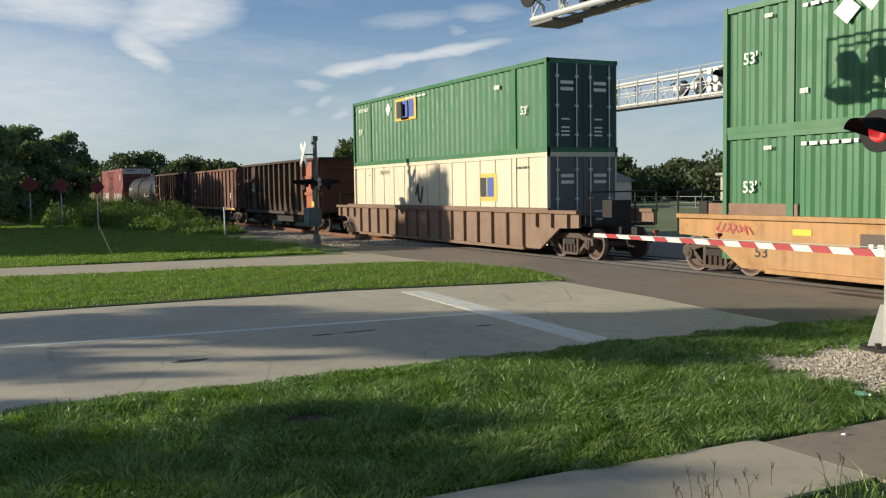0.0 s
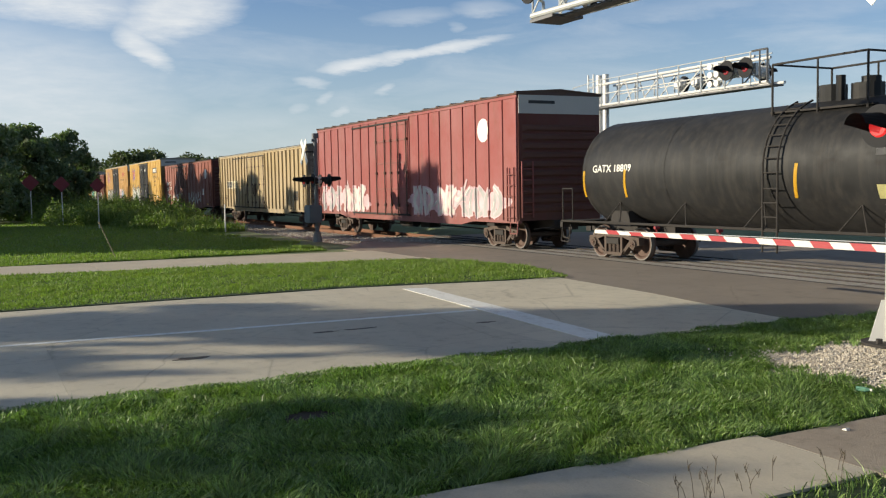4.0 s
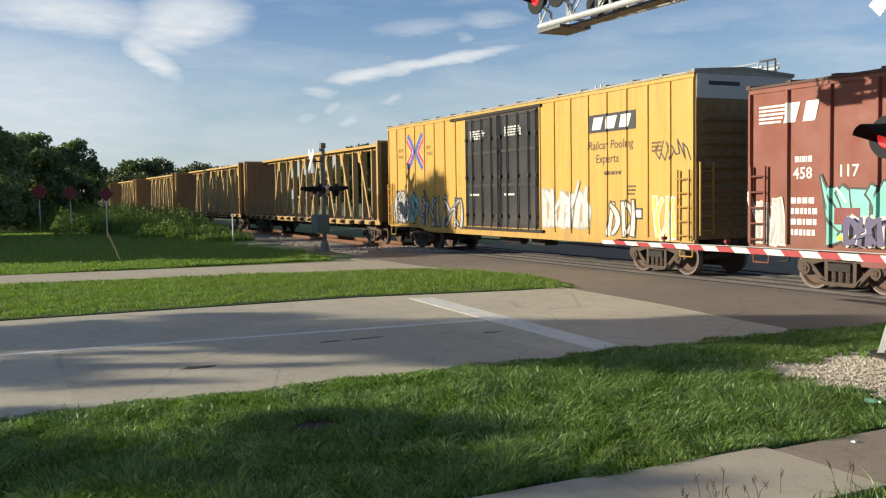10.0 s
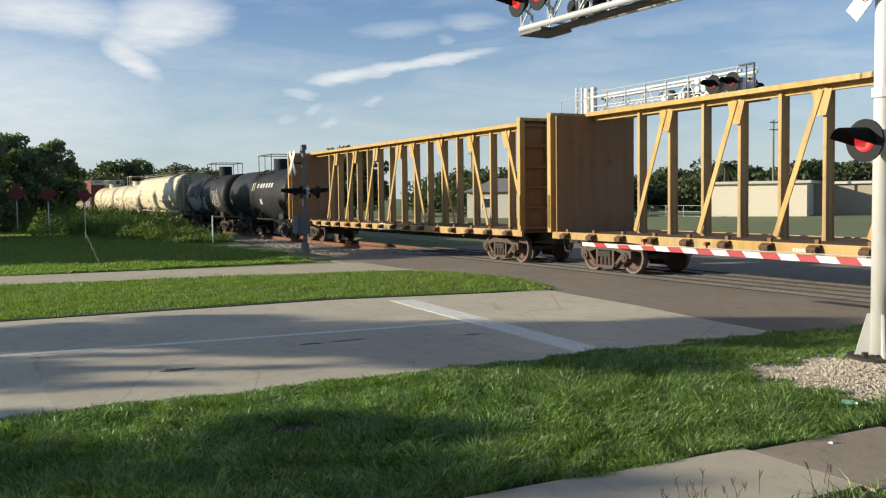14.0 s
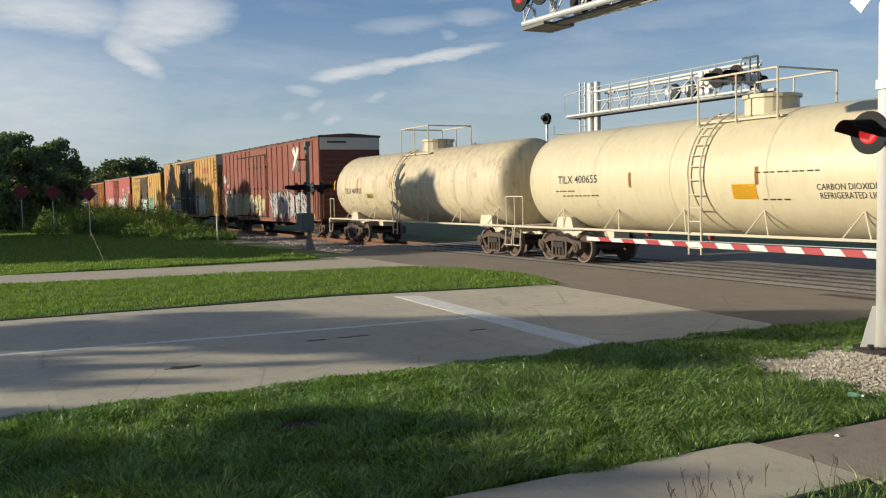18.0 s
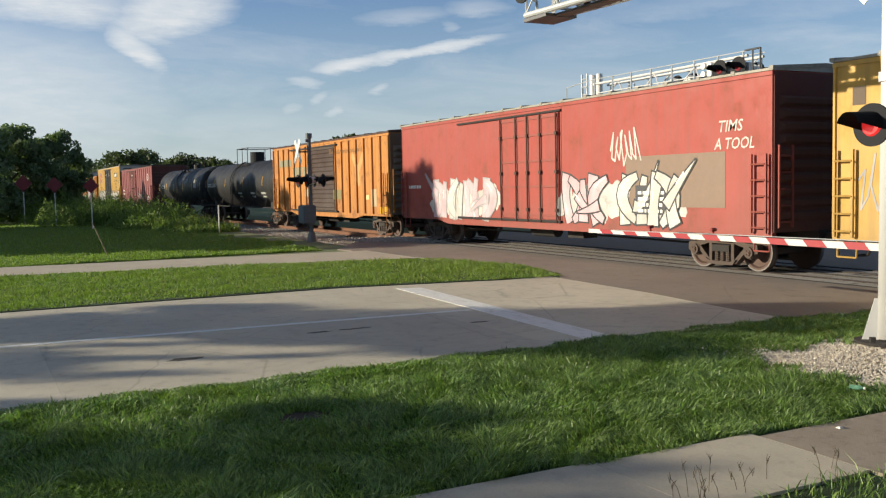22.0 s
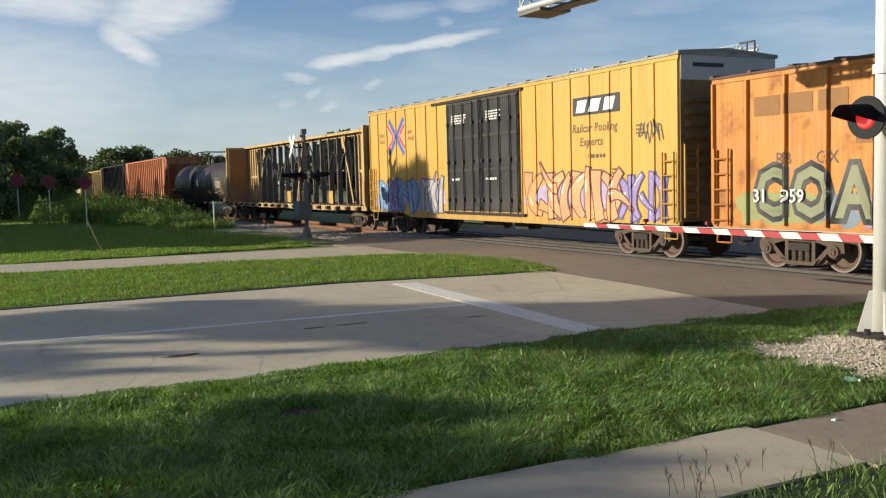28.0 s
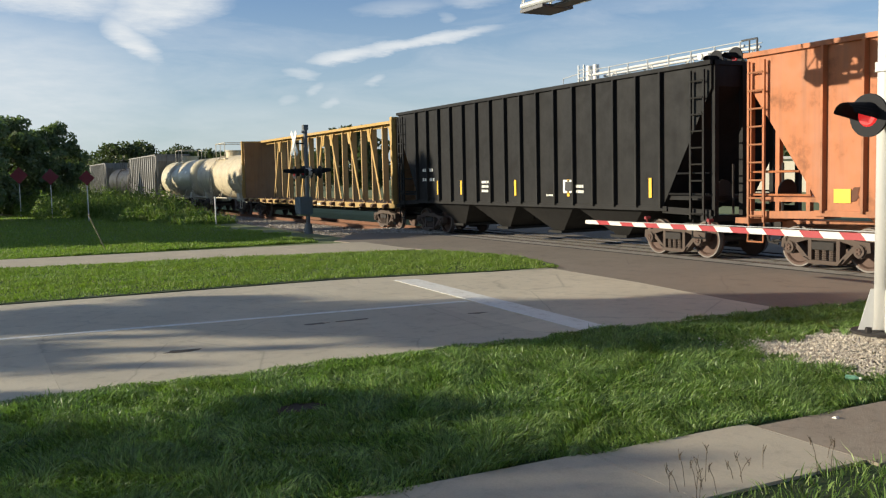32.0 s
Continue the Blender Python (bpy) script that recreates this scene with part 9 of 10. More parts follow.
    car, h = pool_boxcar("yellow-orange pool boxcar with teal and pink graffiti", -215.07, -196.12, "66 28 61", YEL2, 1)
    graffiti(car, -h + 1.5, -h + 6.6, 1.05, 2.3, [S_WHITE], S_BLACK, 46, 5, S_TEAL, fat=0.6, bold=1.5)
    graffiti(car, -h + 12.2, h - 3.2, 1.0, 2.35, [S_PINK, S_GREEN, S_BLUE, GREYPAINT], S_WHITE, 47, 4, S_WHITE, fat=0.6)
    scrawl(car, h - 2.6, h - 1.2, 1.2, 1.9, S_YELLOW, 11, 0.03)
    car, h = boxcar("red boxcar of ribbed panels on a cushion underframe", -233.31, -217.0, 4.42, RED, ROOFDARK, SHADEDRED, {"kind": "ridged", "x0": 5.6, "x1": 10.75, "mat": RED}, 1.12, 0.09, 0.075, skirt=0.86)
    for i in range(5):
        plate(car, -h + 0.28, 3.62 + i * 0.085, 0.62 + i * 0.06, 0.045, WHITE, -1.664, "emblem")
    bm = bmesh.new()
    prism(bm, [(-h + 0.98, 3.6), (-h + 1.3, 3.6), (-h + 1.44, 4.02), (-h + 1.1, 4.02)], -1.675, -1.670)
    prism(bm, [(-h + 1.5, 3.6), (-h + 1.82, 3.6), (-h + 1.94, 4.02), (-h + 1.6, 4.02)], -1.675, -1.670)
    part("emblem", bm, WHITE, car, "white striped block emblem")
    small_print(car, [(-h + 1.3, 2.75, 0.5, 0.22, 1), (-h + 1.2, 1.2, 0.7, 0.9, 4)], WHITE, seed=15)
    lettering(car, "458", -h + 1.25, 2.4, 0.24, WHITE)
    lettering(car, "117", -h + 2.4, 2.42, 0.24, WHITE)
    lilac = spray("lilac", (0.45, 0.36, 0.55))
    graffiti(car, -h + 2.25, -h + 7.15, 1.12, 2.2, [S_TEAL, spray("pale_lime", (0.33, 0.46, 0.20)), spray("pale_lime", (0.33, 0.46, 0.20))], S_BLACK, 48, 7, lilac, -1.69, fat=0.85)
    graffiti(car, -h + 2.6, -h + 7.0, 1.05, 1.6, [spray("dark_purple", (0.08, 0.06, 0.16)), GREYPAINT], S_WHITE, 148, 8, None, -1.74, fat=0.6)
    graffiti(car, -h + 11.0, -h + 13.4, 1.1, 1.9, [S_BLACK], S_WHITE, 49, 4, None, fat=0.7, bold=1.4)
    graffiti(car, -h + 0.2, -h + 1.0, 1.0, 1.9, [GREYPAINT], S_WHITE, 50, 2, None, fat=0.5)
    plate(car, -h + 8.3, 2.7, 0.42, 0.36, plain("pale_yellow_placard", (0.72, 0.58, 0.30)), -1.73)
    small_print(car, [(-h + 8.45, 2.24, 0.5, 0.1, 1), (-h + 9.65, 1.98, 0.6, 0.14, 2), (-h + 6.4, 3.95, 0.75, 0.05, 1), (-h + 6.4, 3.62, 0.65, 0.05, 1)], WHITE, seed=115)
    for x, w in ((7.15, 0.4), (8.95, 0.42), (9.6, 0.45)):
        plate(car, -h + x, 1.72, w, 0.075, plain("amber_reflector", (0.75, 0.52, 0.26)), -1.745, "reflector")
    for x, w in ((2.45, 0.34), (9.05, 0.28), (11.15, 0.7)):
        plate(car, -h + x, 1.13 if x < 11 else 1.06, w, 0.1, plain("yellow_reflector", (0.72, 0.42, 0.02)), -1.77, "reflector")
    for x, w, z in ((2.35, 0.62, 1.45), (8.72, 0.3, 1.3), (9.72, 0.85, 1.18)):
        plate(car, -h + x, z, w, 0.34 if w < 0.8 else 0.5, RED2, -1.735, "data_panel")
    bm = bmesh.new()
    box(bm, -h + 3.0, h - 2.8, -1.63, -1.3, 0.62, 0.88)
    part("cushion_sill", bm, RED2, car)
    car, h = pool_boxcar("bright yellow pool boxcar with black emblem panel", -253.99, -235.12, "")
    graffiti(car, -h + 0.5, -h + 3.0, 1.1, 2.3, [GREYPAINT, S_TEAL], S_BLACK, 51, 3, GREYPAINT, fat=0.4)
    graffiti(car, -h + 3.0, -h + 6.8, 1.0, 2.1, [GREYPAINT], S_BLACK, 52, 4, None, fat=0.3)
    graffiti(car, -h + 11.9, -h + 14.6, 1.2, 2.25, [S_WHITE], GREYPAINT, 53, 3, None, fat=0.55)
    graffiti(car, h - 3.6, h - 2.2, 1.0, 1.9, [S_WHITE], INK, 54, 2, None, fat=0.4)
    graffiti(car, h - 1.5, h - 0.6, 1.0, 2.0, [S_YELLOW], S_WHITE, 55, 2, None, fat=0.4)
    scrawl(car, h - 1.5, h - 0.2, 2.9, 3.5, S_BLACK, 12, 0.035)
    # centerbeam flats
    for k, (a, b) in enumerate(((-278.45, -255.37), (-303.04, -279.99), (-327.53, -304.58), (-352.07, -329.21))):
        centerbeam("empty yellow centerbeam flatcar with brown bulkheads", a, b, CBYEL, CBPANEL, CBDECK, 0, 60 + k)
    # short black tanks, cream covered hopper, two cream tanks
    car, h, r, cz = tank_car("short black tank car with white lettering", -364.97, -353.05, BLACKTANK, 1.5, 2.45, ladder_at=0.0, dome="bonnet")
    for x in (-h + 0.6, 1.2):
        tank_patch(car, x, 1.9, 0.4, 0.3, WHITE, r, cz)
    tank_patch(car, -0.6, 2.7, 0.7, 0.5, WHITE, r, cz)
    for x in (0.6, 1.2, 1.7, 2.3, 2.8, 3.3):
        tank_patch(car, x, 2.85, 0.34, 0.26, WHITE, r, cz)
    car, h, r, cz = tank_car("short black tank car with blue and white graffiti", -378.35, -366.3, BLACKTANK, 1.5, 2.45, ladder_at=0.02, dome="bonnet")
    tank_text(car, "UTLX 72325", -h + 1.1, 2.12, 0.24, WHITE, r, cz, 1.1)
    for x in (-h + 0.25, -h + 4.0, -h + 6.9):
        tank_patch(car, x, 2.5, 0.12, 0.6, YELLOWTAPE, r, cz, "reflector")
    bend_to_tank(graffiti(car, -h + 2.0, -h + 7.0, 1.45, 2.4, [GREYPAINT, S_BLUE], S_TEAL, 56, 4, GREYPAINT, fat=0.7), r, cz)
    bend_to_tank(scrawl(car, -h + 8.6, -h + 11.0, 1.6, 3.0, S_WHITE, 13, 0.05), r, cz)
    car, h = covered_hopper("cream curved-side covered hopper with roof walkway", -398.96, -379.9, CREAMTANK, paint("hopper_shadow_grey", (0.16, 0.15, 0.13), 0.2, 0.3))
    for words, z in (("CEFX", 3.05), ("75433", 2.72)):
        ob = lettering(car, words, -h + 1.2, z, 0.24, BLACK, -1.63)
    plate(car, h - 4.3, 1.98, 0.36, 0.26, BLACK, -1.60)
    plate(car, h - 3.85, 1.98, 0.36, 0.26, BLACK, -1.60)
    small_print(car, [(-h + 1.3, 2.2, 0.6, 0.2, 2), (-h + 5.5, 2.1, 0.6, 0.3, 3), (-h + 11, 2.1, 0.7, 0.2, 2), (h - 3.2, 2.0, 0.9, 0.3, 3)], INK, -1.60, 16)
    for i in range(4):
        plate(car, -h + 4.3 + i * 3.4, 1.52, 0.32, 0.06, plain("dull_orange_reflector", (0.50, 0.25, 0.06)), -1.46, "reflector")
    WT = plain("white_frame", (0.62, 0.55, 0.42), 0.7, 0, 0.3)
    car, h, r, cz = tank_car("cream insulated tank car with black lettering", -416.3, -399.6, CREAMTANK, 1.5, 2.45, frame=WT, dome="dish", ladder_at=-0.033)
    tank_text(car, "TILX 400655", -h + 1.94, 2.36, 0.22, BLACK, r, cz, 1.15)
    tank_text(car, "CARBON DIOXIDE", 2.9, 2.06, 0.13, BLACK, r, cz, 0.95)
    tank_text(car, "REFRIGERATED LIQUID", 2.95, 1.88, 0.13, BLACK, r, cz, 0.9)
    tank_patch(car, 0.53, 1.88, 0.73, 0.34, YELLOWTAPE, r, cz)
    for x, z, w in ((-h + 1.8, 2.12, 1.1), (-h + 2.1, 1.98, 1.9), (1.3, 2.45, 1.9), (1.4, 1.85, 0.9)):
        for k in range(int(w / 0.2)):
            tank_patch(car, x + k * 0.2, z, 0.12 + 0.04 * (k % 2), 0.032, INK, r, cz, "stencil")
    for x in (-h + 5.2, 1.25, h - 1.0):
        tank_patch(car, x, 2.2, 0.1, 0.4, plain("dull_orange_reflector", (0.50, 0.25, 0.06)), r, cz, "reflector")
    car, h, r, cz = tank_car("cream tank car streaked with brown grime", -433.1, -417.5, CREAMDIRTY, 1.5, 2.45, frame=WT, dome="dish", ladder_at=-0.04)
    tank_text(car, "TILX 400923", -h + 1.5, 2.22, 0.24, BLACK, r, cz, 1.1)
    for x in (-h + 0.1, -h + 2.9, -h + 6.5):
        tank_patch(car, x, 2.4, 0.12, 0.45, YELLOWTAPE, r, cz, "reflector")
    tank_patch(car, -h + 4.0, 2.0, 0.7, 0.2, plain("ochre_stain", (0.5, 0.36, 0.1)), r, cz)
    # red high boxcar, pool cars, reefers
    car, h = boxcar("red high boxcar with silver graffiti along the bottom", -453.67, -434.64, 5.03, RED, ROOFDARK, SHADEDRED, {"kind": "plug", "x0": 6.7, "x1": 10.2, "mat": RED, "drop": 0.5}, 0.98, capband=GREYCAP)
    graffiti(car, -h + 0.8, -h + 6.0, 1.0, 2.3, [GREYPAINT, spray("tan_wash", (0.42, 0.33, 0.16))], spray("tan_wash", (0.42, 0.33, 0.16)), 57, 5, spray("tan_wash", (0.42, 0.33, 0.16)), fat=0.75)
    wash_of(car, -h + 4.0, -h + 9.4, 1.05, 2.3, [spray("tan_wash", (0.42, 0.33, 0.16)), spray("cream_wash", (0.52, 0.42, 0.20)), spray("cream_wash", (0.52, 0.42, 0.20))], 157, -1.70)
    scrawl(car, -h + 5.6, -h + 9.2, 1.3, 2.2, S_WHITE, 158, 0.06, -1.75, 6)
    graffiti(car, -h + 10.9, h - 2.4, 1.0, 2.35, [GREYPAINT, spray("silver", (0.5, 0.5, 0.5))], S_BLACK, 58, 4, S_PINK, fat=0.55)
    graffiti(car, h - 4.0, h - 1.6, 1.0, 2.2, [S_BLACK], S_WHITE, 59, 2, S_PINK, fat=0.4)
    scrawl(car, -h + 0.2, -h + 1.0, 2.9, 3.7, S_WHITE, 14, 0.05)
    lettering(car, "NS", -h + 1.05, 2.78, 0.24, WHITE)
    lettering(car, "472 018", -h + 0.95, 2.38, 0.24, WHITE)
    plate(car, -h + 0.5, 1.02, 0.5, 0.13, YELLOWTAPE, -1.662, "reflector")
    plate(car, h - 1.4, 1.02, 0.55, 0.22, YELLOWTAPE, -1.662, "reflector")
    car, h = pool_boxcar("yellow-orange pool boxcar with bold black and white graffiti", -474.1, -455.29, "66 31 85", YEL2, 1)
    block_tag(car, "EURDES", -h + 1.55, -h + 6.75, 1.0, 2.2, S_WHITE, S_BLACK)
    graffiti(car, -h + 12.1, h - 3.0, 0.95, 2.5, [S_BLACK, S_WHITE], S_WHITE, 62, 4, S_WHITE, fat=0.34)
    for k in range(6):
        scrawl(car, h - 1.1, h - 0.2, 3.2 + k * 0.27, 3.4 + k * 0.27, S_BLACK, 70 + k, 0.03)
    car, h = boxcar("yellow boxcar with a dark corrugated sliding door", -491.48, -475.8, 4.45, YEL, ROOFGREY, SHADEDYEL, {"kind": "slide", "x0": 5.6, "x1": 9.1, "mat": BROWNDOOR}, 1.15)
    for i in range(4):
        plate(car, -h + 0.45 + i * 1.05, 3.55, 0.3, 0.36, INK, -1.66, "emblem")
    for i in range(3):
        plate(car, -h + 1.4 + i * 1.05, 2.98, 0.32, 0.4, INK, -1.66, "emblem")
    arrow_x(car, 2.6, 3.5, 0.9, 0.55, E_RED, E_BLUE)
    graffiti(car, -h + 9.5, h - 3.6, 0.95, 2.25, [S_TEAL], S_BLACK, 63, 4, None, fat=0.55)
    graffiti(car, -h + 5.6, -h + 9.0, 1.05, 2.1, [S_WHITE, GREYPAINT], S_TEAL, 64, 4, S_WHITE, -1.73, fat=0.6)
    scrawl(car, -h + 0.6, -h + 2.0, 1.2, 2.6, GREYPAINT, 15, 0.04)
    plate(car, h - 2.2, 1.05, 0.9, 1.1, plain("pale_ochre_patch", (0.58, 0.42, 0.16), 0.7, 0, 0.4), -1.662, "patch")
    plate(car, h - 1.1, 1.05, 0.9, 0.6, plain("tan_patch", (0.55, 0.40, 0.22)), -1.665, "patch")
    car, h = boxcar("faded red smooth-sided refrigerator boxcar with graffiti", -512.1, -493.05, 4.5, BRIGHTRED, ROOFGREY, SHADEDRED, {"kind": "plug", "x0": 7.7, "x1": 11.0, "mat": BRIGHTRED}, 8.0, 0.03, 0.012)
    graffiti(car, -h + 2.6, -h + 7.4, 1.0, 2.3, [S_WHITE, S_PINK], GREYPAINT, 65, 4, S_WHITE, fat=0.6)
    graffiti(car, -h + 11.1, h - 2.9, 1.05, 2.35, [S_PINK, S_WHITE], S_BLACK, 66, 4, spray("pale_grey", (0.6, 0.58, 0.54)), fat=0.62)
    scrawl(car, -h + 13.4, -h + 14.6, 2.5, 3.6, S_WHITE, 16, 0.05)
    lettering(car, "TIMS", h - 1.65, 3.25, 0.26, S_WHITE, lean=0.2, name="graffiti")
    lettering(car, "A TOOL", h - 1.75, 2.85, 0.26, S_WHITE, lean=0.2, name="graffiti", wide=0.9)
    plate(car, h - 4.6, 1.3, 1.25, 0.75, plain("dark_grey_panel", (0.06, 0.06, 0.065)), -1.675, "data_panel")
    small_print(car, [(h - 4.5, 1.35, 1.05, 0.62, 4)], WHITE, -1.69, 17)
    plate(car, h - 5.0, 1.5, 3.6, 1.3, plain("faded_grey_wash", (0.24, 0.16, 0.11)), -1.6555, "repaint_patch")
    small_print(car, [(-h + 0.6, 2.05, 1.1, 0.22, 1)], WHITE, seed=18)
    # the end wall is the orange, darkened in colour as a shaded end
    car, h = boxcar("orange boxcar with a dark corrugated sliding door", -529.39, -513.34, 4.38, ORANGE, ROOFDARK, paint("end_brown", (0.20, 0.10, 0.045), 0.3, 0.3), {"kind": "slide", "x0": 6.45, "x1": 9.75, "mat": BROWNDOOR}, 0.92, 0.085, 0.075)
    lettering(car, "The nationwide boxcar pool", h - 6.9, 3.72, 0.24, FADEINK, lean=0.15)
    for i in range(3):
        plate(car, -h + 3.4 + i * 0.78, 2.78, 0.64, 0.46, plain("faded_teal_patch", (0.26, 0.25, 0.16)), -1.66, "patch")
        plate(car, -h + 1.1 + i * 0.75, 3.32, 0.55, 0.36, plain("faded_teal_patch", (0.26, 0.25, 0.16)), -1.66, "patch")
    plate(car, -h + 5.35, 1.72, 0.5, 0.36, plain("pale_patch", (0.50, 0.38, 0.22)), -1.66, "patch")
    rng = random.Random(93)
    for i in range(46):
        bm = bmesh.new()
        low = rng.random() < 0.55
        blob(bm, rng.uniform(-h + 0.3, -h + 6.2), 1.02 + abs(rng.gauss(0, 0.16)) if low else rng.uniform(1.4, 4.2), rng.uniform(0.03, 0.10) * (1.0 if low else 0.5), rng.uniform(0.03, 0.10) * (1.0 if low else 0.6), -1.656, rng, 14, 0.5)
        part("rust_patch", bm, plain("orange_rust", (0.23, 0.085, 0.03), 0.9, 0, 0.4, 8), car)
    plate(car, h - 6.4, 1.6, 1.0, 0.45, plain("faded_olive_patch", (0.24, 0.20, 0.08)), -1.66, "patch")
    plate(car, h - 2.0, 1.3, 0.55, 0.75, plain("pale_patch", (0.50, 0.38, 0.22)), -1.66, "patch")
    plate(car, h - 2.6, 1.6, 0.3, 0.2, plain("pale_yellow_placard", (0.72, 0.66, 0.30)), -1.66)
    plate(car, h - 1.0, 1.0, 0.6, 0.3, YELLOWTAPE, -1.66, "reflector")
    plate(car, -h + 0.15, 1.0, 0.4, 0.3, YELLOWTAPE, -1.66, "reflector")
    bm = bmesh.new()
    stroke(bm, [(h - 4.1, 3.55), (h - 3.5, 2.9), (h - 3.4, 2.3)], 0.3, -1.66)
    stroke(bm, [(h - 2.9, 3.55), (h - 3.4, 2.95)], 0.3, -1.663)
    part("emblem", bm, plain("pale_emblem", (0.66, 0.34, 0.12), 0.7, 0, 0.4), car)
    # two black tanks
    car, h, r, cz = tank_car("long black tank car with railed bonnet", -547.0, -529.6, BLACKTANK, 1.5, 2.45, ladder_at=-0.05, dome="bonnet")
    tank_text(car, "DBUX 250487", -h + 0.9, 2.35, 0.26, WHITE, r, cz, 1.1)
    for x in (-h + 0.15, -h + 2.8, -h + 5.8, 1.7, 6.0):
        tank_patch(car, x, 2.35, 0.1, 0.55, YELLOWTAPE, r, cz, "reflector")
    for x in (0.2, 3.2, 5.5):
        tank_patch(car, x, 1.85, 0.9, 0.12, WHITE, r, cz)
        tank_patch(car, x + 0.1, 1.65, 0.7, 0.1, WHITE, r, cz)
    car, h, r, cz = tank_car("long black tank car with yellow reflectors", -565.4, -546.6 - 1.4, BLACKTANK, 1.5, 2.45, ladder_at=-0.02)
    tank_text(car, "BRCX 1256", -h + 1.0, 2.4, 0.24, WHITE, r, cz, 1.1)
    for x in (-h + 0.2, -h + 3.5, -h + 6.6, 1.6, 5.0, h - 0.9):
        tank_patch(car, x, 2.1, 0.1, 0.65, YELLOWTAPE, r, cz, "reflector", 0.05)
    tank_patch(car, h - 3.0, 2.35, 0.9, 0.6, plain("pale_placard", (0.55, 0.55, 0.52)), r, cz)
    car, h = boxcar("deep red boxcar with a white round emblem", -586.84, -567.94, 4.5, RED2, ROOFDARK, SHADEDRED, {"kind": "plug", "x0": 6.6, "x1": 9.7, "mat": RED2}, 1.1)
    bm = bmesh.new()
    cyl(bm, (h - 2.45, -1.672, 3.5), (h - 2.45, -1.66, 3.5), 0.36, 22)
    e = part("emblem", bm, WHITE, car, "white round emblem with red cross")
    bm = bmesh.new()
    for dx, dz in ((-0.13, 0.12), (0.13, 0.12), (-0.13, -0.12), (0.13, -0.12)):
        cyl(bm, (h - 2.45 + dx, -1.678, 3.5 + dz), (h - 2.45 + dx, -1.673, 3.5 + dz), 0.09, 10)
    part("emblem_spots", bm, RED2, e)
    scrawl(car, -h + 11.7, -h + 13.3, 1.3, 2.0, S_WHITE, 19, 0.07, loops=5)
    scrawl(car, -h + 10.7, -h + 11.4, 1.5, 2.1, GREYPAINT, 20, 0.04)
    small_print(car, [(-h + 0.8, 2.2, 1.2, 0.25, 1), (-h + 0.8, 1.85, 1.2, 0.25, 1), (-h + 7.0, 3.75, 1.2, 0.3, 2), (-h + 0.5, 1.2, 1.5, 0.3, 2)], WHITE, seed=20)
    plate(car, h - 2.6, 1.35, 0.5, 0.4, WHITE, -1.662)
    car, h = pool_boxcar("yellow pool boxcar with grey graffiti", -607.36, -588.39, "")
    graffiti(car, -h + 0.6, -h + 6.6, 1.05, 2.3, [GREYPAINT, S_WHITE], S_BLACK, 67, 6, GREYPAINT, fat=0.45)
    graffiti(car, -h + 12, h - 1.0, 1.05, 2.3, [GREYPAINT, S_WHITE], INK, 68, 6, S_WHITE, fat=0.45)
    car, h = boxcar("weathered orange boxcar covered in colourful graffiti", -624.92, -608.9, 4.3, ORANGE, ROOFDARK, paint("end_brown", (0.13, 0.07, 0.03)), {"kind": "ridged", "x0": 6.4, "x1": 9.75, "mat": paint("grey_brown_door", (0.135, 0.098, 0.078), 0.25, 0.25, 0.05, 0.65), "more": {"leaves": 1, "ridges": 12}}, 1.06, 0.08, 0.085)
    for i in range(3):
        plate(car, -h + 1.25 + i * 0.85, 3.36, 0.72, 0.42, FADEINK, -1.66, "emblem")
    for i in range(3):
        plate(car, -h + 3.85 + i * 0.8, 2.66, 0.66, 0.5, FADEINK, -1.66, "emblem")
    lettering(car, "RB", -h + 1.85, 2.3, 0.26, INK)
    lettering(car, "OX", -h + 2.9, 2.3, 0.26, INK)
    lettering(car, "31", -h + 1.25, 1.5, 0.28, WHITE, -1.79)
    lettering(car, "959", -h + 2.05, 1.5, 0.28, WHITE, -1.79)
    moss, dullred, washed = spray("moss_wash", (0.26, 0.28, 0.09)), spray("dull_red", (0.15, 0.04, 0.038)), spray("washed_white", (0.37, 0.315, 0.27))
    wash_of(car, -h + 0.9, -h + 6.3, 1.05, 1.75, [moss, moss, spray("slate_wash", (0.14, 0.20, 0.26)), spray("plum_wash", (0.30, 0.16, 0.24)), moss], 169)
    block_tag(car, "COAL", -h + 1.2, -h + 5.1, 1.05, 2.38, spray("grey_green", (0.21, 0.225, 0.125)), S_BLACK, "grey-green block-letter graffiti with black outlines")
    wash_of(car, -h + 5.5, -h + 9.7, 1.1, 2.3, [spray("plum_wash", (0.30, 0.16, 0.24)), washed, washed, washed, spray("pale_blue_wash", (0.24, 0.29, 0.33))], 170, -1.72)
    graffiti(car, -h + 6.5, -h + 9.6, 1.05, 2.3, [washed, washed, dullred], S_BLACK, 70, 3, None, -1.735, fat=0.8)
    wash_of(car, -h + 9.9, -h + 13.2, 1.1, 2.4, [washed, washed, moss], 171)
    graffiti(car, -h + 9.9, -h + 12.8, 1.0, 2.4, [washed, dullred, washed], S_BLACK, 71, 3, None, fat=0.7)
    lettering(car, "The nationwide boxcar pool", -h + 9.55, 3.55, 0.27, FADEINK, lean=0.15)
    lettering(car, "next", -h + 11.1, 2.95, 0.15, FADEINK, lean=0.15)
    lettering(car, "load", -h + 11.1, 2.72, 0.15, FADEINK, lean=0.15)
    arrow_x(car, h - 3.2, 2.9, 1.6, 1.2, plain("faded_emblem_orange", (0.45, 0.14, 0.04)), plain("faded_emblem_ochre", (0.42, 0.22, 0.06)), -1.66)
    plate(car, h - 1.6, 1.5, 0.5, 0.45, S_WHITE, -1.66)
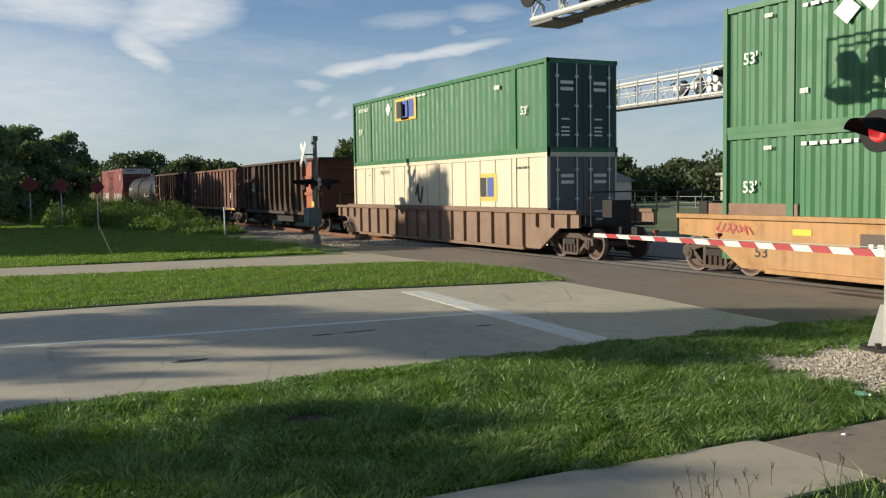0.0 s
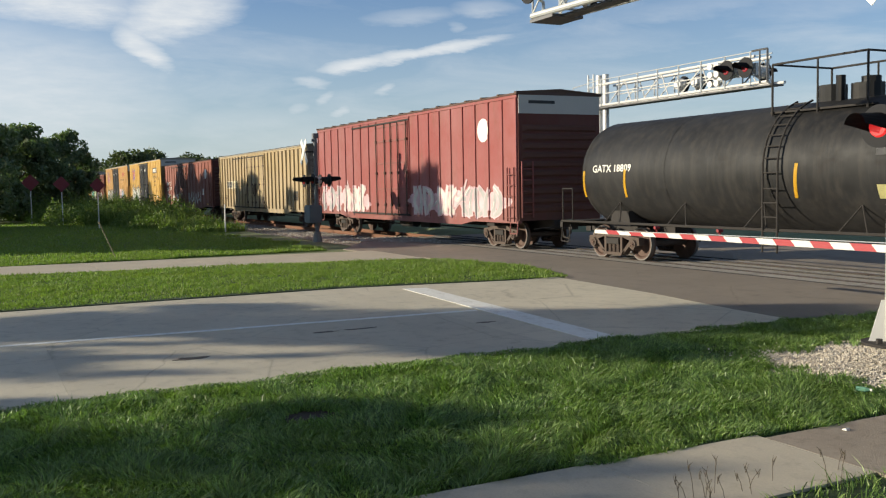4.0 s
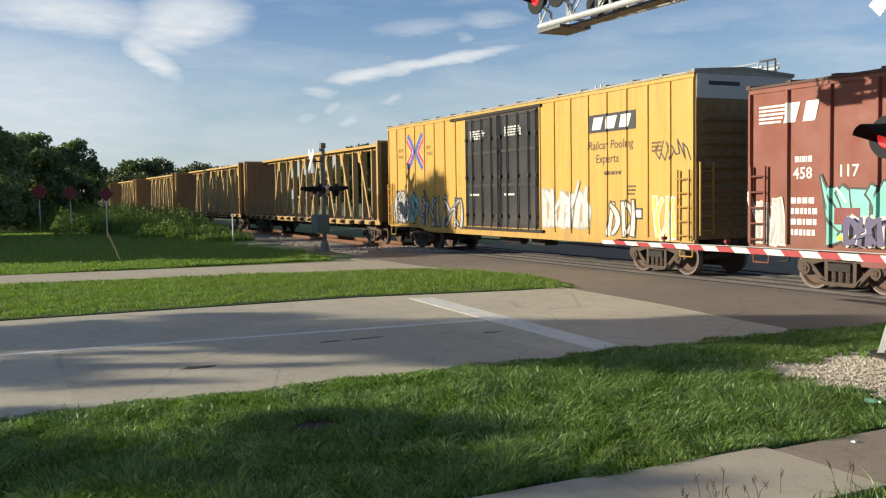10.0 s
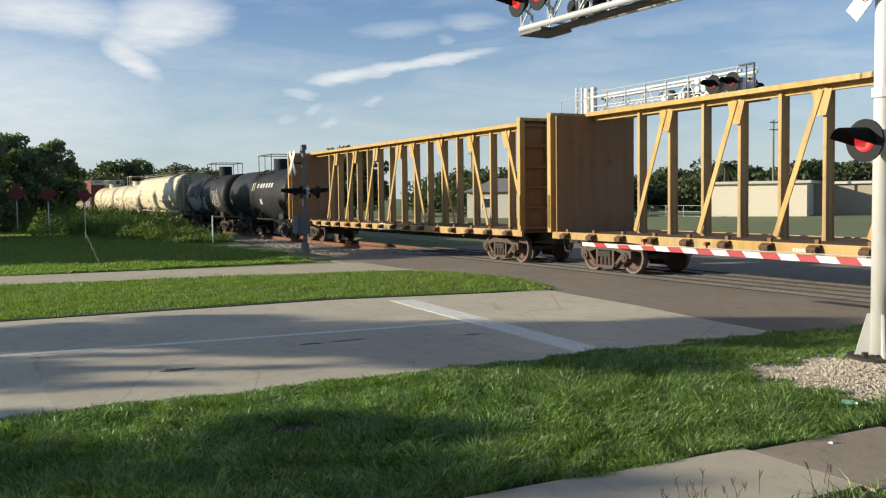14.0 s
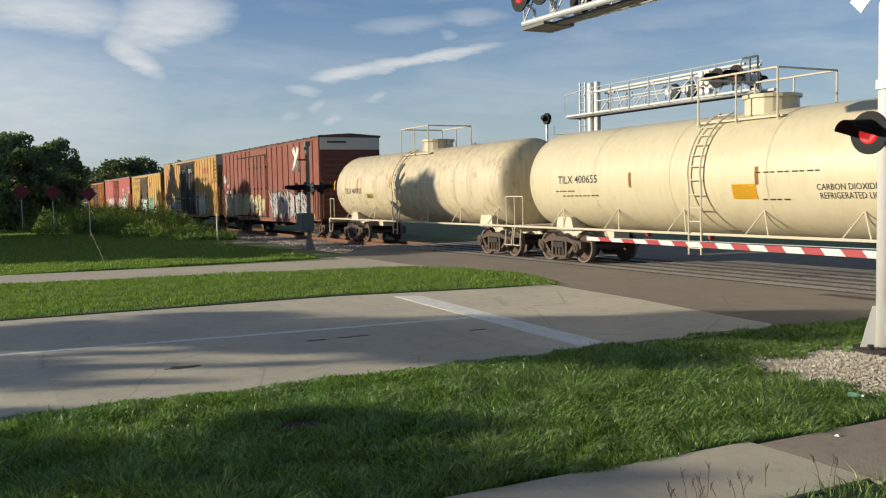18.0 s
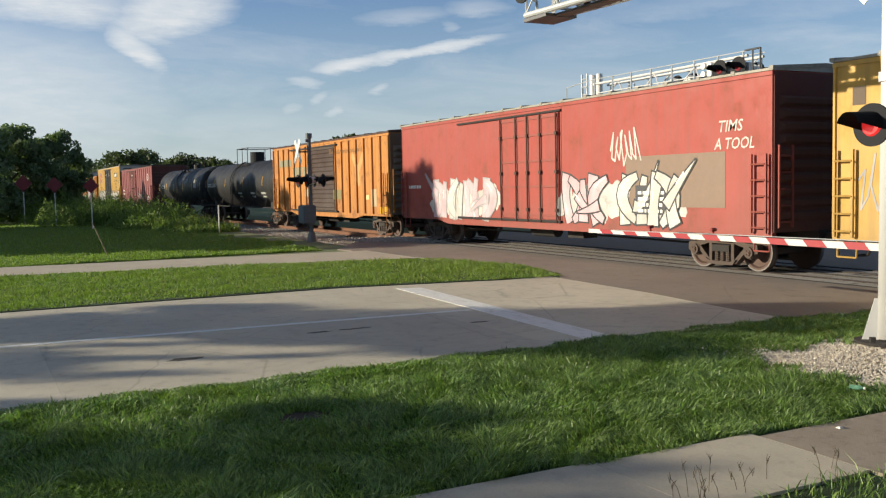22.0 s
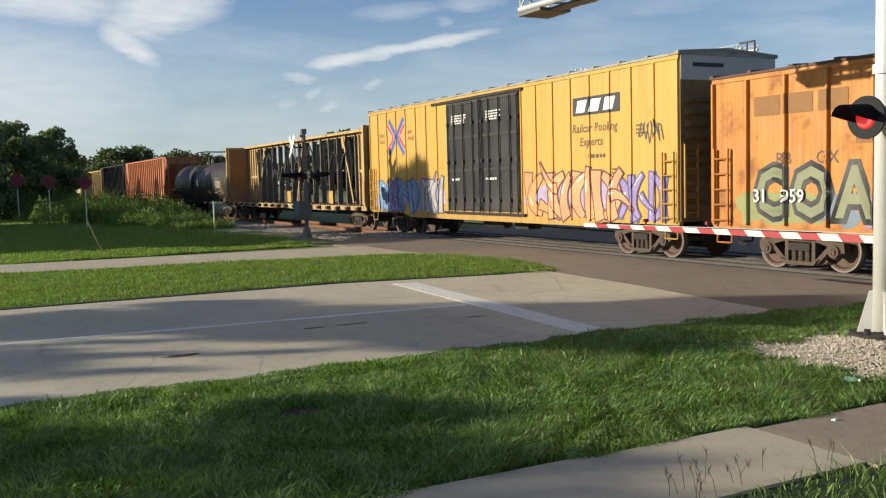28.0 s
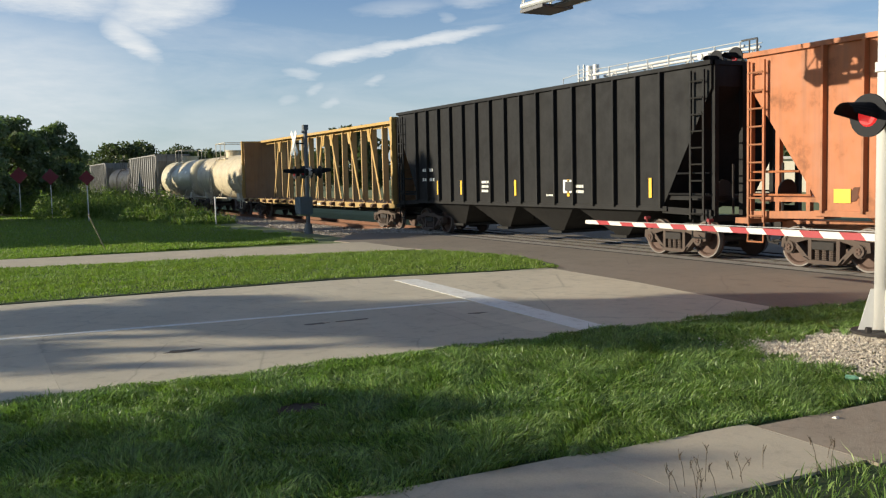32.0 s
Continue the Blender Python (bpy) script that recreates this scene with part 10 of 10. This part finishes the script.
    car, h = pool_boxcar("yellow pool boxcar with orange and purple graffiti", -645.08, -626.07, "")
    graffiti(car, -h + 0.8, -h + 6.6, 0.98, 2.2, [S_PURPLE, S_BLUE, GREYPAINT], spray("dark_purple", (0.08, 0.06, 0.16)), 72, 6, spray("lilac", (0.45, 0.36, 0.55)), fat=0.5)
    graffiti(car, -h + 12.2, h - 2.2, 0.98, 2.3, [S_ORANGE, spray("peach", (0.74, 0.34, 0.15))], spray("dark_red", (0.16, 0.03, 0.03)), 73, 4, spray("lilac", (0.45, 0.36, 0.55)), fat=0.62)
    graffiti(car, h - 2.6, h - 0.4, 1.0, 2.2, [S_PURPLE, S_ORANGE], spray("dark_purple", (0.08, 0.06, 0.16)), 74, 3, None, fat=0.4)
    scrawl(car, h - 1.5, h - 0.6, 2.9, 3.6, S_BLACK, 21, 0.035)
    # wrapped centerbeam, tank, hoppers, centerbeam
    cb, h = centerbeam("yellow centerbeam flatcar with dangling dark straps", -669.13, -645.94, paint("centerbeam_faded", (0.66, 0.44, 0.17), 0.45, 0.45, 0.06, 0.7), paint("bulkhead_rust", (0.36, 0.17, 0.06), 0.4, 0.3), CBDECK, 1, 75, paint("grey_brown_post", (0.12, 0.085, 0.06), 0.4, 0.3))
    strap_mat = plain("dark_strap", (0.035, 0.035, 0.04), 0.7)
    rng = random.Random(9)
    for i in range(20):
        bm = bmesh.new()
        x, z, w = -h + 3.2 + i * 0.82 + rng.uniform(-0.3, 0.3), rng.uniform(2.4, 3.6), rng.uniform(0.4, 1.0)
        kind = rng.random()
        if kind < 0.5:
            pts = [(x + w * (u - 0.5) * 1.6, z + w * math.sin(u * math.pi) - rng.uniform(0, 0.2)) for u in np.linspace(0, 1, 7)]
        else:
            pts = [(x + rng.uniform(-0.2, 0.2), 4.2), (x + rng.uniform(-0.3, 0.3), z), (x + rng.uniform(-0.5, 0.5), z - w)]
        rod(bm, [(a, -0.36 - 0.02 * (i % 3), b) for a, b in pts], 0.045, 5)
        part("strap", bm, strap_mat, cb)
    for x in (-h + 8.6, -h + 11.2, -h + 15.4):
        plate(cb, x, 1.1, 0.6, 0.65, YEL, -0.3, "gusset")
    car, h, r, cz = tank_car("black tank car with rusty patches and white disc", -686.9, -669.9, paint("rusty_black_tank", (0.026, 0.021, 0.019), 0.20, 0.5, 0.05, 0.5, (0.10, 0.055, 0.032)), 1.46, 2.40, ladder_at=-0.068)
    bm = bmesh.new()
    cyl(bm, (-1.72, 0, cz), (-1.02, 0, cz), r + 0.012, 40, caps=False)
    part("belly_band", bm, MATBLACK, car, "black-painted band round the tank", smooth=True)
    for x in (-h + 0.15, -2.9, -0.85, 1.8, 4.15):
        tank_patch(car, x, 1.55, 0.1, 0.42, YELLOWTAPE, r, cz, "reflector", -0.06)
    tank_patch(car, 6.85, 1.6, 0.16, 0.9, YELLOWTAPE, r, cz, "reflector", -0.06)
    tank_patch(car, 2.75, 1.6, 0.85, 0.26, YELLOWTAPE, r, cz)
    tank_patch(car, 5.55, 2.0, 1.15, 0.5, plain("pale_placard", (0.55, 0.55, 0.52)), r, cz)
    tank_patch(car, 5.35, 2.55, 1.5, 0.2, plain("grey_repaint", (0.16, 0.15, 0.145)), r, cz)
    rng = random.Random(301)
    for k in range(5):
        tank_patch(car, 5.65, 2.06 + k * 0.085, rng.uniform(0.6, 0.95), 0.03, INK, r + 0.006, cz, "stencil")
    bm = bmesh.new()
    blob(bm, 0.1, 2.42, 0.3, 0.3, -1.66, rng, 26, 0.02)
    bend_to_tank(part("emblem", bm, WHITE, car, "white painted disc"), r, cz)
    tank_patch(car, 5.95, 1.55, 0.5, 0.26, WHITE, r, cz)
    tank_patch(car, 6.0, 1.59, 0.4, 0.18, MATBLACK, r + 0.006, cz, "stencil")
    tank_patch(car, 4.6, 1.66, 0.65, 0.08, WHITE, r, cz, "stencil")
    tank_patch(car, -7.5, 2.06, 1.5, 0.13, WHITE, r, cz, "stencil")
    tank_patch(car, -7.4, 1.84, 1.2, 0.07, WHITE, r, cz, "stencil")
    car, h, Y = open_hopper("faded orange ribbed hopper with rust spots", -710.82, -689.25, HOPORANGE, 19, 2.1, 5)
    rng = random.Random(77)
    for i in range(34):
        bm = bmesh.new()
        x = rng.uniform(-h + 2.4, h - 2.6)
        blob(bm, x, 1.42 + abs(rng.gauss(0, 0.28)), rng.uniform(0.05, 0.2), rng.uniform(0.06, 0.26), -1.512, rng, 16, 0.5)
        part("rust_patch", bm, plain("bare_rust", (0.13, 0.055, 0.032), 0.9, 0, 0.4, 8), car)
    lettering(car, "CX", -h + 3.35, 3.0, 0.3, BLACK, -1.54)
    lettering(car, "50", -h + 3.35, 2.15, 0.36, WHITE, -1.54)
    for x in (-h + 2.35, h - 2.7, -h + 9, -h + 14.0):
        plate(car, x, 1.45, 0.4, 0.28, YELLOWTAPE, -1.52, "reflector")
    plate(car, h - 4.9, 1.55, 0.5, 0.6, plain("grey_data_plate", (0.35, 0.2, 0.14)), -1.53)
    car, h, Y = open_hopper("black ribbed hopper with white stencils", -729.34, -711.94, HOPBLACK, 16, 1.7, 4)
    small_print(car, [(-h + 2.1, 2.35, 0.9, 0.2, 1), (-h + 2.1, 2.0, 1.1, 0.2, 1), (-h + 6.6, 1.6, 0.5, 0.45, 3), (h - 5.4, 1.6, 0.4, 0.3, 2), (-h + 10.5, 1.5, 0.4, 0.1, 1)], WHITE, -1.515, 22)
    plate(car, h - 6.0, 1.6, 0.55, 0.38, WHITE, -1.52)
    plate(car, h - 5.9, 1.66, 0.35, 0.26, BLACK, -1.53)
    for x in (-h + 3.3, -h + 5.1, -h + 8.7, -h + 11.6, h - 2.2):
        plate(car, x, 1.5, 0.11, 0.5, YELLOWTAPE, -1.52, "reflector")
    centerbeam("empty yellow centerbeam flatcar with brown bulkhead", -752.57, -729.93, CBYEL, CBPANEL, CBDECK, 0, 76)
    # the tail that comes into view at the end
    tank_car("cream tank car under dappled shade", -766.0, -753.6, CREAMDIRTY, 1.5, 2.45, frame=WT, dome="dish", ladder_at=-0.1)
    tank_car("cream tank car under dappled shade", -780.0, -767.6, CREAMTANK, 1.5, 2.45, frame=WT, dome="dish", ladder_at=-0.1)
    open_hopper("grey ribbed covered hopper car", -796.2, -781.6, GREYHOP, 12, 1.5, 3, covered=True)
    tank_car("dark grey tank car", -813.0, -798.2, BLACKTANK, 1.48, 2.45, ladder_at=0.0)
    open_hopper("grey ribbed covered hopper car", -830.0, -814.8, GREYHOP, 12, 1.5, 3, covered=True)


build_train()
drape_all()


def motions():
    """The train rolls past at a steady pace; every car keeps its place in it."""
    times = [0, 4, 8, 12, 16, 20, 24, 28, 32]
    for car, x in CARS:
        z = car.location.z
        walk(car, [(t, pose(x + SPEED * t - SLOWING * t * t, TRACK, z)) for t in times])


motions()
